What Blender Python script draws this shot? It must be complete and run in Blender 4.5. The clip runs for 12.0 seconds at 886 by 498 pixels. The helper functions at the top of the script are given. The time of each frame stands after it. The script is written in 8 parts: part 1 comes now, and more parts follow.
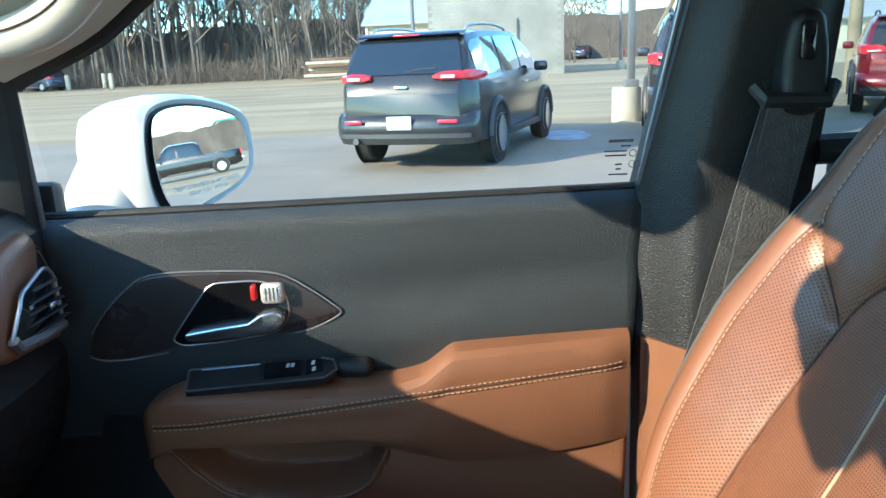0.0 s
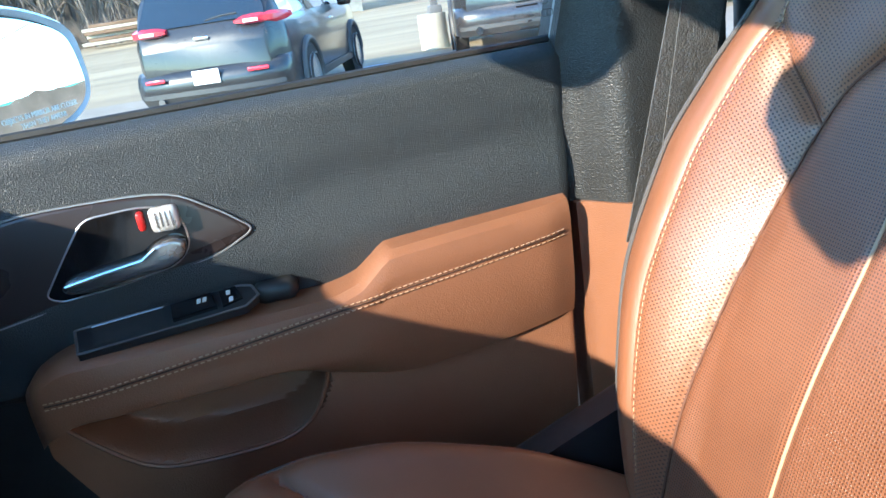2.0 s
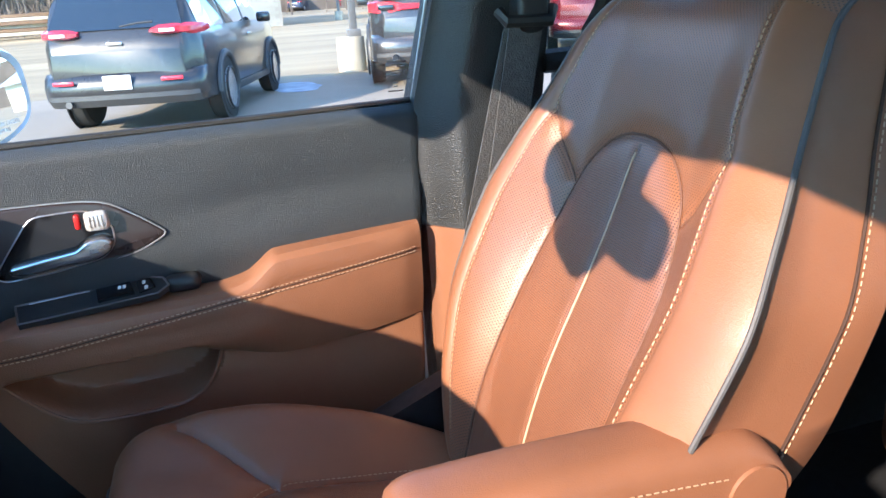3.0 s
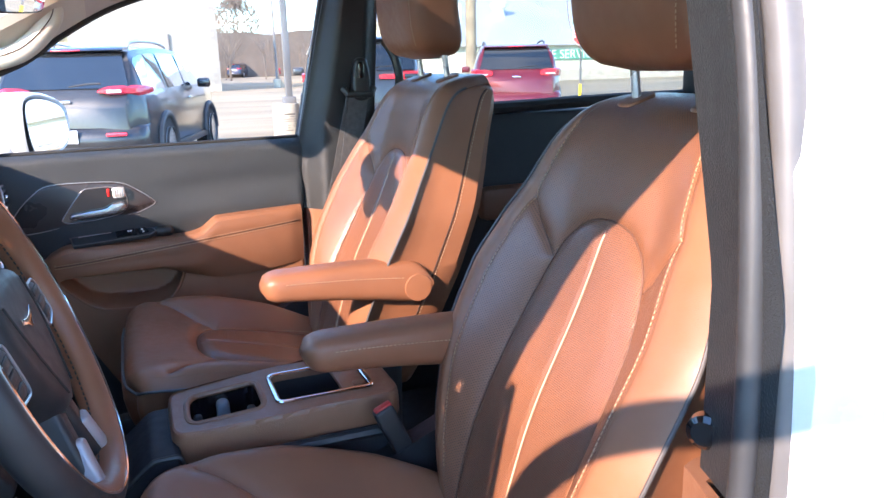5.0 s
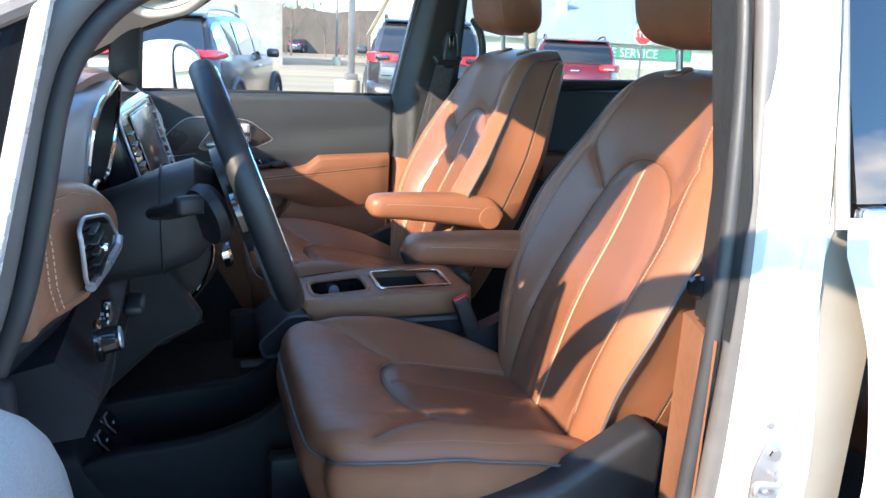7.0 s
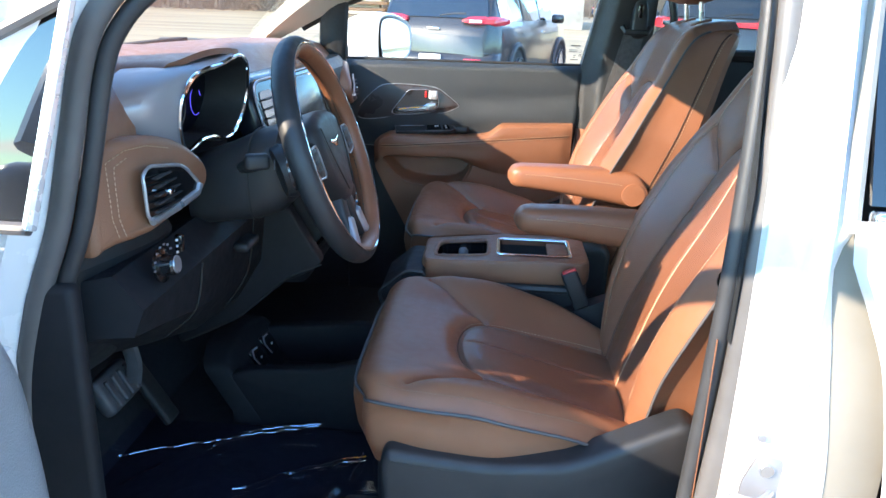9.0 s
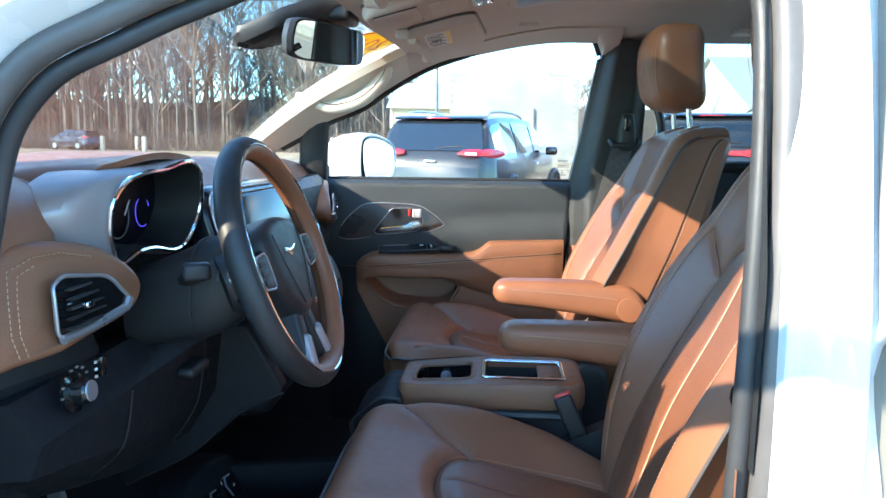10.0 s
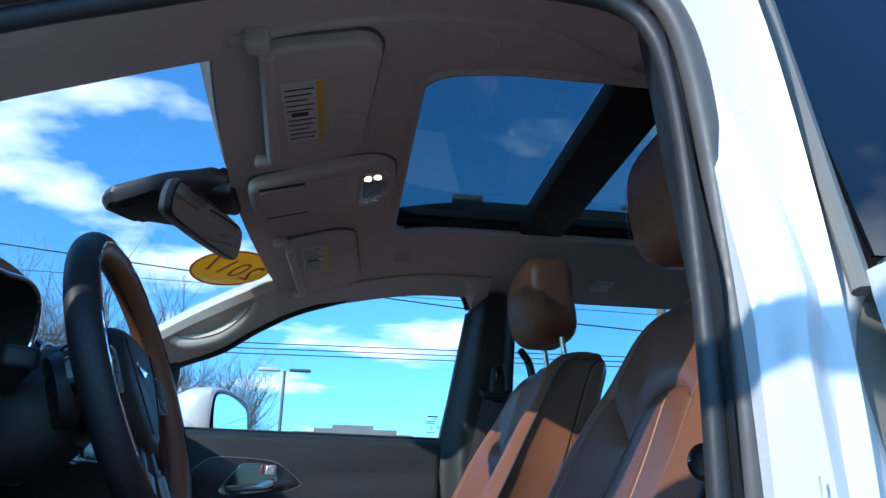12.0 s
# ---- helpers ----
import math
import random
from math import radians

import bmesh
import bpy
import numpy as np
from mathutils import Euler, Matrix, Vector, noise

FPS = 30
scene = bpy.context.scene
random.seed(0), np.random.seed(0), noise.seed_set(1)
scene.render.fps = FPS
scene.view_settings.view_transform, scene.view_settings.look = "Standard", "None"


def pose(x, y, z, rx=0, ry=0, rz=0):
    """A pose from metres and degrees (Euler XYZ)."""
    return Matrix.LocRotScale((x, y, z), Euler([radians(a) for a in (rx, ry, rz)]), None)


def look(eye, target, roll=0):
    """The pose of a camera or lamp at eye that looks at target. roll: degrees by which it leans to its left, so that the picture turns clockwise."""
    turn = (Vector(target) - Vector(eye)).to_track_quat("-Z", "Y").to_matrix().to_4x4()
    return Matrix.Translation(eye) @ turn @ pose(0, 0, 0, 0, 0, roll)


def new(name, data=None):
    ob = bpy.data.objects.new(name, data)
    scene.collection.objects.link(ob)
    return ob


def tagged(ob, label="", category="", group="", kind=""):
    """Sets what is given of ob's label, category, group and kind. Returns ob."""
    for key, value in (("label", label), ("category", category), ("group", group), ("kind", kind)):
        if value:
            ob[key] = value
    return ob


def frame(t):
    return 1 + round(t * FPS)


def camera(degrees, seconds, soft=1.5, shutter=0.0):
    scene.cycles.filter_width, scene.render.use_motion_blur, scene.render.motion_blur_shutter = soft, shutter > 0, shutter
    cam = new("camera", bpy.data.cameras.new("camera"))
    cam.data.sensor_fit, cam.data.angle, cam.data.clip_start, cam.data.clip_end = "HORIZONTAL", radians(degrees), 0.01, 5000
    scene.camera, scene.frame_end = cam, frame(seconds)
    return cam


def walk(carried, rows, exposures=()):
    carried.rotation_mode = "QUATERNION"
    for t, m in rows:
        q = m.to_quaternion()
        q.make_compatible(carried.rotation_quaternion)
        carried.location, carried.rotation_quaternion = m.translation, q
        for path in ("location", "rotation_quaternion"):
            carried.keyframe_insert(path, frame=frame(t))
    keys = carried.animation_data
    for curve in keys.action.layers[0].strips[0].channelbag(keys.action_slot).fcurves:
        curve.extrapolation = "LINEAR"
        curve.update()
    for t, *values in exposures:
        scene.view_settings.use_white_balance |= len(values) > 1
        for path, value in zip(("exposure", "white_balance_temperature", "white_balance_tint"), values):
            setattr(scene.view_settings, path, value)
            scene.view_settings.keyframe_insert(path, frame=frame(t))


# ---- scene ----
cam = camera(60.7, 12.0)
PATH = [
    (0, (0.056, 0.012, 1.375), (-0.055, 1.946, 0.878), -2.8),
    (0.5, (0.017, 0.082, 1.332), (-0.141, 2.009, 0.818), -5.1),
    (1, (-0.033, 0.161, 1.289), (-0.138, 2.066, 0.687), -6.9),
    (1.5, (-0.036, 0.159, 1.273), (0.086, 2.037, 0.596), -8.3),
    (2, (-0.058, 0.102, 1.291), (0.248, 1.959, 0.614), -9.0),
    (2.5, (-0.043, -0.015, 1.325), (0.396, 1.822, 0.667), -5.6),
    (4.3, (-0.095, -0.731, 1.402), (0.586, 1.055, 0.813), -4.2),
    (4.5, (-0.069, -0.854, 1.352), (0.572, 0.975, 0.86), -2.6),
    (5, (-0.165, -1.08, 1.389), (0.562, 0.72, 0.907), -1.4),
    (5.5, (-0.298, -1.27, 1.385), (0.46, 0.523, 0.926), 1.6),
    (6, (-0.355, -1.382, 1.365), (0.339, 0.425, 0.863), 2.4),
    (6.5, (-0.361, -1.411, 1.341), (0.259, 0.414, 0.807), 2.1),
    (7, (-0.363, -1.407, 1.351), (0.261, 0.423, 0.84), 2.8),
    (7.5, (-0.335, -1.418, 1.356), (0.131, 0.454, 0.828), 2.6),
    (7.7, (-0.268, -1.429, 1.356), (0.058, 0.47, 0.818), 2.3),
    (9.3, (0.003, -1.516, 1.386), (-0.129, 0.377, 0.756), 1.7),
    (9.5, (0.017, -1.484, 1.382), (-0.126, 0.413, 0.766), 1.4),
    (10, (0.021, -1.376, 1.322), (-0.11, 0.599, 1.035), 0.8),
    (10.2, (0.001, -1.296, 1.214), (-0.065, 0.703, 1.246), 1.6),
    (10.5, (-0.023, -1.268, 1.061), (0.088, 0.653, 1.608), 2.9),
    (11, (-0.04, -1.242, 1.012), (0.212, 0.596, 1.76), 2.2),
    (11.5, (-0.033, -1.236, 1.009), (0.243, 0.597, 1.759), 1.4),
    (12, (-0.035, -1.247, 1.005), (0.204, 0.627, 1.66), 1.4),
]
walk(cam, [(t, look(eye, target, roll)) for t, eye, target, roll in PATH], exposures=[(0.0, 2.18, 7250, 2), (1.0, 2.62, 6700, 3), (2.4, 2.6, 6950, 8), (4.5, 2.82, 7550, 27), (6.5, 2.68, 7650, 16), (9.8, 2.86, 7450, 10), (10.2, 2.3, 6800, 4), (10.5, 1.35, 6000, 8), (11.0, 1.05, 5800, 7), (12.0, 0.82, 5700, 7)])

# ---- daylight: low sun ahead of the van and to its driver's side ----
SUN_DIR = Vector((-0.715, -0.485, 0.41)).normalized()
world = bpy.data.worlds.new("sky")
scene.world = world
world.use_nodes = True
wn, wl = world.node_tree.nodes, world.node_tree.links
wn.clear()
w_out = wn.new("ShaderNodeOutputWorld")
w_bg = wn.new("ShaderNodeBackground")
w_sky = wn.new("ShaderNodeTexSky")
w_sky.sky_type = "NISHITA"
w_sky.sun_disc = False
w_sky.sun_elevation = math.asin(SUN_DIR.z)
w_sky.sun_rotation = math.atan2(SUN_DIR.x, SUN_DIR.y)
w_sky.air_density, w_sky.dust_density, w_sky.ozone_density = 1.0, 0.25, 2.5
w_tc = wn.new("ShaderNodeTexCoord")
w_sep = wn.new("ShaderNodeSeparateXYZ")
wl.new(w_tc.outputs["Generated"], w_sep.inputs[0])
w_add = wn.new("ShaderNodeMath")
w_add.operation = "ADD"
w_add.inputs[1].default_value = 0.16
wl.new(w_sep.outputs["Z"], w_add.inputs[0])
w_inv = wn.new("ShaderNodeMath")
w_inv.operation = "DIVIDE"
w_inv.inputs[0].default_value = 1.0
wl.new(w_add.outputs[0], w_inv.inputs[1])
w_sc = wn.new("ShaderNodeVectorMath")
w_sc.operation = "SCALE"
wl.new(w_tc.outputs["Generated"], w_sc.inputs[0])
wl.new(w_inv.outputs[0], w_sc.inputs["Scale"])
w_noise = wn.new("ShaderNodeTexNoise")
w_noise.inputs["Scale"].default_value = 1.9
w_noise.inputs["Detail"].default_value = 7.0
w_noise.inputs["Roughness"].default_value = 0.52
w_map = wn.new("ShaderNodeMapping")
w_map.inputs["Location"].default_value = (2.95, 1.41, 0.26)
w_map.inputs["Scale"].default_value = (0.75, 1.0, 1.0)
wl.new(w_sc.outputs[0], w_map.inputs[0])
wl.new(w_map.outputs[0], w_noise.inputs["Vector"])
w_ramp = wn.new("ShaderNodeValToRGB")
w_ramp.color_ramp.elements[0].position, w_ramp.color_ramp.elements[0].color = 0.575, (0, 0, 0, 1)
w_ramp.color_ramp.elements[1].position, w_ramp.color_ramp.elements[1].color = 0.71, (0.92, 0.92, 0.92, 1)
wl.new(w_noise.outputs["Fac"], w_ramp.inputs[0])
w_mix = wn.new("ShaderNodeMixRGB")
w_mix.inputs[2].default_value = (7.8, 8.1, 8.7, 1)
wl.new(w_ramp.outputs[0], w_mix.inputs[0])
w_tint = wn.new("ShaderNodeMixRGB")
w_tint.blend_type = "MULTIPLY"
w_tint.inputs[0].default_value = 1.0
w_tint.inputs[2].default_value = (0.48, 0.90, 1.22, 1)
wl.new(w_sky.outputs[0], w_tint.inputs[1])
wl.new(w_tint.outputs[0], w_mix.inputs[1])
wl.new(w_mix.outputs[0], w_bg.inputs["Color"])
w_bg.inputs["Strength"].default_value = 0.15
wl.new(w_bg.outputs[0], w_out.inputs[0])

sun = bpy.data.lights.new("sun", "SUN")
sun.energy, sun.angle, sun.color = 2.15, radians(0.55), (1.0, 0.93, 0.82)
sun_ob = new("sun", sun)
sun_ob.matrix_world = look(SUN_DIR * 60, (0, 0, 0))

# ---- materials ----
def nodes_of(name):
    m = bpy.data.materials.new(name)
    m.use_nodes = True
    return m, m.node_tree.nodes, m.node_tree.links, m.node_tree.nodes["Principled BSDF"]


def surface(name, colour, rough=0.5, metal=0.0, vary=0.12, scale=8.0, grain=0.0, grain_scale=400.0, kind="noise", coat=0.0, spec=0.5, wear=0.0, sheen=0.0, warm=(1.0, 0.9, 0.8)):
    """A plain material with slow variation in colour and gloss and a fine relief."""
    m, n, l, b = nodes_of(name)
    tc = n.new("ShaderNodeTexCoord")
    big = n.new("ShaderNodeTexNoise")
    big.inputs["Scale"].default_value, big.inputs["Detail"].default_value = scale, 6.0
    l.new(tc.outputs["Object"], big.inputs["Vector"])
    ramp = n.new("ShaderNodeMapRange")
    ramp.inputs["From Min"].default_value, ramp.inputs["From Max"].default_value = 0.3, 0.7
    ramp.inputs["To Min"].default_value, ramp.inputs["To Max"].default_value = 1.0 - vary, 1.0 + vary
    l.new(big.outputs["Fac"], ramp.inputs["Value"])
    mul = n.new("ShaderNodeVectorMath")
    mul.operation = "SCALE"
    mul.inputs[0].default_value = colour
    l.new(ramp.outputs[0], mul.inputs["Scale"])
    l.new(mul.outputs[0], b.inputs["Base Color"])
    rr = n.new("ShaderNodeMapRange")
    rr.inputs["From Min"].default_value, rr.inputs["From Max"].default_value = 0.3, 0.7
    rr.inputs["To Min"].default_value, rr.inputs["To Max"].default_value = max(rough - min(0.07, rough * 0.3), 0.0), min(rough + min(0.07, rough * 0.3) + wear, 1.0)
    fine = n.new("ShaderNodeTexNoise")
    fine.inputs["Scale"].default_value, fine.inputs["Detail"].default_value = scale * 7, 4.0
    l.new(tc.outputs["Object"], fine.inputs["Vector"])
    l.new(fine.outputs["Fac"], rr.inputs["Value"])
    l.new(rr.outputs[0], b.inputs["Roughness"])
    b.inputs["Metallic"].default_value = metal
    b.inputs["Coat Weight"].default_value = coat
    b.inputs["Coat Roughness"].default_value = 0.04
    b.inputs["Specular IOR Level"].default_value = spec
    b.inputs["Sheen Weight"].default_value = sheen
    if grain:
        bump = n.new("ShaderNodeBump")
        bump.inputs["Strength"].default_value, bump.inputs["Distance"].default_value = grain, 0.001
        if kind == "cells":
            g = n.new("ShaderNodeTexVoronoi")
            g.feature = "SMOOTH_F1"
            g.inputs["Scale"].default_value = grain_scale
            warp = n.new("ShaderNodeTexNoise")
            warp.inputs["Scale"].default_value = grain_scale * 0.5
            l.new(tc.outputs["Object"], warp.inputs["Vector"])
            mixv = n.new("ShaderNodeVectorMath")
            mixv.operation = "MULTIPLY_ADD"
            mixv.inputs[1].default_value = (0.004,) * 3
            l.new(warp.outputs["Color"], mixv.inputs[0])
            l.new(tc.outputs["Object"], mixv.inputs[2])
            l.new(mixv.outputs[0], g.inputs["Vector"])
            l.new(g.outputs["Distance"], bump.inputs["Height"])
        else:
            g = n.new("ShaderNodeTexNoise")
            g.inputs["Scale"].default_value, g.inputs["Detail"].default_value = grain_scale, 3.0
            l.new(tc.outputs["Object"], g.inputs["Vector"])
            l.new(g.outputs["Fac"], bump.inputs["Height"])
        l.new(bump.outputs[0], b.inputs["Normal"])
    return m


def perforated(name, colour, pitch=0.0047, hole=0.17):
    """Leather with rows of small punched holes, laid out on the surface's own coordinates in metres."""
    m, n, l, b = nodes_of(name)
    uv = n.new("ShaderNodeTexCoord")
    sep = n.new("ShaderNodeSeparateXYZ")
    l.new(uv.outputs["UV"], sep.inputs[0])

    def cell(shift):
        xs = []
        for axis in "XY":
            q = n.new("ShaderNodeMath")
            q.operation = "MULTIPLY_ADD"
            q.inputs[1].default_value, q.inputs[2].default_value = 1.0 / pitch, shift
            l.new(sep.outputs[axis], q.inputs[0])
            f = n.new("ShaderNodeMath")
            f.operation = "FRACT"
            l.new(q.outputs[0], f.inputs[0])
            s = n.new("ShaderNodeMath")
            s.operation = "SUBTRACT"
            s.inputs[1].default_value = 0.5
            l.new(f.outputs[0], s.inputs[0])
            p = n.new("ShaderNodeMath")
            p.operation = "MULTIPLY"
            l.new(s.outputs[0], p.inputs[0])
            l.new(s.outputs[0], p.inputs[1])
            xs.append(p)
        a = n.new("ShaderNodeMath")
        a.operation = "ADD"
        l.new(xs[0].outputs[0], a.inputs[0])
        l.new(xs[1].outputs[0], a.inputs[1])
        return a

    low = n.new("ShaderNodeMath")
    low.operation = "MINIMUM"
    l.new(cell(0.0).outputs[0], low.inputs[0])
    l.new(cell(0.5).outputs[0], low.inputs[1])
    dot = n.new("ShaderNodeMapRange")
    dot.inputs["From Min"].default_value, dot.inputs["From Max"].default_value = hole ** 2 * 0.5, hole ** 2 * 1.3
    l.new(low.outputs[0], dot.inputs["Value"])
    tc = uv
    big = n.new("ShaderNodeTexNoise")
    big.inputs["Scale"].default_value, big.inputs["Detail"].default_value = 9.0, 6.0
    l.new(tc.outputs["Object"], big.inputs["Vector"])
    vary = n.new("ShaderNodeMapRange")
    vary.inputs["From Min"].default_value, vary.inputs["From Max"].default_value = 0.3, 0.7
    vary.inputs["To Min"].default_value, vary.inputs["To Max"].default_value = 0.88, 1.1
    l.new(big.outputs["Fac"], vary.inputs["Value"])
    mul = n.new("ShaderNodeVectorMath")
    mul.operation = "SCALE"
    mul.inputs[0].default_value = colour
    l.new(vary.outputs[0], mul.inputs["Scale"])
    mix = n.new("ShaderNodeMixRGB")
    mix.inputs[1].default_value = (colour[0] * 0.26, colour[1] * 0.22, colour[2] * 0.20, 1)
    l.new(dot.outputs[0], mix.inputs[0])
    l.new(mul.outputs[0], mix.inputs[2])
    l.new(mix.outputs[0], b.inputs["Base Color"])
    b.inputs["Roughness"].default_value = 0.30
    b.inputs["Specular IOR Level"].default_value = 0.70
    bump = n.new("ShaderNodeBump")
    bump.inputs["Strength"].default_value, bump.inputs["Distance"].default_value = 0.55, 0.0009
    fine = n.new("ShaderNodeTexNoise")
    fine.inputs["Scale"].default_value, fine.inputs["Detail"].default_value = 900.0, 2.0
    l.new(tc.outputs["Object"], fine.inputs["Vector"])
    sumh = n.new("ShaderNodeMath")
    sumh.operation = "MULTIPLY_ADD"
    sumh.inputs[1].default_value = 0.35
    l.new(fine.outputs["Fac"], sumh.inputs[0])
    l.new(dot.outputs[0], sumh.inputs[2])
    l.new(sumh.outputs[0], bump.inputs["Height"])
    l.new(bump.outputs[0], b.inputs["Normal"])
    return m


def glass(name, tint=(1, 1, 1), rough=0.0, ior=1.45, gloss=0.06):
    """A thin pane: mostly clear, with a weak mirror on top that grows at grazing angles."""
    m, n, l, b = nodes_of(name)
    n.remove(b)
    t = n.new("ShaderNodeBsdfTransparent")
    t.inputs[0].default_value = (*tint, 1)
    g = n.new("ShaderNodeBsdfGlossy")
    g.inputs["Roughness"].default_value = rough
    lw = n.new("ShaderNodeLayerWeight")
    lw.inputs["Blend"].default_value = 0.5
    pw = n.new("ShaderNodeMath")
    pw.operation = "POWER"
    pw.inputs[1].default_value = 4.0
    l.new(lw.outputs["Facing"], pw.inputs[0])
    fr = n.new("ShaderNodeMapRange")
    fr.inputs["To Min"].default_value, fr.inputs["To Max"].default_value = gloss * (ior - 1.0) * 1.6, 0.75
    l.new(pw.outputs[0], fr.inputs["Value"])
    mx = n.new("ShaderNodeMixShader")
    l.new(fr.outputs[0], mx.inputs[0])
    l.new(t.outputs[0], mx.inputs[1])
    l.new(g.outputs[0], mx.inputs[2])
    l.new(mx.outputs[0], n["Material Output"].inputs["Surface"])
    return m


def glow(name, colour, strength):
    m, n, l, b = nodes_of(name)
    b.inputs["Base Color"].default_value = (*[c * 0.5 for c in colour], 1)
    b.inputs["Emission Color"].default_value = (*colour, 1)
    b.inputs["Emission Strength"].default_value = strength
    return m


TAN = (0.252, 0.098, 0.050)
M = {}
M["leather"] = surface("saddle_leather", TAN, 0.43, vary=0.12, scale=9, grain=0.22, grain_scale=700)
M["leather_perf"] = perforated("perforated_leather", TAN)
M["leather_fine"] = perforated("finely_perforated_leather", (0.240, 0.093, 0.048), pitch=0.0040, hole=0.21)
M["trim_brown"] = surface("brown_trim", (0.240, 0.102, 0.056), 0.42, vary=0.1, scale=9, grain=0.35, grain_scale=600, kind="cells")
M["thread"] = surface("tan_thread", (0.50, 0.31, 0.20), 0.6, vary=0.05)
M["thread_dark"] = surface("brown_thread", (0.26, 0.13, 0.075), 0.6, vary=0.05)
M["piping"] = surface("grey_piping", (0.080, 0.074, 0.074), 0.50, vary=0.1)
M["seam"] = surface("dark_seam", (0.05, 0.022, 0.014), 0.8)
M["fold"] = surface("dark_brown_fold", (0.125, 0.052, 0.032), 0.7)
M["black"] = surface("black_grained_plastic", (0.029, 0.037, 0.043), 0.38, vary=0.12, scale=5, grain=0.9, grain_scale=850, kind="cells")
M["black_soft"] = surface("soft_black_plastic", (0.017, 0.018, 0.020), 0.5, vary=0.18, scale=7, grain=0.15, grain_scale=900)
M["black_pillar"] = surface("black_pillar_trim", (0.022, 0.024, 0.026), 0.45, vary=0.15, scale=6, grain=0.8, grain_scale=560, kind="cells")
M["gloss_black"] = surface("gloss_black", (0.008, 0.008, 0.009), 0.08, vary=0.1, coat=0.6)
M["dark_brown"] = surface("dark_bronze_plastic", (0.052, 0.040, 0.040), 0.30, vary=0.02, scale=2, metal=0.3)
M["silver"] = surface("satin_silver", (0.42, 0.42, 0.44), 0.34, metal=0.7, vary=0.06)
M["chrome"] = surface("chrome", (0.82, 0.83, 0.85), 0.09, metal=1.0, vary=0.03)
M["rubber"] = surface("black_rubber", (0.018, 0.018, 0.018), 0.62, vary=0.2, scale=20, grain=0.2, grain_scale=300)
M["seal"] = surface("grey_rubber_seal", (0.115, 0.105, 0.102), 0.42, vary=0.15, scale=20)
M["seal_dark"] = surface("charcoal_rubber_seal", (0.036, 0.036, 0.038), 0.5, vary=0.15, scale=20)
M["flange"] = surface("grey_rubber_flange", (0.105, 0.098, 0.096), 0.45, vary=0.12, scale=20)
M["bright"] = surface("bright_satin_metal", (0.80, 0.80, 0.80), 0.28, metal=0.55, vary=0.03)
M["sill_grey"] = surface("grey_brown_door_edge", (0.24, 0.22, 0.19), 0.5, vary=0.08)
M["pale_strip"] = surface("pale_yellow_strip", (0.74, 0.72, 0.58), 0.5, vary=0.03)
M["hood_silver"] = surface("satin_grey_metal", (0.34, 0.33, 0.35), 0.42, metal=0.35, vary=0.05)
M["instrument"] = surface("dark_instrument_face", (0.006, 0.007, 0.012), 0.45, vary=0.05, spec=0.15)
# black door plastic with reflected sky light put into a paler base colour
M["skylit_grey"] = surface("skylit_black_door_panel", (0.20, 0.21, 0.225), 0.36, vary=0.12, scale=6, grain=0.5, grain_scale=500, kind="cells")
M["foot_black"] = surface("dull_black_plastic", (0.010, 0.011, 0.014), 0.6, vary=0.15, spec=0.3, grain=0.15, grain_scale=900)
M["headliner"] = surface("grey_beige_headliner", (0.60, 0.54, 0.49), 0.92, vary=0.05, scale=4, grain=0.3, grain_scale=1500, sheen=0.1)
M["visor"] = surface("beige_visor_vinyl", (0.60, 0.54, 0.49), 0.75, vary=0.05, scale=5, grain=0.25, grain_scale=800)
M["pillar_beige"] = surface("beige_pillar_plastic", (0.66, 0.61, 0.52), 0.6, vary=0.05, scale=6, grain=0.2, grain_scale=700)
M["paint"] = surface("white_car_paint", (0.80, 0.80, 0.80), 0.25, vary=0.02, scale=3, coat=0.7)
M["carpet"] = surface("black_carpet", (0.012, 0.013, 0.017), 0.95, vary=0.3, scale=60, grain=0.8, grain_scale=700)
M["red"] = surface("red_plastic", (0.55, 0.02, 0.02), 0.35)
M["white_label"] = surface("white_label", (0.7, 0.7, 0.68), 0.5, vary=0.03)
M["yellow"] = surface("yellow_label", (0.75, 0.5, 0.05), 0.5, vary=0.05)
M["ink"] = surface("dark_ink", (0.03, 0.03, 0.03), 0.6)
M["webbing"] = surface("black_seat_belt_webbing", (0.085, 0.085, 0.088), 0.5, vary=0.2, scale=90, grain=1.0, grain_scale=420, kind="cells")
M["glass"] = glass("clear_glass", (0.93, 0.96, 0.95), ior=1.35)
M["windshield"] = glass("windshield_glass", (0.90, 0.95, 0.93), ior=1.3)
M["roof_glass"] = glass("tinted_roof_glass", (0.40, 0.48, 0.50), ior=1.4)
M["dark_glass"] = surface("dark_privacy_glass", (0.006, 0.007, 0.009), 0.02, vary=0.05, coat=1.0)
M["privacy"] = glass("privacy_glass", (0.75, 0.8, 0.8), ior=1.4)
M["mirror"] = surface("mirror_glass", (0.9, 0.92, 0.93), 0.01, metal=1.0, vary=0.0)
M["screen"] = surface("dark_screen", (0.010, 0.012, 0.016), 0.16, vary=0.05, spec=0.35)

# ---- mesh helpers ----
def part(name, bm, material, parent=None, label="", smooth=32.0):
    """Links a bmesh as one mesh object under a thing or a part."""
    me = bpy.data.meshes.new(name)
    bm.normal_update()
    bm.to_mesh(me)
    bm.free()
    for mat in material if isinstance(material, (list, tuple)) else [material]:
        me.materials.append(mat)
    if smooth:
        me.polygons.foreach_set("use_smooth", [True] * len(me.polygons))
        me.set_sharp_from_angle(angle=radians(smooth))
    ob = new(name, me)
    if parent is not None:
        ob.parent = parent
    if label:
        ob["label"] = label
    return ob


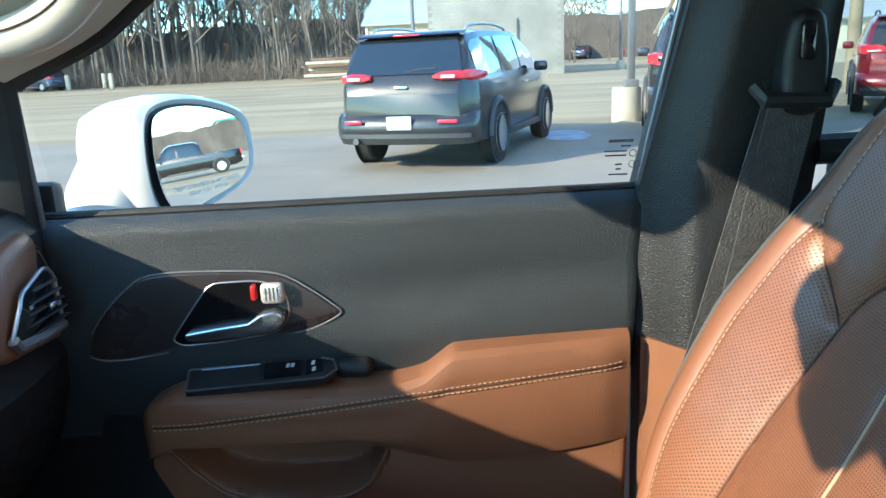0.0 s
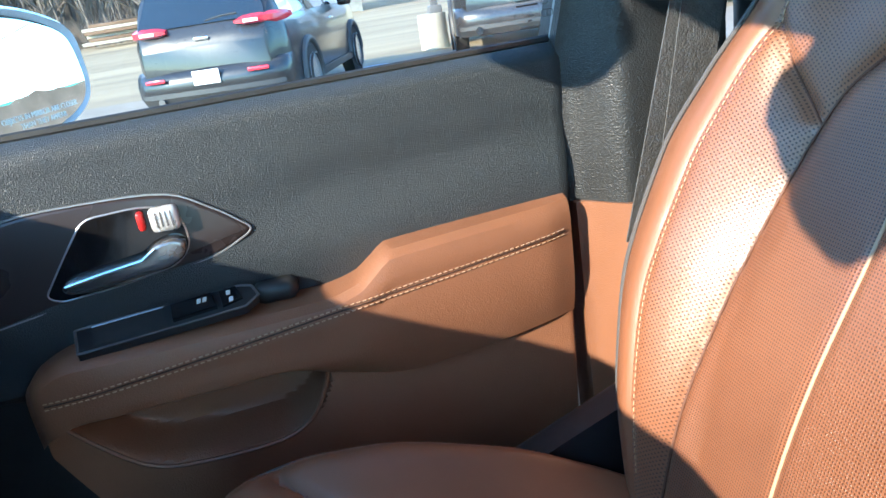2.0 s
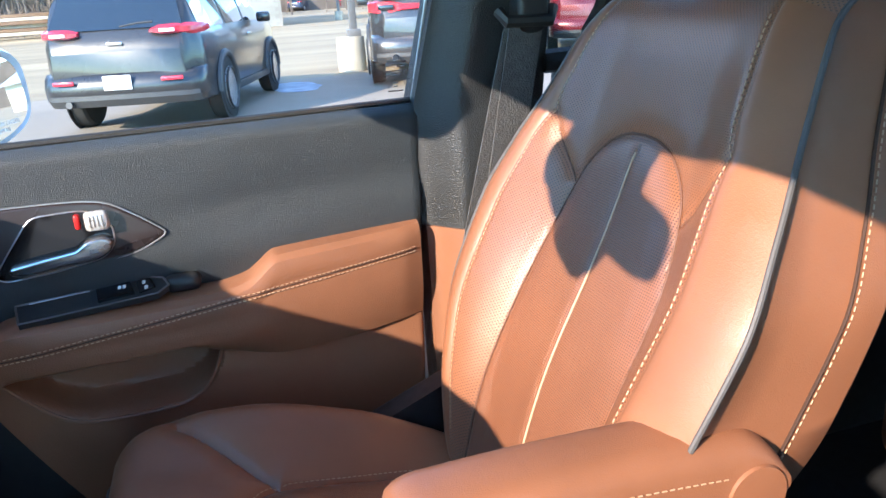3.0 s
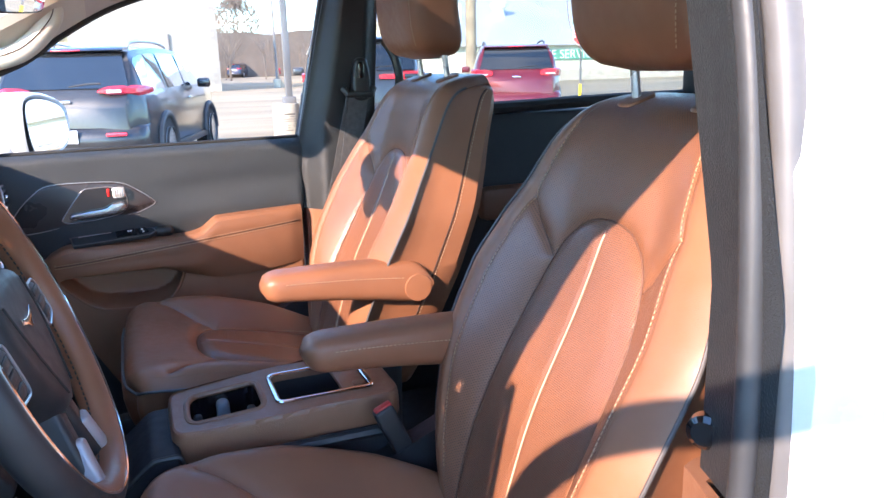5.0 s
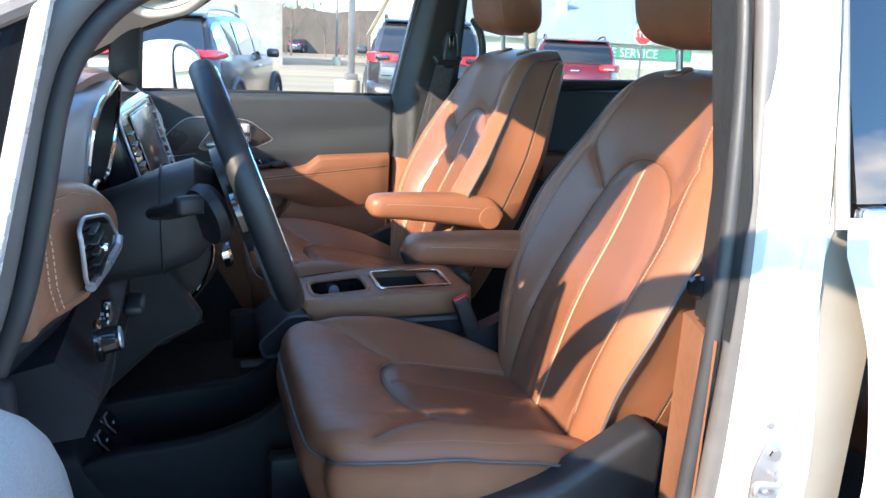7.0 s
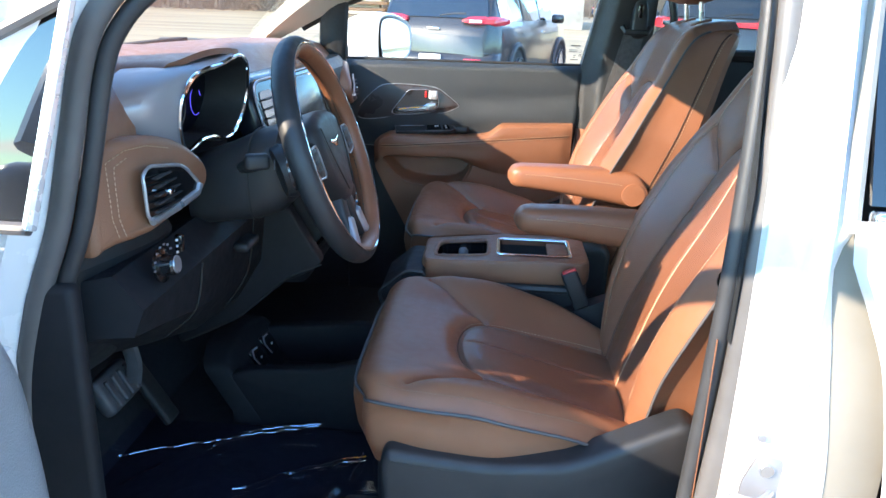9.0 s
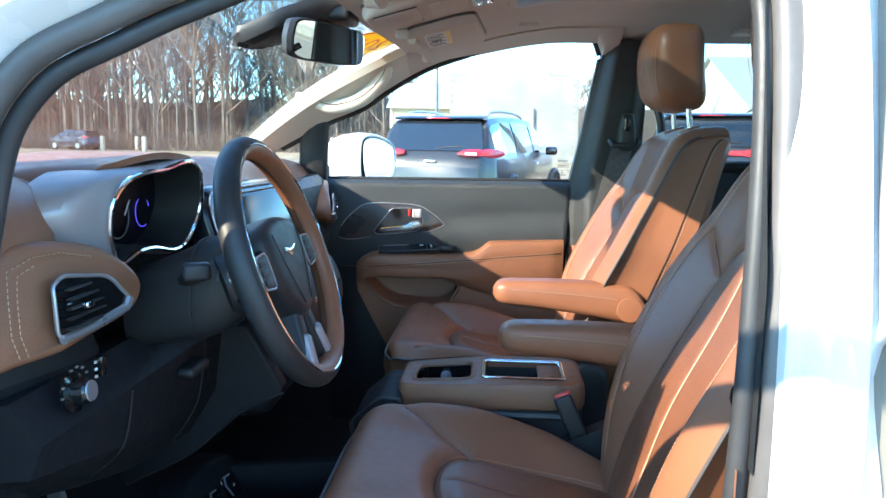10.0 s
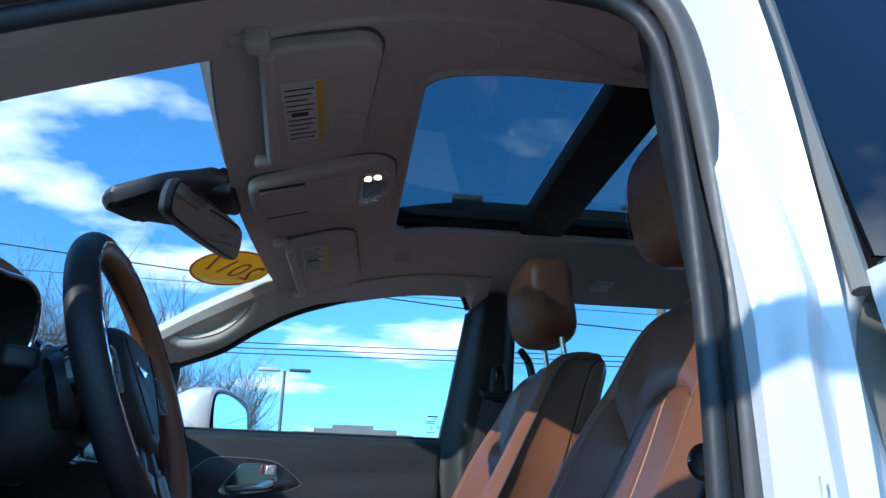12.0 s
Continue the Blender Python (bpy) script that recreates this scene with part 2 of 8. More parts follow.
def thing(name, label, category, at=(0, 0, 0), group="", kind=""):
    ob = new(name)
    ob.empty_display_size = 0.05
    ob.location = at
    return tagged(ob, label, category, group, kind)


def curve(pts, n=8, closed=False):
    """A smooth line through points (Catmull-Rom), n steps from one to the next."""
    P = [Vector(p) for p in pts]
    k = len(P)
    out = []
    for i in range(k if closed else k - 1):
        a, b, c, d = (P[(i + j) % k] if closed else P[min(max(i + j, 0), k - 1)] for j in (-1, 0, 1, 2))
        for s in range(n):
            t = s / n
            out.append(0.5 * ((2 * b) + (c - a) * t + (2 * a - 5 * b + 4 * c - d) * t * t + (3 * b - a - 3 * c + d) * t ** 3))
    if not closed:
        out.append(P[-1])
    return out


def interp(x, table):
    """Smooth value at x of a table of (x, value)."""
    xs, ys = [p[0] for p in table], [p[1] for p in table]
    if x <= xs[0]:
        return ys[0]
    if x >= xs[-1]:
        return ys[-1]
    i = max(j for j in range(len(xs) - 1) if xs[j] <= x)
    h = xs[i + 1] - xs[i]
    t = (x - xs[i]) / h

    def slope(j):
        if j == 0 or j == len(xs) - 1:
            return (ys[min(j + 1, len(xs) - 1)] - ys[max(j - 1, 0)]) / (xs[min(j + 1, len(xs) - 1)] - xs[max(j - 1, 0)])
        a, b = (ys[j] - ys[j - 1]) / (xs[j] - xs[j - 1]), (ys[j + 1] - ys[j]) / (xs[j + 1] - xs[j])
        return 0.0 if a * b <= 0 else 2 * a * b / (a + b)
    m0, m1 = slope(i) * h, slope(i + 1) * h
    return (2 * t ** 3 - 3 * t * t + 1) * ys[i] + (t ** 3 - 2 * t * t + t) * m0 + (-2 * t ** 3 + 3 * t * t) * ys[i + 1] + (t ** 3 - t * t) * m1


def step(a, b, x):
    t = min(max((x - a) / (b - a), 0.0), 1.0)
    return t * t * (3 - 2 * t)


def loft(rings, closed=False, caps=True, bm=None):
    """Skins closed rings of equal count."""
    bm = bm or bmesh.new()
    vs = [[bm.verts.new(p) for p in r] for r in rings]
    k = len(vs[0])
    for a, b in zip(vs, vs[1:] + (vs[:1] if closed else [])):
        for i in range(k):
            bm.faces.new((a[i], a[(i + 1) % k], b[(i + 1) % k], b[i]))
    if caps and not closed:
        bm.faces.new(list(reversed(vs[0])))
        bm.faces.new(vs[-1])
    bmesh.ops.recalc_face_normals(bm, faces=bm.faces)
    return bm


def tube(path, r, seg=10, closed=False, flat=1.0, up=None, bm=None):
    """A round (or flattened) bar along a line; r is a number or one for each point."""
    P = [Vector(p) for p in path]
    k = len(P)
    rr = r if isinstance(r, (list, tuple)) else [r] * k
    rings = []
    side = None
    for i, p in enumerate(P):
        a, b = (P[i - 1] if i or closed else P[i]), (P[(i + 1) % k] if i < k - 1 or closed else P[i])
        d = (b - a).normalized()
        if side is None:
            ref = Vector(up) if up is not None else (Vector((0, 0, 1)) if abs(d.z) < 0.9 else Vector((0, 1, 0)))
            side = d.cross(ref).normalized()
        elif up is not None:
            side = d.cross(Vector(up)).normalized()
        else:
            side = (side - d * side.dot(d)).normalized()
        top = side.cross(d)
        rings.append([p + side * (math.cos(2 * math.pi * j / seg) * rr[i]) + top * (math.sin(2 * math.pi * j / seg) * rr[i] * flat) for j in range(seg)])
    return loft(rings, closed=closed, bm=bm)


def stitches(path, length=0.0042, gap=0.0028, r=0.00075, bm=None):
    """A row of short threads along a line."""
    bm = bm or bmesh.new()
    P = [Vector(p) for p in path]
    at, pos = 0.0, 0.0
    cum = [0.0]
    for a, b in zip(P, P[1:]):
        cum.append(cum[-1] + (b - a).length)

    def where(s):
        for i in range(len(P) - 1):
            if s <= cum[i + 1]:
                return P[i].lerp(P[i + 1], (s - cum[i]) / max(cum[i + 1] - cum[i], 1e-9))
        return P[-1]
    s = 0.0
    while s + length < cum[-1]:
        a, b = where(s), where(s + length)
        d = (b - a).normalized()
        u = d.orthogonal().normalized()
        w = d.cross(u)
        ring = [[bm.verts.new(p + u * (math.cos(q) * r) + w * (math.sin(q) * r)) for q in (0.4, 1.97, 3.54, 5.11)] for p in (a, b)]
        for i in range(4):
            bm.faces.new((ring[0][i], ring[0][(i + 1) % 4], ring[1][(i + 1) % 4], ring[1][i]))
        s += length + gap
    return bm


def grid(fn, nu, nv, keep=None, uv=None, bm=None):
    """A sheet fn(u, v), u and v from 0 to 1. keep(u, v) tells which faces stay; uv(u, v) gives surface coordinates in metres."""
    bm = bm or bmesh.new()
    vs = [[bm.verts.new(fn(i / nu, j / nv)) for i in range(nu + 1)] for j in range(nv + 1)]
    lay = bm.loops.layers.uv.verify() if uv else None
    for j in range(nv):
        for i in range(nu):
            if keep and not keep((i + 0.5) / nu, (j + 0.5) / nv):
                continue
            f = bm.faces.new((vs[j][i], vs[j][i + 1], vs[j + 1][i + 1], vs[j + 1][i]))
            if uv:
                for lp, (a, b) in zip(f.loops, ((i, j), (i + 1, j), (i + 1, j + 1), (i, j + 1))):
                    lp[lay].uv = uv(a / nu, b / nv)
    loose = [v for v in bm.verts if not v.link_faces]
    bmesh.ops.delete(bm, geom=loose, context="VERTS")
    return bm


def thicken(bm, offset):
    """Gives a sheet thickness by a second skin moved by the vector offset, with its rim closed."""
    faces = list(bm.faces)
    copy = bmesh.ops.duplicate(bm, geom=faces + list(bm.verts) + list(bm.edges))
    moved = [g for g in copy["geom"] if isinstance(g, bmesh.types.BMVert)]
    for v in moved:
        v.co += Vector(offset)
    rim = [e for e in bm.edges if e.is_boundary]
    pair = copy["vert_map"]
    old = set()
    done = set()
    for e in rim:
        a, b = e.verts
        if a in pair and b in pair and a not in moved:
            try:
                bm.faces.new((a, b, pair[b], pair[a]))
            except ValueError:
                pass
    bmesh.ops.recalc_face_normals(bm, faces=bm.faces)
    return bm


def slab(poly, to3, depth, bevel=0.0, seg=2, bm=None):
    """A flat outline poly of (a, b), placed by to3(a, b, h), h from 0 to depth, with rounded rims."""
    own = bm is None
    bm = bm or bmesh.new()
    lo = [bm.verts.new(to3(a, b, 0.0)) for a, b in poly]
    k = len(poly)
    if bevel:
        cx, cy = sum(p[0] for p in poly) / k, sum(p[1] for p in poly) / k
    rings = [lo]
    levels = [(depth, 0.0)] if not bevel else [(depth - bevel, 0.0)] + [(depth - bevel + bevel * math.sin(q), bevel * (1 - math.cos(q))) for q in [math.pi / 2 * (i + 1) / seg for i in range(seg)]]
    # inward normals of the outline
    area = sum(poly[i][0] * poly[(i + 1) % k][1] - poly[(i + 1) % k][0] * poly[i][1] for i in range(k))
    sgn = 1.0 if area > 0 else -1.0
    inn = []
    for i in range(k):
        (x0, y0), (x1, y1), (x2, y2) = poly[i - 1], poly[i], poly[(i + 1) % k]
        e1, e2 = Vector((x1 - x0, y1 - y0)), Vector((x2 - x1, y2 - y1))
        n1 = Vector((-e1.y, e1.x)).normalized() if e1.length else Vector((0, 0))
        n2 = Vector((-e2.y, e2.x)).normalized() if e2.length else Vector((0, 0))
        v = n1 + n2
        v = v.normalized() / max(v.normalized().dot(n1), 0.5) if v.length > 1e-6 else n1
        inn.append(v * sgn)
    for h, ins in levels:
        rings.append([bm.verts.new(to3(a + inn[i].x * ins, b + inn[i].y * ins, h)) for i, (a, b) in enumerate(poly)])
    for r0, r1 in zip(rings, rings[1:]):
        for i in range(k):
            bm.faces.new((r0[i], r0[(i + 1) % k], r1[(i + 1) % k], r1[i]))
    bm.faces.new(rings[-1])
    bm.faces.new(list(reversed(lo)))
    bmesh.ops.recalc_face_normals(bm, faces=bm.faces)
    return bm


def rounded(poly, r=0.01, n=4):
    """The outline with its corners rounded."""
    out = []
    k = len(poly)
    for i in range(k):
        p0, p1, p2 = Vector(poly[i - 1]), Vector(poly[i]), Vector(poly[(i + 1) % k])
        rr = min(r, (p0 - p1).length * 0.45, (p2 - p1).length * 0.45)
        a, b = p1 + (p0 - p1).normalized() * rr, p1 + (p2 - p1).normalized() * rr
        for j in range(n + 1):
            t = j / n
            q = a * (1 - t) ** 2 + p1 * (2 * t * (1 - t)) + b * t * t
            out.append((q.x, q.y))
    return out


def rect(x0, y0, x1, y1, r=0.005, n=4):
    return rounded([(x0, y0), (x1, y0), (x1, y1), (x0, y1)], r, n)


def box(c, s, bevel=0.004, seg=2, m=None, bm=None):
    """A bevelled block with centre c and sizes s."""
    one = bmesh.new()
    bmesh.ops.create_cube(one, size=1.0)
    for v in one.verts:
        v.co = Vector((v.co.x * s[0], v.co.y * s[1], v.co.z * s[2]))
    if bevel:
        bmesh.ops.bevel(one, geom=list(one.edges), offset=min(bevel, min(s) * 0.45), segments=seg, profile=0.5, affect="EDGES")
    for v in one.verts:
        v.co = (m @ v.co if m else v.co) + Vector(c)
    return merged(bm, one)


def merged(bm, one):
    if bm is None:
        return one
    me = bpy.data.meshes.new("tmp")
    one.to_mesh(me)
    one.free()
    bm.from_mesh(me)
    bpy.data.meshes.remove(me)
    return bm


def lathe(profile, c, axis=(0, 0, 1), seg=24, bm=None):
    """Turns a profile of (radius, height) round an axis through c."""
    q = Vector((0, 0, 1)).rotation_difference(Vector(axis))
    rings = [[Vector(c) + q @ Vector((r * math.cos(2 * math.pi * i / seg), r * math.sin(2 * math.pi * i / seg), h)) for i in range(seg)] for r, h in profile]
    return loft(rings, bm=bm)


def to_xy(z, s=1.0):
    return lambda a, b, h: Vector((a, b, z + s * h))


def to_xz(y, s=1.0):
    return lambda a, b, h: Vector((a, y + s * h, b))


def to_yz(x, s=1.0):
    return lambda a, b, h: Vector((x + s * h, a, b))


def segment_distance(px, py, line):
    """Distance in the plane from a point to a broken line."""
    best = 9.0
    for (ax, ay), (bx, by) in zip(line, line[1:]):
        dx, dy = bx - ax, by - ay
        t = min(max(((px - ax) * dx + (py - ay) * dy) / (dx * dx + dy * dy + 1e-12), 0.0), 1.0)
        d = math.hypot(px - ax - t * dx, py - ay - t * dy)
        best = min(best, d)
    return best


def under(owner):
    """A maker of parts, built in world places, for one thing."""
    back = Matrix.Translation(-Vector(owner.location))

    def make(name, bm, mat, label="", parent=None, smooth=32.0):
        p = part(name, bm, mat, None, label, smooth)
        p.parent = parent or owner
        if parent is None:
            p.matrix_parent_inverse = back
        return p
    return make

# ---- the van: x runs to its rear, y to its passenger side ----
MID = 0.14          # the van's centre line
SILL = 1.198


def door_y(x):
    return 0.941 + 0.081 * x


def window_top(x):
    return interp(x, [(-0.80, 1.19), (-0.62, 1.285), (-0.57, 1.312), (-0.476, 1.364), (-0.42, 1.386), (-0.37, 1.408), (-0.29, 1.462), (-0.175, 1.524), (-0.077, 1.558), (0.024, 1.590), (0.16, 1.615), (0.25, 1.622), (0.30, 1.606), (0.322, 1.56)])


def side_y(z, x=0.0):
    """The inner side of the van leans in above the sill."""
    return door_y(x) - 0.09 * max(z - SILL, 0.0) / 0.4


# ground under and round the van
van = thing("minivan", "white minivan with an open door and tan interior", "minivan", (MID, 0.1, 0.0))


_van = under(van)


def van_part(name, bm, mat, label="", parent=None):
    return _van(name, bm, mat, label, parent)


# floor
fl = box((0.35, MID, 0.40), (2.9, 1.62, 0.05), 0.01)
van_part("floor_pan", fl, M["carpet"], "black carpeted floor")
# firewall and toe board
fw = grid(lambda u, v: Vector((-0.78 - 0.22 * step(0.9, 0.1, v) * 0 - 0.22 * step(0.0, 0.5, v), MID - 0.78 + 1.56 * u, 0.425 + 0.82 * v)), 20, 16)
van_part("toe_board", thicken(fw, (-0.03, 0, 0)), M["carpet"], "black carpeted toe board")

# headliner with an opening for the two roof panes
ROOF_X0, ROOF_X1, ROOF_HALF, ROOF_MID = 0.052, 1.05, 0.365, MID - 0.035


def roof_front(t):
    """Front edge of the headliner; t from -1 to 1 across."""
    return -0.262 + 0.06 * abs(t) ** 1.8


def roof_z(x, t):
    fall = 0.055 * abs(t) ** 3.2
    return 1.655 - fall - 0.10 * step(0.22, -0.30, x) * (1 - 0.25 * t * t)


def roof_pt(u, v):
    t = 2 * u - 1
    x = roof_front(t) + (2.1 - roof_front(t)) * v
    return Vector((x, MID + t * 0.735, roof_z(x, t)))


def in_roof_hole(x, y, grow=0.0):
    cx, cy = (ROOF_X0 + ROOF_X1) / 2, ROOF_MID
    hx, hy, r = (ROOF_X1 - ROOF_X0) / 2 + grow, ROOF_HALF + grow, 0.055
    dx, dy = abs(x - cx) - (hx - r), abs(y - cy) - (hy - r)
    return (max(dx, 0) ** 2 + max(dy, 0) ** 2) ** 0.5 + min(max(dx, dy), 0) < r


hl = grid(roof_pt, 110, 190, keep=lambda u, v: not in_roof_hole(roof_pt(u, v).x, roof_pt(u, v).y))
van_part("headliner", thicken(hl, (0, 0, 0.02)), M["headliner"], "grey-beige fabric headliner")
ring2 = rect(ROOF_X0, ROOF_MID - ROOF_HALF, ROOF_X1, ROOF_MID + ROOF_HALF, 0.055, 8)
ringpath = []
for (a, b), (c, d) in zip(ring2, ring2[1:] + ring2[:1]):
    k = max(1, int(math.hypot(c - a, d - b) / 0.03))
    ringpath += [(a + (c - a) * j / k, b + (d - b) * j / k) for j in range(k)]
lip = [Vector((a, b, roof_z(a, (b - MID) / 0.735) + 0.004)) for a, b in ringpath]
van_part("roof_opening_trim", tube(lip, 0.011, 8, closed=True), M["headliner"])
well = loft([[Vector((p.x, p.y, p.z)) for p in lip], [Vector((p.x, p.y, 1.70)) for p in lip]], caps=False)
van_part("roof_opening_wall", well, M["black_soft"], "black inner wall of the roof opening")
# outer roof skin with the panes in it


def skin_pt(u, v):
    t = 2 * u - 1
    x = -0.285 + 2.55 * v
    return Vector((x + 0.06 * t * t * (1 - v), MID + t * 0.80, 1.735 - (0.04 if t > 0 else 0.11) * abs(t) ** 3 - (0.09 if t > 0 else 0.115) * step(0.30, -0.29, x)))


sk = grid(skin_pt, 60, 150, keep=lambda u, v: not in_roof_hole(skin_pt(u, v).x, skin_pt(u, v).y, 0.0))
van_part("roof_skin", sk, M["paint"], "white painted roof")
for nm, xa, xb in (("front_roof_pane", ROOF_X0 - 0.02, 0.372), ("rear_roof_pane", 0.48, ROOF_X1 + 0.02)):
    van_part(nm, slab(rect(xa, ROOF_MID - ROOF_HALF - 0.02, xb, ROOF_MID + ROOF_HALF + 0.02, 0.03), to_xy(1.700), 0.005), M["roof_glass"], "dark tinted roof pane")
van_part("roof_cross_bar", box((0.426, ROOF_MID, 1.678), (0.115, 2 * ROOF_HALF + 0.02, 0.05), 0.012), M["foot_black"], "black bar between the roof panes")
for s in (-1, 1):
    van_part("roof_pane_rail", box((0.55, ROOF_MID + s * (ROOF_HALF - 0.012), 1.675), (0.95, 0.03, 0.03), 0.006), M["foot_black"])
    van_part("roof_pane_rail", box((0.55, ROOF_MID + s * (ROOF_HALF - 0.038), 1.683), (0.95, 0.008, 0.02), 0.003), M["foot_black"])

# windshield with a black band along its rim


def shield_pt(u, v):
    t = 2 * u - 1
    top = Vector((-0.262 + 0.045 * t * t, MID + t * 0.575, 1.602 - 0.02 * t * t))
    base = Vector((-1.03 + 0.20 * t * t, MID + t * 0.74, 1.165))
    p = base.lerp(top, v)
    p.x -= 0.035 * math.sin(math.pi * v)
    p.z += 0.03 * math.sin(math.pi * v)
    return p


ws = van_part("windshield", grid(shield_pt, 30, 24), M["windshield"], "clear raked windshield")
ws.visible_shadow = False
rim = [shield_pt(0.0, v / 20) for v in range(21)] + [shield_pt(u / 20, 1.0) for u in range(1, 21)] + [shield_pt(1.0, v / 20) for v in range(19, -1, -1)]
van_part("windshield_seal", tube(rim, 0.013, 8), M["foot_black"], "black band round the windshield")

# pillars beside the windshield


def pillar(s):
    """Inner cover of a windshield pillar, s = 1 on the passenger side."""
    rings = []
    for i in range(25):
        v = i / 24
        e = shield_pt(1.0 if s > 0 else 0.0, v * 1.0)
        out = s * (0.09 + 0.055 * v)
        back = 0.075 + 0.03 * v
        c = [(-0.005, 0.0, 0.005), (0.012, 0.35, -0.012), (0.45 * back, 0.75, -0.035), (back, 1.0, -0.055), (back + 0.012, 1.15, -0.045), (back, 1.25, -0.01), (0.3 * back, 1.1, 0.03), (-0.02, 0.4, 0.03)]
        rings.append([Vector((e.x + a, e.y + out * b, e.z + dz)) for a, b, dz in c])
    return loft(rings)




RAIL_HALF = [(-0.20, 0.556), (-0.10, 0.582), (0.0, 0.581), (0.113, 0.559), (0.20, 0.535), (0.304, 0.475), (0.42, 0.41)]


def side_rail(s):
    """Cover between the headliner, the windshield pillar and the top of a door opening."""
    rings = []
    for i in range(61):
        x = -0.78 + 1.14 * i / 60
        b = Vector((x, side_y(window_top(x), x) - 0.004, window_top(x) + 0.004))
        q = step(-0.24, -0.10, x)
        u = 0.975 if s > 0 else 0.915
        v = min(range(101), key=lambda k: abs(shield_pt(u, k / 100).x - x)) / 100
        half = 0.60 if s > 0 else interp(x, RAIL_HALF)
        a = (shield_pt(u, v) + Vector((0.006, 0.0, -0.012))).lerp(Vector((x, MID + half, roof_z(x, half / 0.735) - 0.004)), q)
        k = 1 - 0.75 * q
        m0 = a.lerp(b, 0.12) + Vector((0, -0.004, -0.012)) * k
        m1, m2 = a.lerp(b, 0.40) + Vector((0, -0.004, -0.008)) * k, a.lerp(b, 0.75) + Vector((0, 0.0, -0.002)) * k
        back = [a + Vector((0, 0.02, 0.03)), b + Vector((0, 0.03, 0.01))]
        ring = [a, m0, m1, m2, b, back[1], back[0]]
        rings.append([Vector((p.x, p.y if s > 0 else 2 * MID - p.y, p.z)) for p in ring])
    n = 29
    return loft(rings[:n + 1]), loft(rings[n:])


for s in (1, -1):
    front_cover, rail_cover = side_rail(s)
    van_part("windshield_pillar_cover", front_cover, M["pillar_beige" if s > 0 else "headliner"], "beige windshield pillar cover")
    van_part("side_rail_cover", rail_cover, M["headliner"], "grey-beige side rail cover")
edge_ = [Vector((x, MID - interp(x, RAIL_HALF), roof_z(x, interp(x, RAIL_HALF) / 0.735) - 0.004)) for x in [-0.20 + 0.62 * i / 40 for i in range(41)]]
van_part("side_rail_edge", tube(edge_, 0.010, 8, flat=0.8), M["headliner"], "rounded edge of the side rail cover")
grab = curve([(-0.285, 0.735, 1.560), (-0.284, 0.745, 1.532), (-0.297, 0.762, 1.487), (-0.360, 0.776, 1.430), (-0.440, 0.784, 1.409), (-0.500, 0.784, 1.424), (-0.55, 0.81, 1.44)], 10)
gr = [0.011 + 0.011 * math.sin(math.pi * i / (len(grab) - 1)) for i in range(len(grab))]
van_part("grab_handle", tube(grab, gr, 14, flat=0.8), M["pillar_beige"], "beige moulded grab handle")
van_part("grab_handle_seam", tube([p + Vector((0.002, -0.019, 0.006)) for p in grab[8:-6]], 0.0012, 5), M["seam"])

# passenger side: door with window, pillar, sliding door behind
pdoor = thing("passenger_door", "closed black and tan door with a chrome handle and a leather armrest", "car door", (-0.1, 0.95, 0.45))


pd = under(pdoor)


def upper_panel(u, v):
    x = -0.66 + (0.246 + 0.66) * u
    z = 0.90 + (SILL - 0.90) * v
    xe = x + 0.016 * v * u
    y = door_y(xe) + 0.012 - 0.030 * step(0.0, 0.45, v) + 0.010 * step(0.45, 1.0, v)
    wave = 0.010 * math.exp(-((z - (1.085 + 0.05 * (xe + 0.1))) / 0.035) ** 2) * step(-0.28, 0.0, xe)
    y += wave * 0.6
    if v > 0.93:
        y += 0.018 * ((v - 0.93) / 0.07) ** 2
    if u > 0.985:
        y += 0.02 * ((u - 0.985) / 0.015) ** 2
    return Vector((xe, y, z))


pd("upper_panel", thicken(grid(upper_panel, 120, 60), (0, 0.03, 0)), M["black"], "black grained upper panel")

TOP_LINE = [(-0.395, 0.945), (-0.375, 0.965), (-0.33, 0.982), (-0.2, 0.98), (-0.071, 0.979), (-0.03, 0.987), (-0.008, 1.003), (0.012, 1.017), (0.05, 1.019), (0.236, 1.024)]
LOW_LINE = [(-0.395, 0.918), (-0.36, 0.903), (-0.25, 0.902), (-0.143, 0.900), (-0.07, 0.877), (0.025, 0.853), (0.12, 0.856), (0.236, 0.868)]


def arm_out(x):
    return interp(x, [(-0.395, 0.02), (-0.37, 0.05), (-0.30, 0.062), (0.0, 0.055), (0.20, 0.045), (0.236, 0.036)])


def arm_ring(x, edge=0.0):
    zt, zb = interp(x, TOP_LINE) - edge * 0.01, interp(x, LOW_LINE) + edge * 0.01
    yo = door_y(x) + 0.01
    f = arm_out(x) + 0.012
    pts = []
    prof = [(0.0, 0.0), (0.55, -0.001), (0.82, -0.004), (0.95, -0.012), (1.0, -0.026), (0.985, -0.040), (0.965, -0.046), (0.975, -0.052), (0.955, -0.07)]
    for a, dz in prof:
        pts.append(Vector((x, yo - f * a, zt + dz)))
    for k in range(1, 8):
        t = k / 7
        zz = (zt - 0.07) * (1 - t) + zb * t
        pts.append(Vector((x, yo - f * (0.955 - 0.35 * t * t), zz)))
    pts.append(Vector((x, yo - f * 0.3, zb - 0.002)))
    pts.append(Vector((x, yo, zb)))
    return pts


xs_arm = [-0.395 + (0.236 + 0.395) * (i / 70) for i in range(71)]
pd("armrest", loft([arm_ring(x) for x in xs_arm]), M["trim_brown"], "tan leather armrest with double stitching")


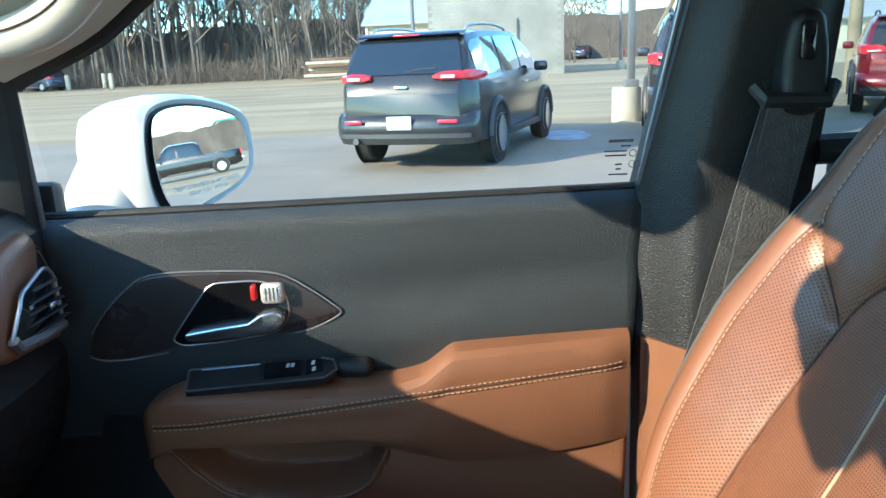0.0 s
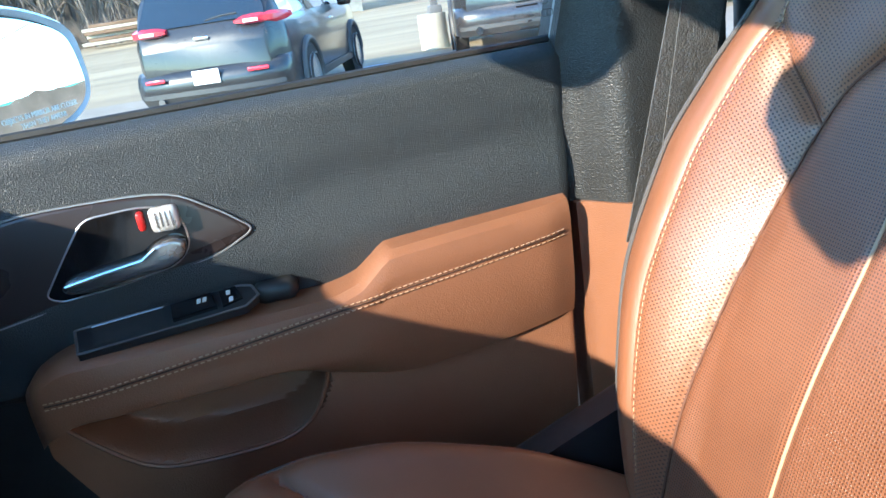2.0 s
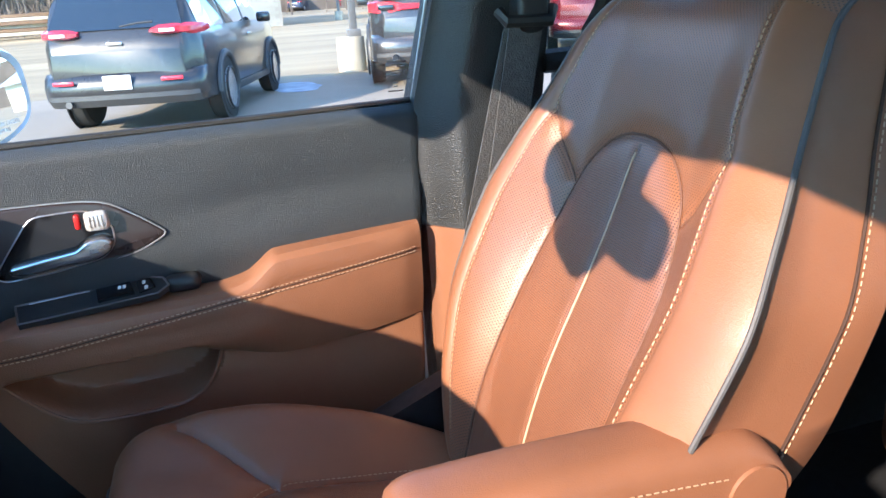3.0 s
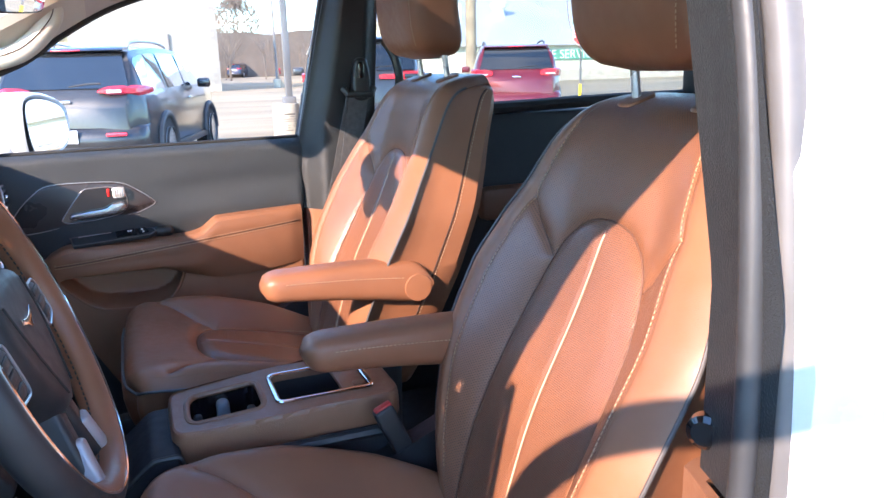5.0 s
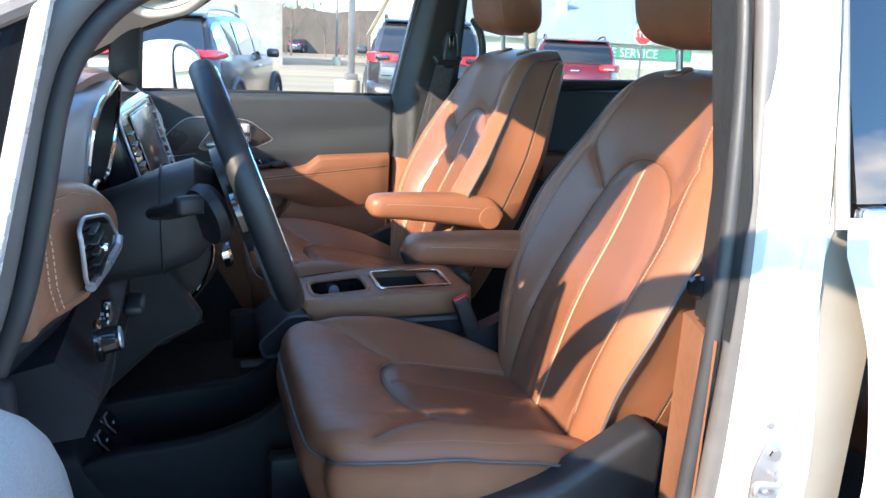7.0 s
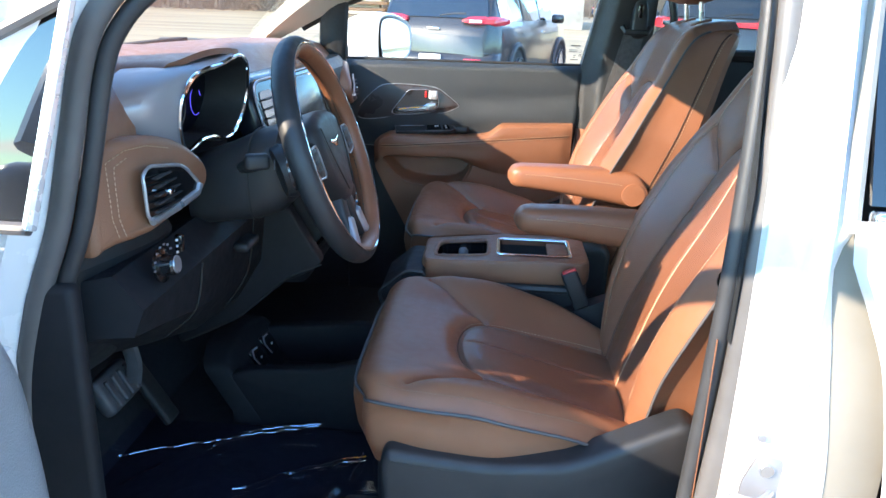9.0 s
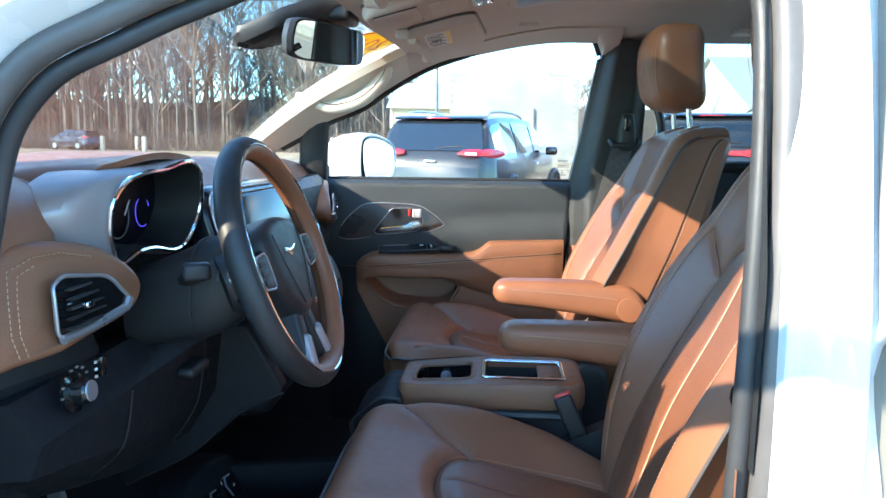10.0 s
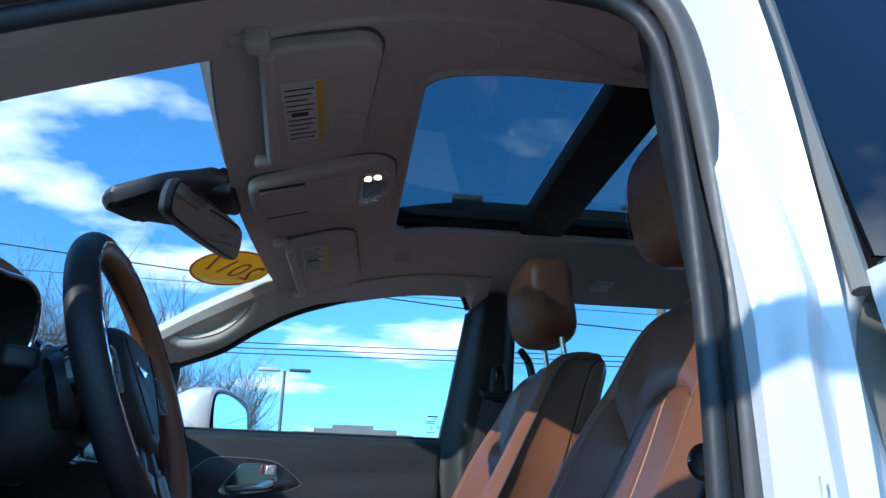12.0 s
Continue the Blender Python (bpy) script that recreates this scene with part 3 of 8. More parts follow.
def arm_line(dz, off):
    """A line along the armrest's side, dz above the middle of the double seam."""
    line = []
    for x in xs_arm[3:-1]:
        z = 0.937 + 0.046 * (x + 0.379) / 0.607 + dz
        y = interp(z, [(p.z, p.y) for p in reversed(arm_ring(x)[3:16])])
        line.append(Vector((x, y - off, z)))
    return line


for dz in (0.0036, -0.0036):
    pd("armrest_stitching", stitches(arm_line(dz, 0.0012), r=0.0008), M["thread"], "tan double stitching")
pd("armrest_seam", tube(arm_line(0.0, 0.0002), 0.0009, 6), M["seam"])

POCKET = [(-0.375, 0.90), (-0.345, 0.862), (-0.30, 0.820), (-0.25, 0.806), (-0.158, 0.803), (-0.117, 0.817), (-0.098, 0.84), (-0.083, 0.875), (-0.083, 0.905)]


def pocket_depth(x, z):
    low = interp(x, [(-0.375, 0.90), (-0.345, 0.862), (-0.30, 0.822), (-0.25, 0.806), (-0.158, 0.803), (-0.117, 0.818), (-0.098, 0.842), (-0.083, 0.88), (-0.08, 0.95)])
    return step(0.0, 0.03, z - low) if -0.38 < x < -0.075 else 0.0


def lower_panel(u, v, front=False):
    z = 0.40 + 0.53 * v
    xl = -0.392 + 0.5 * max(0.0, 0.86 - z)
    x = -0.66 + (xl + 0.66) * u if front else xl + (0.226 - xl) * u
    y = door_y(x) - 0.018 + 0.03 * step(0.80, 0.46, z) + 0.06 * step(-0.36, -0.60, x)
    y += 0.05 * pocket_depth(x, z)
    if u > 0.985 and not front:
        y += 0.015 * ((u - 0.985) / 0.015) ** 2
    return Vector((x + (0 if front else 0.016 * v * u), y, z))


pd("lower_panel", thicken(grid(lower_panel, 180, 90), (0, 0.025, 0)), M["trim_brown"], "tan lower panel with a map pocket")
pd("lower_front_panel", thicken(grid(lambda u, v: lower_panel(u, v, True) + Vector((0.003, 0.004, 0)), 40, 30), (0, 0.02, 0)), M["black_soft"], "black lower front panel")
plip = curve([(x, door_y(x) - 0.0195, z) for x, z in POCKET], 6)
pd("map_pocket_lip", tube(plip, 0.0028, 6), M["trim_brown"])

# handle bezel, cup, lever, lock
BEZ = [(-0.452, 1.036), (-0.43, 1.073), (-0.395, 1.108), (-0.360, 1.127), (-0.28, 1.128), (-0.205, 1.121), (-0.165, 1.098), (-0.140, 1.078), (-0.129, 1.066), (-0.142, 1.056), (-0.178, 1.043), (-0.25, 1.034), (-0.33, 1.027), (-0.41, 1.017), (-0.445, 1.022)]
bez2 = [(p.x, p.y) for p in curve([(a, b, 0) for a, b in BEZ], 4, closed=True)]


def on_door(off):
    return lambda a, b, h: Vector((a, door_y(a) - off - h, b))


handle = pd("handle_bezel", slab(bez2, on_door(0.004), 0.014, 0.005, 3), M["dark_brown"], "dark bronze handle bezel")
pd("bezel_edge", tube([Vector((a, door_y(a) - 0.0165, b)) for a, b in bez2], 0.0012, 6, closed=True), M["silver"], "", handle)
CUP = [(-0.343, 1.041), (-0.318, 1.075), (-0.288, 1.113), (-0.232, 1.114), (-0.2, 1.106), (-0.193, 1.085), (-0.193, 1.062), (-0.21, 1.045), (-0.27, 1.036), (-0.33, 1.033)]
cup2 = rounded(CUP, 0.012, 3)
pd("handle_cup", slab(cup2, on_door(0.0185), 0.0015), M["gloss_black"], "black handle recess", handle)
pd("handle_cup_rim", tube([Vector((a, door_y(a) - 0.0195, b)) for a, b in cup2], 0.0011, 6, closed=True), M["silver"], "", handle)
LEVER = rounded([(-0.324, 1.049), (-0.317, 1.056), (-0.241, 1.064), (-0.224, 1.075), (-0.206, 1.078), (-0.194, 1.072), (-0.199, 1.055), (-0.215, 1.047), (-0.296, 1.040), (-0.319, 1.042)], 0.006, 4)
M["lever"] = surface("satin_dark_chrome", (0.30, 0.30, 0.31), 0.22, metal=0.85, vary=0.05)
pd("door_lever", slab(LEVER, on_door(0.021), 0.013, 0.005, 4), M["lever"], "satin chrome door lever", handle)
pd("lever_edge", tube([Vector((a, door_y(a) - 0.0345, b)) for a, b in ((-0.318, 1.052), (-0.28, 1.0575), (-0.241, 1.0615), (-0.226, 1.071))], 0.0016, 6), M["chrome"], "", handle)
pd("lock_tab", box((-0.210, door_y(-0.21) - 0.024, 1.098), (0.030, 0.014, 0.027), 0.006, 3), M["bright"], "chrome lock tab", handle)
for k in range(4):
    pd("lock_tab_rib", box((-0.217 + 0.005 * k, door_y(-0.21) - 0.0312, 1.099), (0.0014, 0.001, 0.016), 0.0, 1), M["seal"], "", handle)
pd("lock_flag", box((-0.233, door_y(-0.23) - 0.024, 1.100), (0.007, 0.012, 0.020), 0.003), M["red"], "red lock flag", handle)

# window switch plate
def on_switch(off):
    """On the tilted switch plate: a along the van, b from 0 at the cabin edge to 1 at the door."""
    return lambda a, b, h: Vector((a, door_y(a) - 0.049 + 0.036 * b - 0.25 * h, 0.9805 + 0.012 * b + 0.045 * (a + 0.32) + off + h))


SW = [(-0.322, -0.05), (-0.330, 1.0), (-0.165, 1.05), (-0.143, 0.80), (-0.136, 0.30), (-0.150, -0.05)]
sw2 = [(p.x, p.y / 20) for p in curve([(a, b * 20, 0) for a, b in rounded(SW, 0.010, 4)], 1, closed=True)]
sw = pd("switch_plate", slab(sw2, on_switch(-0.004), 0.008), M["black_soft"], "black window switch plate")
pd("switch_plate_edge", tube([on_switch(0.0045)(a, b, 0.0) for a, b in sw2], 0.0016, 6, closed=True), M["seal"], "", sw)
pd("switch_well", slab([(-0.308, 0.12), (-0.312, 0.86), (-0.240, 0.86), (-0.232, 0.12)], on_switch(0.004), 0.0008), M["ink"], "", sw)
pd("well_lip", tube([on_switch(0.006)(a, 0.90, 0.0) for a in (-0.312, -0.275, -0.238)], 0.0009, 5), M["silver"], "", sw)
pd("window_switch", slab([(-0.226, 0.14), (-0.229, 0.80), (-0.186, 0.84), (-0.180, 0.18)], on_switch(0.004), 0.005, 0.0), M["gloss_black"], "gloss black window switch", sw)
pd("lock_switch", slab([(-0.174, 0.16), (-0.178, 0.86), (-0.160, 0.88), (-0.153, 0.30)], on_switch(0.004), 0.003, 0.0), M["gloss_black"], "", sw)
for a, b in ((-0.199, 0.56), (-0.193, 0.56), (-0.168, 0.66), (-0.165, 0.34)):
    pd("switch_mark", slab([(a - 0.0022, b - 0.10), (a - 0.0022, b + 0.10), (a + 0.0022, b + 0.10), (a + 0.0022, b - 0.10)], on_switch(0.0092 if a < -0.18 else 0.0072), 0.0005), M["white_label"], "", sw)
pd("switch_pod", box((-0.118, door_y(-0.12) - 0.008, 0.990), (0.05, 0.044, 0.026), 0.011, 3), M["black_soft"])

# door glass, frame, front quarter post
gl = grid(lambda u, v: Vector(((lambda x, z: (x, side_y(z, x) + 0.018, z))(-0.475 + (0.74 + 0.066 * v) * u, SILL - 0.01 + v * (window_top(-0.475 + (0.74 + 0.066 * v) * u) - SILL + 0.02)))), 40, 12)
g = pd("door_glass", gl, M["glass"], "clear door window")
g.visible_shadow = False
frame_pts = [Vector((x, side_y(window_top(x), x) + 0.012, window_top(x) + 0.006)) for x in [-0.62 + 0.94 * i / 60 for i in range(61)]]
pd("window_frame", tube(frame_pts, 0.011, 8, flat=1.2), M["rubber"], "black window frame")
rear_edge = [Vector((0.262 + 0.06 * t, side_y(SILL + 0.36 * t, 0.3) + 0.012, SILL + 0.36 * t)) for t in [i / 10 for i in range(11)]]
pd("window_rear_frame", tube(rear_edge, 0.008, 8), M["rubber"])
pd("window_channel", tube([p + Vector((-0.010, 0.003, 0)) for p in rear_edge], 0.0028, 6), M["silver"])
post = [Vector((-0.535 + 0.022 * t, side_y(1.2 + 0.17 * t, -0.5) + 0.005, 1.165 + 0.225 * t)) for t in [i / 8 for i in range(9)]]
pd("quarter_post", tube(post, [0.040 + 0.004 * i / 8 for i in range(9)], 10, flat=0.5, up=(0, 1, 0)), M["rubber"], "black quarter window post")
for dx in (0.034, 0.045):
    pd("post_seal", tube([p + Vector((dx - 0.006 * i / 8, 0.002, 0)) for i, p in enumerate(post)], 0.0035, 6), M["seal"])
pd("sill_seal", tube([Vector((x, door_y(x) + 0.022, SILL + 0.002)) for x in (-0.50, -0.2, 0.05, 0.262)], 0.006, 8), M["rubber"])
pd("door_skin", thicken(grid(lambda u, v: Vector((-0.72 + 1.0 * u, door_y(0) + 0.10 - 0.03 * (2 * v - 1) ** 2, 0.35 + 0.83 * v)), 10, 10), (0, -0.01, 0)), M["paint"], "white outer door skin")
q = pd("quarter_glass", slab([(-0.53, 1.20), (-0.53, 1.30), (-0.70, 1.20)], to_xz(0.925), 0.004), M["glass"], "small fixed quarter window")
q.visible_shadow = False

# centre pillar on the passenger side


def bpillar(u, v):
    z = 0.45 + 1.15 * v
    x0 = 0.250 if z < SILL else 0.250 + 0.072 * (z - SILL) / 0.37
    x1 = 0.452
    x = x0 + (x1 - x0) * u
    y = side_y(z, 0.28) - 0.005 - 0.055 * step(0.0, 0.30, u) + 0.03 * step(0.7, 1.0, u)
    return Vector((x, y, z))


van_part("centre_pillar_cover", thicken(grid(bpillar, 24, 60, keep=lambda u, v: 0.45 + 1.15 * v > 1.012), (0, 0.06, 0)), M["black_pillar"], "black grained pillar cover")
van_part("centre_pillar_foot", thicken(grid(lambda u, v: bpillar(u, v) + Vector((0.004, -0.012 * (1 - u), 0)), 24, 60, keep=lambda u, v: 0.45 + 1.15 * v <= 1.012), (0, 0.06, 0)), M["trim_brown"], "tan lower pillar cover")
belt_a = [Vector((0.388 - 0.056 * t, 0.842 + 0.020 * t, 1.315 - 0.34 * t)) for t in [i / 12 for i in range(13)]]


def belt(path, width, across, thick=0.0016):
    rings = []
    for p in path:
        a = Vector(across) * (width / 2)
        n = Vector((0.2, -1, 0)).normalized() * thick
        rings.append([p - a, p + a, p + a + n, p - a + n])
    return loft(rings)


# second row side wall, sliding door window
van_part("rear_side_panel", box((1.35, 0.945, 0.83), (1.75, 0.05, 0.82), 0.02), M["black_soft"], "black sliding door panel")
van_part("rear_side_armrest", box((1.2, 0.90, 0.98), (0.9, 0.06, 0.10), 0.025), M["trim_brown"], "tan sliding door armrest")
van_part("rear_window_rail", tube([(0.45, 0.93, 1.245), (1.2, 0.93, 1.262), (2.2, 0.93, 1.27)], 0.018, 8), M["rubber"])
van_part("rear_window_header", tube([(0.45, 0.865, 1.625), (1.2, 0.865, 1.64), (2.2, 0.865, 1.63)], 0.022, 8), M["rubber"])
rg = van_part("rear_side_glass", thicken(grid(lambda u, v: Vector((0.43 + 1.67 * u, 0.945 - 0.07 * v, 1.24 + 0.40 * v)), 4, 4), (0, 0.004, 0)), M["privacy"], "sliding door window")
rg.visible_shadow = False
van_part("rear_pillar", box((1.55, 0.90, 1.45), (0.12, 0.08, 0.42), 0.02), M["black_soft"])
van_part("rear_wall", box((2.22, MID, 1.0), (0.06, 1.6, 1.25), 0.02), M["black_soft"], "black rear wall of the cabin")

# ---- driver side: door opening, seal, centre pillar, sliding door, open door ----
OPEN_PATH = curve([(-0.60, -0.645, 0.50), (-0.603, -0.645, 0.70), (-0.592, -0.645, 0.877), (-0.560, -0.645, 1.0), (-0.520, -0.645, 1.10), (-0.495, -0.643, 1.20), (-0.476, -0.64, 1.285), (-0.455, -0.64, 1.335), (-0.415, -0.635, 1.380), (-0.355, -0.625, 1.412), (-0.28, -0.612, 1.448), (-0.14, -0.60, 1.50),
                   (0.02, -0.585, 1.535), (0.15, -0.58, 1.545), (0.236, -0.585, 1.53), (0.270, -0.60, 1.48), (0.276, -0.625, 1.36), (0.270, -0.65, 1.15), (0.264, -0.655, 0.98), (0.256, -0.655, 0.80), (0.242, -0.655, 0.55)], 8)
van_part("door_seal", tube(OPEN_PATH, 0.011, 12), M["seal_dark"], "black inner door seal")
outer = []
for i, p in enumerate(OPEN_PATH):
    c = Vector((-0.12, p.y, 1.0))
    d = (p - c)
    d.y = 0
    outer.append(p + d.normalized() * 0.022 + Vector((0, -0.016, 0)))
van_part("door_seal_flange", tube(outer, 0.0145, 12), M["flange"], "grey rubber flange")


def jamb_ring(i, p):
    c = Vector((-0.12, p.y, 1.0))
    d = (p - c)
    d.y = 0
    d.normalize()
    side = step(0.15, 0.3, p.x) * step(1.55, 1.45, p.z)
    w1, w2 = 0.055, 0.105 - 0.045 * side
    return [p + d * 0.030 + Vector((0, -0.015, 0)), p + d * 0.042 + Vector((0, -0.045, 0)), p + d * w1 + Vector((0, -0.062, 0)), p + d * w2 + Vector((0, -0.072, 0)), p + d * (w2 + 0.02 - 0.01 * side) + Vector((0, -0.09 + 0.01 * side, 0)),
            p + d * (w2 + 0.05 - 0.035 * side) + Vector((0, -0.05, 0)), p + d * 0.06 + Vector((0, 0.03, 0)), p + d * 0.02 + Vector((0, 0.02, 0))]


van_part("door_frame", loft([jamb_ring(i, p) for i, p in enumerate(OPEN_PATH)]), M["paint"], "white painted door frame")

# centre pillar jamb, seen with the door open


def jamb(u, v):
    z = 0.35 + 1.25 * v
    lean = 0.26 * max(z - 1.16, 0.0)
    x = 0.285 + (interp(z, [(0.35, 0.385), (0.836, 0.390), (1.014, 0.368), (1.14, 0.350), (1.17, 0.370), (1.6, 0.378)]) - 0.285) * u
    y = -0.700 - 0.026 * math.sin(math.pi * min(u * 1.1, 0.5)) + lean + 0.0035 * math.sin(4.2 * math.pi * u) * step(0.0, 0.15, u)
    return Vector((x, y, z))


van_part("centre_pillar_jamb", thicken(grid(jamb, 16, 50), (0, 0.05, 0)), M["paint"], "white painted centre pillar")


def drv_trim(u, v):
    z = 0.45 + 1.12 * v
    x = 0.272 + 0.026 * step(0, 0.45, u) + 0.17 * max(u - 0.4, 0) / 0.6
    y = -0.648 + 0.085 * step(0, 0.5, u) + 0.09 * max(z - SILL, 0) / 0.4
    return Vector((x, y, z))


van_part("centre_pillar_cover", thicken(grid(drv_trim, 20, 50, keep=lambda u, v: 0.45 + 1.12 * v > 1.0), (0, -0.03, 0)), M["black_pillar"], "black grained pillar cover")
van_part("centre_pillar_foot", thicken(grid(lambda u, v: drv_trim(u, v) + Vector((-0.012, 0.008, 0)), 20, 50, keep=lambda u, v: 0.45 + 1.12 * v <= 1.0), (0, -0.03, 0)), M["trim_brown"], "tan lower pillar cover")
van_part("rocker_sill", box((-0.12, -0.70, 0.42), (0.80, 0.16, 0.12), 0.03, 3), M["paint"], "white door sill")
van_part("sill_plate", box((-0.12, -0.665, 0.485), (0.72, 0.09, 0.012), 0.004), M["black_soft"], "black sill plate")

# sliding door
sdoor = thing("sliding_door", "white sliding door with dark privacy glass and a chrome belt strip", "car door", (0.9, -0.78, 0.3))


sd = under(sdoor)


def sd_skin(u, v):
    z = 0.30 + 0.885 * v
    x = interp(z, [(0.3, 0.40), (0.6, 0.425), (0.83, 0.431), (1.01, 0.407), (1.10, 0.374), (1.147, 0.354), (1.19, 0.352)]) * (1 - u) + 1.5 * u
    return Vector((x, -0.757 - 0.045 * math.sin(math.pi * (0.1 + 0.75 * v)), z))


sd("door_skin", thicken(grid(sd_skin, 30, 40), (0, 0.03, 0)), M["paint"], "white painted door skin")
sd("door_edge_seal", box((0.400, -0.717, 0.74), (0.11, 0.010, 0.86), 0.004), M["sill_grey"], "grey-brown door edge")
sd("window_glass", thicken(grid(lambda u, v: Vector((0.366 + 1.1 * u - 0.012 * v * (1 - u), -0.742 + 0.115 * v, 1.20 + 0.42 * v)), 8, 10), (0, 0.006, 0)), M["dark_glass"], "dark privacy glass")
sd("window_frame", tube([Vector((0.351 + 0.014 * t, -0.742 + 0.118 * t, 1.17 + 0.45 * t)) for t in [i / 10 for i in range(11)]], 0.0085, 8), M["sill_grey"], "grey window frame")
sd("belt_strip", box((0.93, -0.748, 1.184), (1.13, 0.020, 0.026), 0.006, 3), M["chrome"], "chrome belt strip")

# labels and door striker on the pillar
lab = van_part("tyre_label", slab(rect(0.300, 0.935, 0.302, 1.035, 0.0005, 2), to_xz(-0.7325, -1), 0.0006), M["pale_strip"], "narrow yellow and white sticker")
van_part("tyre_label", slab(rect(0.330, 0.905, 0.334, 1.0, 0.001, 2), to_xz(-0.7325, -1), 0.0006), M["pale_strip"], "narrow yellow and white sticker")
van_part("label_corner", slab(rect(0.329, 1.001, 0.335, 1.010, 0.001, 2), to_xz(-0.7325, -1), 0.0006), M["pale_strip"], "small yellow square")

# ---- front seats ----
BACK_SPINE = [(0.222, 0.694, 0.172, 0.0), (0.243, 0.76, 0.208, 0.026), (0.277, 0.85, 0.236, 0.052), (0.318, 0.95, 0.264, 0.062), (0.36, 1.05, 0.270, 0.056), (0.392, 1.13, 0.250, 0.044), (0.418, 1.20, 0.224, 0.028), (0.440, 1.265, 0.204, 0.014),
              (0.460, 1.300, 0.190, 0.007), (0.489, 1.322, 0.179, 0.003), (0.530, 1.334, 0.166, 0.0), (0.578, 1.336, 0.138, 0.0)]
BACK_LINE = curve([(x, 0, z) for x, z, w, b in BACK_SPINE], 12)
BACK_ARC = [0.0]
for p0, p1 in zip(BACK_LINE, BACK_LINE[1:]):
    BACK_ARC.append(BACK_ARC[-1] + (p1 - p0).length)
BACK_LEN = BACK_ARC[-1]
KNOT = [BACK_ARC[min(i * 12, len(BACK_ARC) - 1)] for i in range(len(BACK_SPINE))]
BACK_W = [(k, s[2]) for k, s in zip(KNOT, BACK_SPINE)]
BACK_B = [(k, s[3]) for k, s in zip(KNOT, BACK_SPINE)]
FOOT = 0.0706          # how far the backrest runs on below the cushion
ARCH = [(a, b + FOOT) for a, b in ((0.120, -FOOT), (0.126, 0.0), (0.130, 0.10), (0.128, 0.22), (0.120, 0.31), (0.104, 0.375), (0.088, 0.408), (0.060, 0.434), (0.030, 0.446), (0.0, 0.449))]
ARCH_TOP = 0.449 + FOOT
BOLSTER = 0.735       # share of the half width at which the stitched bolster seam runs
ARCH_LINE = [(p.x, p.y) for p in curve([(a, b, 0) for a, b in ARCH], 4)]
SHOULDER = [(a, b + FOOT) for a, b in ((0.104, 0.372), (0.124, 0.392), (0.146, 0.418), (0.166, 0.450))]


def along(line, arc, s):
    s = min(max(s, 0.0), arc[-1])
    lo, hi = 0, len(arc) - 1
    while hi - lo > 1:
        mid = (lo + hi) // 2
        if arc[mid] <= s:
            lo = mid
        else:
            hi = mid
    t = (s - arc[lo]) / max(arc[hi] - arc[lo], 1e-9)
    d = (line[hi] - line[lo]).normalized()
    return line[lo].lerp(line[hi], t), d


def back_point(lat, s, lift=0.0, groove=True):
    """A point on the backrest's face: lat metres from its middle, s metres up its length."""
    p, d = along(BACK_LINE, BACK_ARC, s)
    n = Vector((-d.z, 0, d.x))
    w, b = interp(s, BACK_W), interp(s, BACK_B)
    t = abs(lat) / w
    off = b * (0.86 * step(0.40, 0.82, t)) - 0.020 * (max(t - 0.76, 0) / 0.24) ** 2
    off += 0.010 * math.exp(-((s - 0.24) / 0.12) ** 2) * (1 - t * t)
    if groove:
        dist = min(segment_distance(abs(lat), s, ARCH_LINE), segment_distance(abs(lat), s, SHOULDER))
        off -= 0.004 * math.exp(-(dist / 0.0045) ** 2) + 0.005 * math.exp(-(dist / 0.018) ** 2)
        off -= 0.0035 * math.exp(-((t - BOLSTER) * w / 0.004) ** 2) * step(0.05, 0.12, s) * step(0.70, 0.62, s)
        if s < ARCH_TOP - 0.01:
            off -= 0.003 * math.exp(-(lat / 0.004) ** 2)
    return p + n * (off + lift) + Vector((0, lat, 0))


def in_arch(lat, s):
    return s < ARCH_TOP and abs(lat) < interp(s, [(y, x) for x, y in ARCH])


CUSH_SPINE = [(0.275, 0.710, 0.205, 0.012), (0.20, 0.732, 0.238, 0.024), (0.10, 0.760, 0.262, 0.036), (0.0, 0.786, 0.276, 0.036), (-0.09, 0.805, 0.276, 0.026), (-0.155, 0.818, 0.266, 0.014), (-0.20, 0.822, 0.25, 0.006), (-0.228, 0.812, 0.225, 0.0), (-0.240, 0.790, 0.20, -0.004)]
CUSH_LINE = curve([(x, 0, z) for x, z, w, b in CUSH_SPINE], 12)
CUSH_ARC = [0.0]
for p0, p1 in zip(CUSH_LINE, CUSH_LINE[1:]):
    CUSH_ARC.append(CUSH_ARC[-1] + (p1 - p0).length)
CKNOT = [CUSH_ARC[min(i * 12, len(CUSH_ARC) - 1)] for i in range(len(CUSH_SPINE))]
CUSH_W = [(k, s[2]) for k, s in zip(CKNOT, CUSH_SPINE)]
CUSH_B = [(k, s[3]) for k, s in zip(CKNOT, CUSH_SPINE)]
TONGUE = [(0.135, 0.0), (0.132, 0.10), (0.122, 0.20), (0.110, 0.28), (0.095, 0.318), (0.07, 0.338), (0.03, 0.348), (0.0, 0.350)]
TONGUE_LINE = [(p.x, p.y) for p in curve([(a, b, 0) for a, b in TONGUE], 4)]
WING = [(0.108, 0.29), (0.15, 0.335), (0.19, 0.385), (0.225, 0.43)]


def in_tongue(lat, s):
    return s < 0.35 and abs(lat) < interp(s, [(y, x) for x, y in TONGUE])


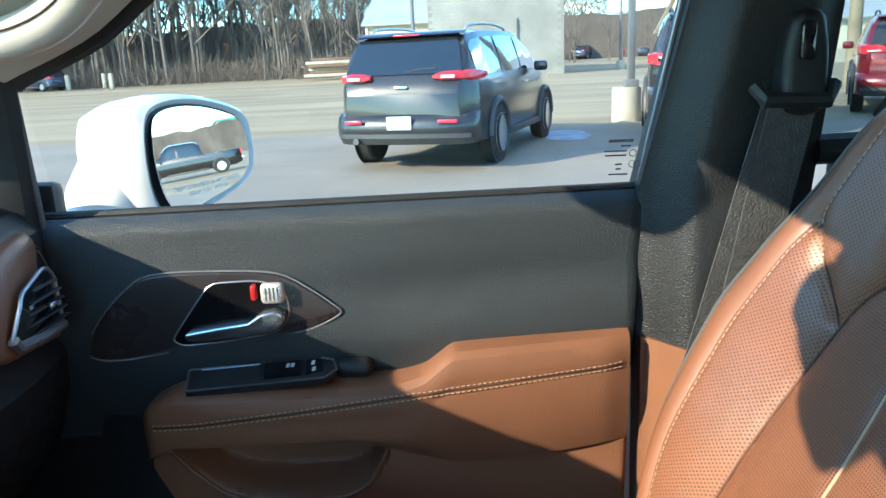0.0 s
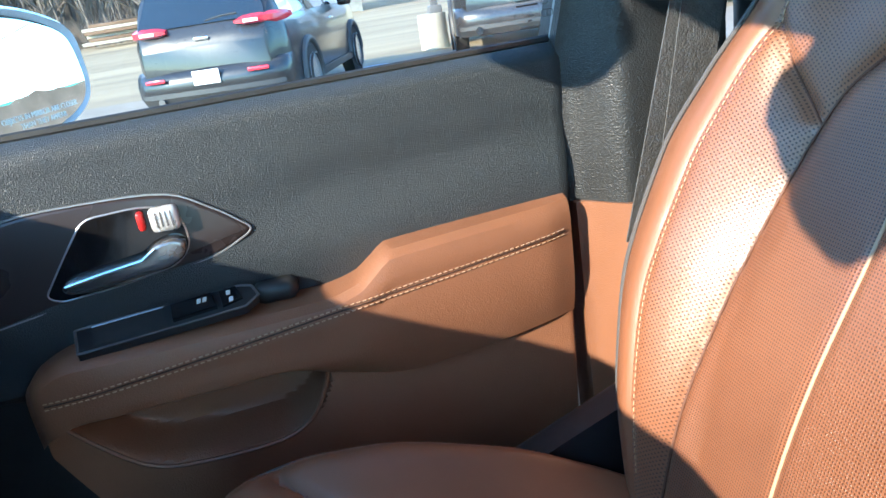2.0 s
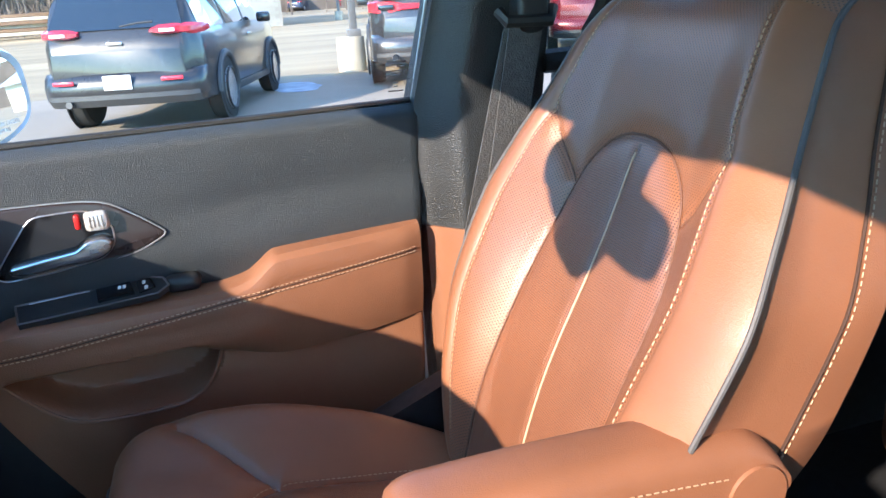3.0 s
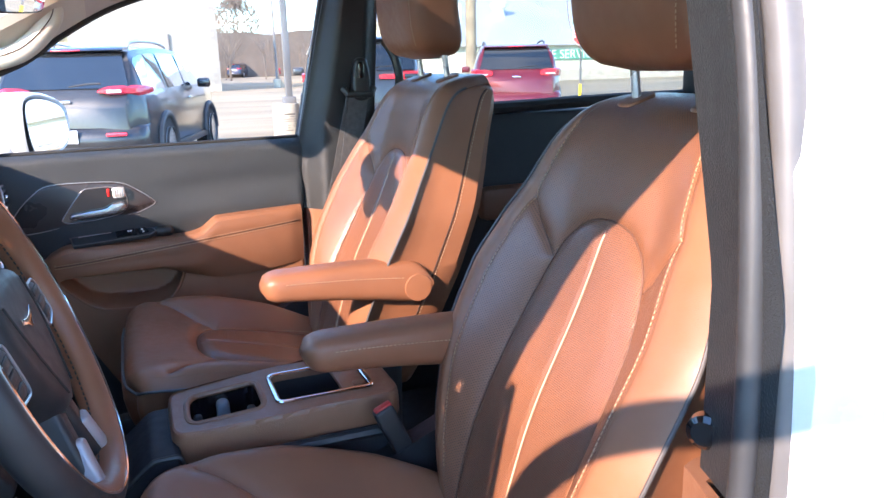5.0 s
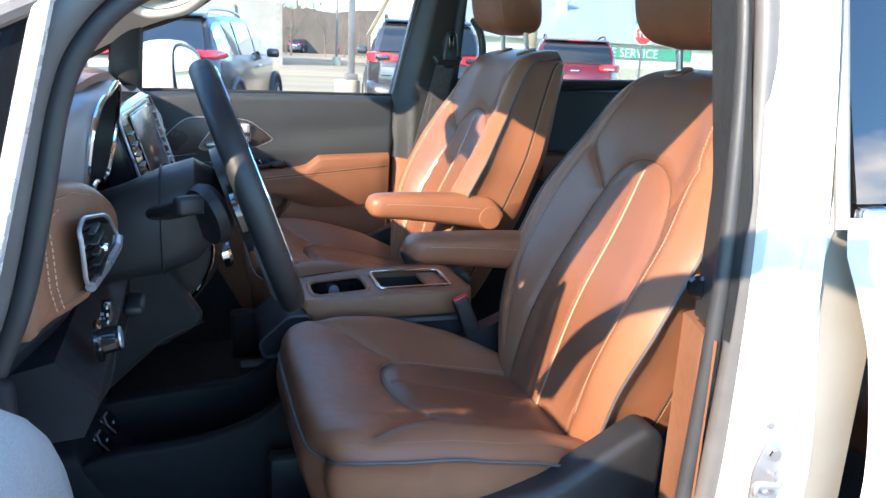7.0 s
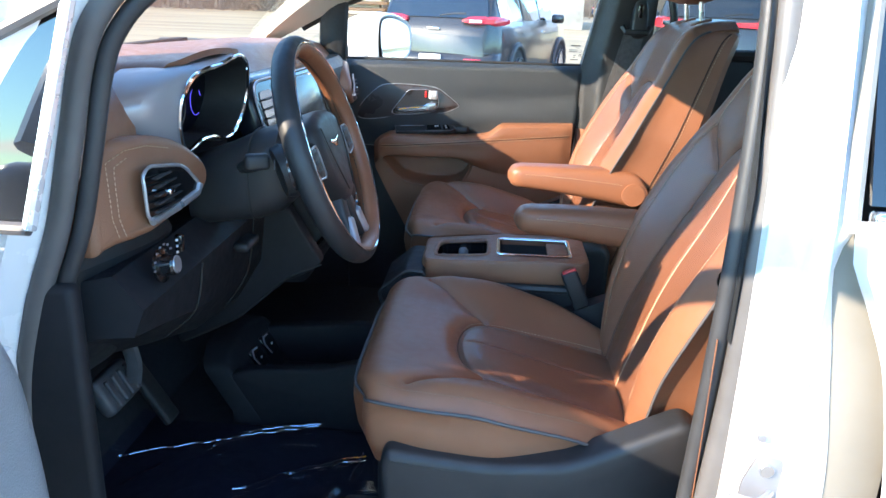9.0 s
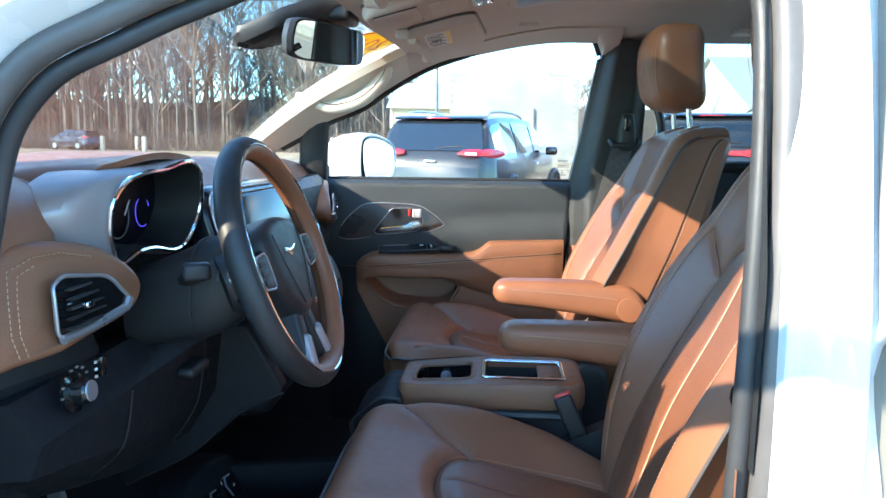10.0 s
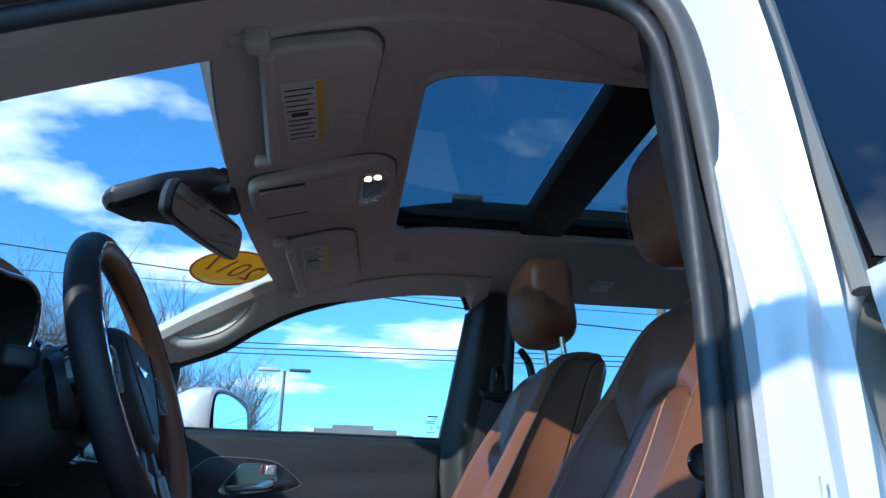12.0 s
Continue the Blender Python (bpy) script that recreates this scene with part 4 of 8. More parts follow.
def cush_point(lat, s, lift=0.0, groove=True):
    p, d = along(CUSH_LINE, CUSH_ARC, s)
    n = Vector((d.z, 0, -d.x))
    w, b = interp(s, CUSH_W), interp(s, CUSH_B)
    t = abs(lat) / w
    off = b * step(0.45, 0.85, t) - 0.030 * max(t - 0.82, 0) ** 2 / 0.0324
    if groove:
        dist = min(segment_distance(abs(lat), s, TONGUE_LINE), segment_distance(abs(lat), s, WING))
        off -= 0.008 * math.exp(-(dist / 0.005) ** 2) + 0.009 * math.exp(-(dist / 0.020) ** 2)
        if s < 0.34:
            off -= 0.002 * math.exp(-(lat / 0.004) ** 2)
    return p + n * (off + lift) + Vector((0, lat, 0))


def make_seat(name, label, at, inb, group, tip=0.035, reach=0.93):
    """A front seat; inb = 1 where its inner side lies towards +y. Its parts are built round the line y = 0."""
    seat = thing(name, label, "car seat", at, group)

    def sp(nm, bm, mat, lab="", parent=None):
        return part(nm, bm, mat, parent or seat, lab)

    nu, nv = 132, 168

    def cushion_at(lat, s, lift=0.0, groove=True):
        p = cush_point(lat, s, lift, groove)
        p.x *= reach if p.x < 0 else 1.0
        return p

    def bl(u, v):
        s = v * BACK_LEN
        return (2 * u - 1) * interp(s, BACK_W), s

    def outer(u, v):
        return abs(2 * u - 1) > BOLSTER and v * BACK_LEN < 0.66

    rest = sp("backrest", grid(lambda u, v: back_point(*bl(u, v)), nu, nv, keep=lambda u, v: not in_arch(*bl(u, v)) and not outer(u, v), uv=bl), M["leather_perf"], "perforated tan leather backrest")
    sp("back_bolster", grid(lambda u, v: back_point(*bl(u, v)), nu, nv, keep=lambda u, v: outer(u, v) and u < 0.5), M["leather"], "smooth tan leather side bolster", rest)
    sp("back_bolster", grid(lambda u, v: back_point(*bl(u, v)), nu, nv, keep=lambda u, v: outer(u, v) and u > 0.5), M["leather"], "smooth tan leather side bolster", rest)
    sp("back_insert", grid(lambda u, v: back_point(*bl(u, v)), nu, nv, keep=lambda u, v: in_arch(*bl(u, v)), uv=lambda u, v: ((bl(u, v)[0] + bl(u, v)[1]) * 0.7071, (bl(u, v)[1] - bl(u, v)[0]) * 0.7071)), M["leather_fine"], "finely perforated tan leather insert", rest)
    # side and rear shell behind the face
    lefts = [back_point(-interp(s, BACK_W), s, groove=False) for s in [BACK_LEN * i / 60 for i in range(61)]]
    rights = [back_point(interp(s, BACK_W), s, groove=False) for s in [BACK_LEN * i / 60 for i in range(61)]]
    top = [back_point(interp(BACK_LEN, BACK_W) * (2 * i / 14 - 1), BACK_LEN, groove=False) for i in range(1, 14)]
    outline = lefts + top + list(reversed(rights))
    cen = Vector((0.40, 0, 1.03))
    rows = []
    for f, ins in ((0.0, 0.0), (0.10, -0.006), (0.35, -0.010), (0.60, -0.005), (0.85, 0.006), (0.97, 0.020), (1.0, 0.050)):
        row = []
        for p in outline:
            q = p.copy()
            xb = 0.592 - (1.338 - p.z) * 0.33
            q.x = p.x + (max(xb, p.x + 0.012) - p.x) * f
            q.y -= math.copysign(min(ins, abs(q.y)), q.y) if abs(q.y) > 0.02 else 0.0
            q.z -= (max(ins, 0) * 0.6 + 0.012 * f) * step(1.22, 1.34, p.z)
            row.append(q)
        rows.append(row)
    shell = bmesh.new()
    vs = [[shell.verts.new(p) for p in r] for r in rows]
    for a, b in zip(vs, vs[1:]):
        for i in range(len(a) - 1):
            shell.faces.new((a[i], a[i + 1], b[i + 1], b[i]))
    last = vs[-1]
    k = len(last)
    for i in range(k // 2 - 1):
        try:
            shell.faces.new((last[i], last[i + 1], last[k - 2 - i], last[k - 1 - i]))
        except ValueError:
            pass
    bmesh.ops.recalc_face_normals(shell, faces=shell.faces)
    sp("backrest_shell", shell, M["leather"], "plain tan leather sides and rear")
    edge = [p + Vector((-0.001, math.copysign(0.003, p.y), 0.001)) for p in lefts[6:55]]
    edge2 = [p + Vector((-0.001, math.copysign(0.003, p.y), 0.001)) for p in rights[6:55]]
    sp("backrest_piping", tube(edge, 0.0027, 8), M["piping"], "grey piping")
    sp("backrest_piping", tube(edge2, 0.0027, 8), M["piping"], "grey piping")
    for s_ in (-1, 1):
        row = rows[3]
        src = row[3:56] if s_ < 0 else list(reversed(row[-56:-3]))
        sp("side_seam", tube([p + Vector((0, s_ * 0.0008, 0)) for p in src], 0.0016, 6), M["seam"])
        sp("side_stitching", stitches([p + Vector((0.006, s_ * 0.001, 0)) for p in src]), M["thread"])
        ln = [back_point(s_ * (interp(s, BACK_W) * BOLSTER - 0.004), s, 0.0008) for s in [0.08 + 0.57 * i / 80 for i in range(81)]]
        sp("edge_stitching", stitches(ln, r=0.0008), M["thread"])
    for s_ in (-1, 1):
        sp("arch_seam", tube([back_point(s_ * a, b, 0.0008) for a, b in ARCH_LINE], 0.0015, 6), M["fold"])
        sp("shoulder_seam", tube([back_point(s_ * a, b, 0.0002) for a, b in SHOULDER], 0.0011, 6), M["fold"])
    # leather ridge; the pale thread colour stands for light caught along it
    sp("centre_welt_highlight", tube([back_point(0.0, s, 0.0002) for s in [(ARCH_TOP - 0.02) * i / 50 for i in range(51)]], 0.0019, 8), M["thread"], "centre seam with the highlight on its ridge as pale colour")

    # cushion
    def cl(u, v):
        s = v * CUSH_ARC[-1]
        return (2 * u - 1) * interp(s, CUSH_W), s

    cush = sp("cushion", grid(lambda u, v: cushion_at(*cl(u, v)), nu, nv, keep=lambda u, v: not in_tongue(*cl(u, v))), M["leather"], "smooth tan leather cushion")
    sp("cushion_insert", grid(lambda u, v: cushion_at(*cl(u, v)), nu, nv, keep=lambda u, v: in_tongue(*cl(u, v)), uv=lambda u, v: ((cl(u, v)[0] + cl(u, v)[1]) * 0.7071, (cl(u, v)[1] - cl(u, v)[0]) * 0.7071)), M["leather_fine"], "perforated tan leather cushion insert", cush)
    cl_, cr_ = [], []
    for i in range(61):
        s = CUSH_ARC[-1] * i / 60
        cl_.append(cushion_at(-interp(s, CUSH_W), s, groove=False))
        cr_.append(cushion_at(interp(s, CUSH_W), s, groove=False))
    front = [cushion_at(interp(CUSH_ARC[-1], CUSH_W) * (2 * i / 20 - 1), CUSH_ARC[-1], groove=False) for i in range(1, 20)]
    rimline = cl_ + front + list(reversed(cr_))
    rows = []
    for dz, ins in ((0.0, 0.0), (0.008, -0.006), (0.035, -0.008), (0.07, 0.0), (0.11, 0.012), (0.13, 0.03)):
        row = []
        for p in rimline:
            q = p.copy()
            q.z = p.z * (1 - dz / 0.13 * 0.55) + (0.665) * (dz / 0.13 * 0.55) - dz * 0.45
            q.y -= math.copysign(min(ins, abs(q.y)), q.y) if abs(q.y) > 0.02 else 0.0
            q.x += ins * step(0.0, -0.22, p.x)
            row.append(q)
        rows.append(row)
    skirt = bmesh.new()
    vs = [[skirt.verts.new(p) for p in r] for r in rows]
    for a, b in zip(vs, vs[1:]):
        for i in range(len(a) - 1):
            skirt.faces.new((a[i], a[i + 1], b[i + 1], b[i]))
    bmesh.ops.recalc_face_normals(skirt, faces=skirt.faces)
    sp("cushion_skirt", skirt, M["leather"], "plain tan leather cushion sides")
    pipe = [p + Vector((-0.002 * step(0, -0.2, p.x), math.copysign(0.003, p.y), 0.002)) for p in rimline[8:-8]]
    sp("cushion_piping", tube(pipe, 0.0028, 8), M["piping"], "grey piping")
    st = [cushion_at(math.copysign(1, sgn) * (interp(s, CUSH_W) - 0.02), s, 0.0006) for sgn in (1,) for s in [0.06 + 0.42 * i / 60 for i in range(61)]]
    sp("cushion_stitching", stitches(st, r=0.0008), M["thread_dark"])
    sp("cushion_stitching", stitches([Vector((p.x, -p.y, p.z)) for p in st], r=0.0008), M["thread_dark"])
    for s_ in (-1, 1):
        sp("tongue_stitching", stitches([cushion_at(s_ * (a + 0.006), b, 0.0006) for a, b in TONGUE_LINE[2:]]), M["thread"])
    for s_ in (-1, 1):
        sp("tongue_seam", tube([cushion_at(s_ * a, b, 0.0008) for a, b in TONGUE_LINE], 0.0015, 6), M["fold"])
    # base, side shield, rails
    sp("seat_base", box((0.03, 0, 0.62), (0.42, 0.44, 0.12), 0.03, 3), M["black_soft"], "black seat base")
    for s_ in (-1, 1):
        sp("seat_rail", box((0.04, s_ * 0.19, 0.50), (0.56, 0.05, 0.14), 0.01), M["black_soft"])
        SH = rounded([(-0.165, 0.715), (-0.155, 0.742), (0.0, 0.728), (0.12, 0.738), (0.22, 0.785), (0.285, 0.815), (0.315, 0.79), (0.31, 0.62), (0.24, 0.575), (-0.10, 0.575), (-0.155, 0.60)], 0.03, 5)
        sh = sp("side_shield", slab(SH, lambda a, b, h: Vector((a, s_ * (0.245 + h - 0.06 * step(0.1, 0.3, a) * 0.2), b)), 0.052, 0.016, 4), M["black_soft"], "black plastic seat shield")
        if s_ == -inb:
            sp("seat_switch", slab(rounded([(-0.055, 0.645), (0.0, 0.655), (0.015, 0.675), (0.03, 0.672), (0.02, 0.645), (0.0, 0.635)], 0.006, 3), lambda a, b, h: Vector((a, s_ * (0.298 + h), b)), 0.014, 0.004), M["gloss_black"], "", sh)
            sp("lumbar_knob", lathe([(0.0, 0.0), (0.021, 0.0), (0.021, 0.010), (0.017, 0.014), (0.0, 0.014)], (0.085, s_ * 0.298, 0.648), (0, s_, 0), 20), M["gloss_black"], "", sh)
    # headrest
    hr = []
    for i in range(23):
        t = i / 22
        z = 1.370 + 0.207 * t
        grow = (1 - abs(2 * t - 1) ** 4.6) ** 0.5
        hw, hd = 0.045 + 0.085 * grow, 0.018 + 0.046 * grow
        cx = 0.478 - 0.018 * t + 0.012 * (2 * t - 1) ** 2
        hr.append([Vector((cx + hd * math.copysign(abs(math.cos(a)) ** 0.50, math.cos(a)), hw * math.copysign(abs(math.sin(a)) ** 0.48, math.sin(a)), z)) for a in [2 * math.pi * j / 48 for j in range(48)]])
    head = sp("headrest", loft(hr), M["leather"], "tan leather headrest")
    for s_ in (-1, 1):
        sp("headrest_seam", stitches(curve([(0.446, s_ * 0.098, 1.575), (0.414, s_ * 0.112, 1.52), (0.415, s_ * 0.113, 1.44), (0.431, s_ * 0.098, 1.392)], 10)), M["thread"], "", head)
        sp("headrest_post", tube([(0.512, s_ * 0.078, 1.300), (0.497, s_ * 0.078, 1.41)], 0.0065, 10), M["bright"], "chrome headrest post", head)
        sp("post_guide", slab(rect(0.484, s_ * 0.078 - 0.023, 0.530, s_ * 0.078 + 0.023, 0.018, 5), lambda a, b, h: Vector((a, b, 1.317 + 0.35 * (a - 0.484) + h)), 0.008, 0.004, 3), M["leather"], "tan post guide")
    # folding armrest on the inner side
    ax = [(tip + (0.385 - tip) * i / 40) for i in range(41)]
    rings = []
    for x in ax:
        t = (x - ax[0]) / (ax[-1] - ax[0])
        nose = (1 - (1 - min(t / 0.10, 1.0)) ** 2) ** 0.5
        tail = (1 - (max(t - 0.86, 0) / 0.14) ** 2) ** 0.5
        zc = 0.964 - 0.004 * t - 0.022 * t * t
        hh, hw = (0.007 + 0.019 * nose + 0.019 * t) * max(tail, 0.25), (0.014 + 0.024 * nose)
        rings.append([Vector((x, inb * 0.242 + hw * math.copysign(abs(math.cos(a)) ** 0.6, math.cos(a)), zc + hh * math.copysign(abs(math.sin(a)) ** 0.6, math.sin(a)))) for a in [2 * math.pi * j / 28 for j in range(28)]])
    arm = sp("armrest", loft(rings), M["leather"], "tan leather folding armrest")
    for s_ in (-1, 1):
        sp("armrest_stitching", stitches([(x, inb * 0.242 + s_ * 0.0385, 0.964 - 0.004 * (x - ax[0]) / 0.35 - 0.022 * ((x - ax[0]) / 0.35) ** 2 + 0.010) for x in ax[5:34]]), M["thread"], "", arm)
        sp("armrest_cap", lathe([(0.0, 0.0), (0.028, 0.0), (0.027, 0.003), (0.0, 0.004)], (0.352, inb * 0.242 + s_ * 0.0375, 0.935), (0, s_, 0), 24), M["leather"], "", arm)
    # buckle
    bm_ = Matrix.Rotation(radians(-24), 3, "Y")
    bk = sp("belt_buckle", box((0.172, inb * 0.236, 0.815), (0.034, 0.022, 0.085), 0.006, 3, bm_), M["black_soft"], "black belt buckle with a red button")
    sp("release_button", box((0.157, inb * 0.236, 0.853), (0.030, 0.014, 0.010), 0.003, 2, bm_), M["red"], "red release button", bk)
    return seat


driver_seat = make_seat("car_seat", "tan perforated leather driver's seat with grey piping", (0.0, -0.245, 0.0), 1, "front seats")
passenger_seat = make_seat("car_seat", "tan perforated leather passenger seat with grey piping", (-0.030, 0.540, 0.024), -1, "front seats", 0.054, 0.84)

# ---- dashboard ----
dash = thing("dashboard", "tan and black dashboard with a satin silver instrument hood", "dashboard", (-0.6, MID, 0.6))


def text_mesh(body, size, m, depth=0.0):
    """Flat letters of the built-in font, standing on x and y of the pose m."""
    c = bpy.data.curves.new("letters", "FONT")
    c.body, c.size, c.extrude, c.align_x, c.align_y = body, size, depth, "CENTER", "CENTER"
    o = bpy.data.objects.new("letters", c)
    me = bpy.data.meshes.new_from_object(o)
    bm = bmesh.new()
    bm.from_mesh(me)
    bpy.data.objects.remove(o)
    bpy.data.curves.remove(c)
    bpy.data.meshes.remove(me)
    bmesh.ops.transform(bm, matrix=m, verts=bm.verts)
    return bm


dp = under(dash)


def dash_front(y):
    """How far the dash reaches back, by its place across the van."""
    return interp(y, [(-0.68, -0.57), (-0.60, -0.545), (-0.45, -0.515), (-0.39, -0.53), (-0.36, -0.60), (-0.16, -0.60), (-0.12, -0.52), (0.1, -0.50), (0.45, -0.475), (0.75, -0.47), (0.95, -0.50)])


def dash_top(u, v):
    y = -0.645 + 1.57 * u
    side = (2 * u - 1)
    xb = -1.03 + 0.20 * side * side
    xf = interp(y, [(-0.66, -0.555), (-0.55, -0.53), (-0.46, -0.535), (-0.42, -0.515), (-0.36, -0.492), (-0.18, -0.470), (-0.13, -0.485), (-0.1, -0.49), (0.14, -0.485), (0.5, -0.485), (0.92, -0.51)])
    x = xb + (xf - xb) * v
    crest = 1.195 + 0.075 * step(0.0, 0.50, v) + 0.028 * math.exp(-((y + 0.27) / 0.16) ** 2) * step(0.2, 0.7, v) + 0.012 * math.exp(-((y - 0.14) / 0.15) ** 2) * step(0.3, 0.8, v)
    over = step(-0.44, -0.40, y) * step(-0.13, -0.17, y)
    z = crest - 0.055 * step(0.80, 1.0, v) * (1 - over) - 0.03 * abs(side) ** 5
    return Vector((x, y, z))


left_face = []
for i in range(17):
    y = -0.645 + 0.215 * i / 16
    xf = interp(y, [(-0.66, -0.555), (-0.60, -0.53), (-0.52, -0.527), (-0.44, -0.545), (-0.37, -0.565)])
    left_face.append([Vector(p) for p in ((xf - 0.055, y, 1.270), (xf - 0.02, y, 1.256), (xf + 0.004, y, 1.232), (xf + 0.016, y, 1.202), (xf + 0.012, y, 1.15), (xf + 0.0, y, 1.062), (xf - 0.05, y, 1.06), (xf - 0.08, y, 1.25))])
dp("dash_left_face", loft(left_face), M["trim_brown"], "tan leather dash corner")
dp("dash_top", thicken(grid(dash_top, 100, 50), (0, 0, -0.010)), M["trim_brown"], "tan leather dash top")
rows = []
for i in range(61):
    y = -0.645 + 1.57 * i / 60
    xf = dash_front(y)
    e = step(-0.52, -0.64, y)
    rows.append([Vector(p) for p in ((xf - 0.02, y, 1.215), (xf, y, 1.19), (xf + 0.005, y, 1.14), (xf, y, 1.06), (xf + 0.012, y, 1.035), (xf + 0.005, y, 0.985), (xf - 0.03, y, 0.90), (xf - 0.09, y, 0.83), (xf - 0.16, y, 0.79), (-0.80, y, 0.74), (-0.98, y, 0.72), (-1.0, y, 1.19))])
dp("dash_body", loft(rows), M["black_soft"], "black moulded dash body")
# knee panel under the column, glove box line
dp("knee_panel", loft([[Vector((x, y, z)) for x, z in ((-0.50, 1.03), (-0.462, 0.985), (-0.478, 0.5 * (0.985 + zb)), (-0.53, zb + 0.035), (-0.62, zb), (-0.62, 1.0))] for y, zb in ((-0.625, 0.905), (-0.55, 0.875), (-0.42, 0.815), (-0.3, 0.775), (-0.1, 0.75), (-0.072, 0.745))]), M["foot_black"], "black knee panel")
COLUMN_SIDE = rounded([(-0.35, 0.868), (-0.37, 0.849), (-0.43, 0.82), (-0.53, 0.732), (-0.66, 0.665), (-0.70, 0.80), (-0.56, 0.99), (-0.42, 0.985)], 0.012, 3)
dp("knee_panel_end", slab(COLUMN_SIDE, lambda a, b, h: Vector((a, -0.046 - h, b)), 0.03, 0.006, 3), M["foot_black"], "black panel beside the open passage")
dp("knee_panel_seam", tube(curve([(-0.352, -0.074, 0.862), (-0.43, -0.076, 0.826), (-0.53, -0.076, 0.738), (-0.655, -0.076, 0.672)], 6), 0.0022, 6), M["rubber"])
for y, zb in ((-0.42, 0.815), (-0.16, 0.757)):
    dp("knee_panel_seam", tube(curve([(-0.461, y, 0.98), (-0.478, y, 0.5 * (0.985 + zb)), (-0.529, y, zb + 0.036)], 6), 0.0016, 5), M["rubber"])
dp("release_lever", box((-0.452, -0.235, 0.955), (0.03, 0.07, 0.018), 0.008, 3), M["black_soft"])
# kick panels that close the footwell
dp("kick_panel", box((-0.83, -0.655, 0.715), (0.60, 0.03, 0.63), 0.012, 3), M["foot_black"], "black kick panel")
dp("kick_panel", box((-0.80, 0.955, 0.82), (0.62, 0.03, 0.84), 0.01), M["black_soft"], "black kick panel")

# tan corners with the outer vents
CORNER = [(-0.632, 1.062), (-0.60, 1.064), (-0.50, 1.078), (-0.418, 1.092), (-0.392, 1.118), (-0.410, 1.148), (-0.46, 1.182), (-0.54, 1.198), (-0.60, 1.192), (-0.628, 1.165)]
corner2 = [(p.x, p.y) for p in curve([(a, b, 0) for a, b in CORNER], 4, closed=True)]
VENT = rounded([(-0.565, 1.088), (-0.566, 1.150), (-0.548, 1.160), (-0.475, 1.148), (-0.436, 1.112), (-0.444, 1.098)], 0.012, 4)


def corner_x(y, z):
    return -0.470 - 0.045 * step(-0.54, -0.64, y) - 0.02 * step(1.13, 1.2, z) + 0.015 * step(-0.55, -0.42, y)


def outer_vent(s):
    """Outer air vent in its leather surround; s = 1 mirrors it to the passenger's end."""
    def at(a, b, h):
        return Vector((corner_x(a, b) + h + (0.022 if s > 0 else 0.0), a if s < 0 else 2 * MID - a, b))
    dp("vent_surround", slab(corner2, lambda a, b, h: at(a, b, h - 0.058), 0.060, 0.012, 4), M["trim_brown"], "tan leather vent surround")
    for line in (((-0.600, 1.075), (-0.606, 1.10), (-0.606, 1.14), (-0.597, 1.172), (-0.57, 1.184), (-0.53, 1.184), (-0.48, 1.172)), ((-0.592, 1.075), (-0.598, 1.10), (-0.598, 1.14), (-0.590, 1.166), (-0.566, 1.177))):
        dp("surround_stitching", stitches([at(a, b, 0.0022) for a, b in line]), M["thread"])
    vent = dp("air_vent", slab(VENT, lambda a, b, h: at(a, b, 0.0025 + h), 0.0015), M["gloss_black"], "black air vent with a satin rim")
    dp("vent_rim", tube([at(a, b, 0.004) for a, b in VENT], 0.0026, 8, closed=True), M["silver"], "satin vent rim", vent)
    dp("vent_rim_lower", tube([at(a, b, 0.005) for a, b in ((-0.56, 1.087), (-0.50, 1.092), (-0.446, 1.101), (-0.437, 1.112))], 0.006, 8), M["silver"], "", vent)
    for k in range(5):
        zz = 1.100 + 0.011 * k
        dp("vent_slat", box(at(-0.512 - 0.004 * k, zz, 0.005), (0.008, 0.098 - 0.012 * k, 0.0028), 0.001, 1), M["black_soft"], "", vent)
    dp("vent_knob", box(at(-0.525, 1.122, 0.011), (0.010, 0.016, 0.008), 0.003), M["chrome"], "", vent)


outer_vent(-1)
outer_vent(1)

# light switch
knob = dp("light_knob", lathe([(0.0, 0.0), (0.024, 0.0), (0.024, 0.004), (0.016, 0.006), (0.015, 0.020), (0.012, 0.023), (0.0, 0.023)], (-0.468, -0.552, 1.022), (1, 0, 0.12), 28), M["gloss_black"], "black rotary light switch")
dp("knob_cap", lathe([(0.008, 0.0), (0.0125, 0.0), (0.012, 0.002), (0.008, 0.002)], (-0.4448, -0.552, 1.025), (1, 0, 0.12), 20), M["silver"], "", knob)
for k in range(7):
    a = 0.6 + 0.42 * k
    dp("knob_mark", box((-0.4625, -0.552 + 0.029 * math.cos(a), 1.023 + 0.029 * math.sin(a)), (0.002, 0.004, 0.0022), 0.0), M["silver"], "", knob)
dp("dimmer_wheel", box((-0.462, -0.497, 1.038), (0.012, 0.012, 0.026), 0.003), M["gloss_black"])
for k in range(3):
    dp("dimmer_mark", box((-0.4605, -0.510, 1.028 + 0.009 * k), (0.002, 0.004, 0.003), 0.0), M["white_label"])

# instrument hood: chrome-edged mouth, silver body, black inside
FACE = [(-0.392, 1.148), (-0.422, 1.19), (-0.427, 1.232), (-0.397, 1.26), (-0.345, 1.27), (-0.283, 1.273), (-0.208, 1.282), (-0.159, 1.266), (-0.137, 1.225), (-0.141, 1.185), (-0.174, 1.15), (-0.22, 1.143), (-0.283, 1.155), (-0.333, 1.157), (-0.366, 1.149)]
face2 = [(p.x, p.y) for p in curve([(a, b, 0) for a, b in FACE], 5, closed=True)]


def face_x(y, z):
    return -0.476 + 0.02 * (y + 0.28) + 0.18 * (z - 1.2)


fc = (-0.2815, 1.208)
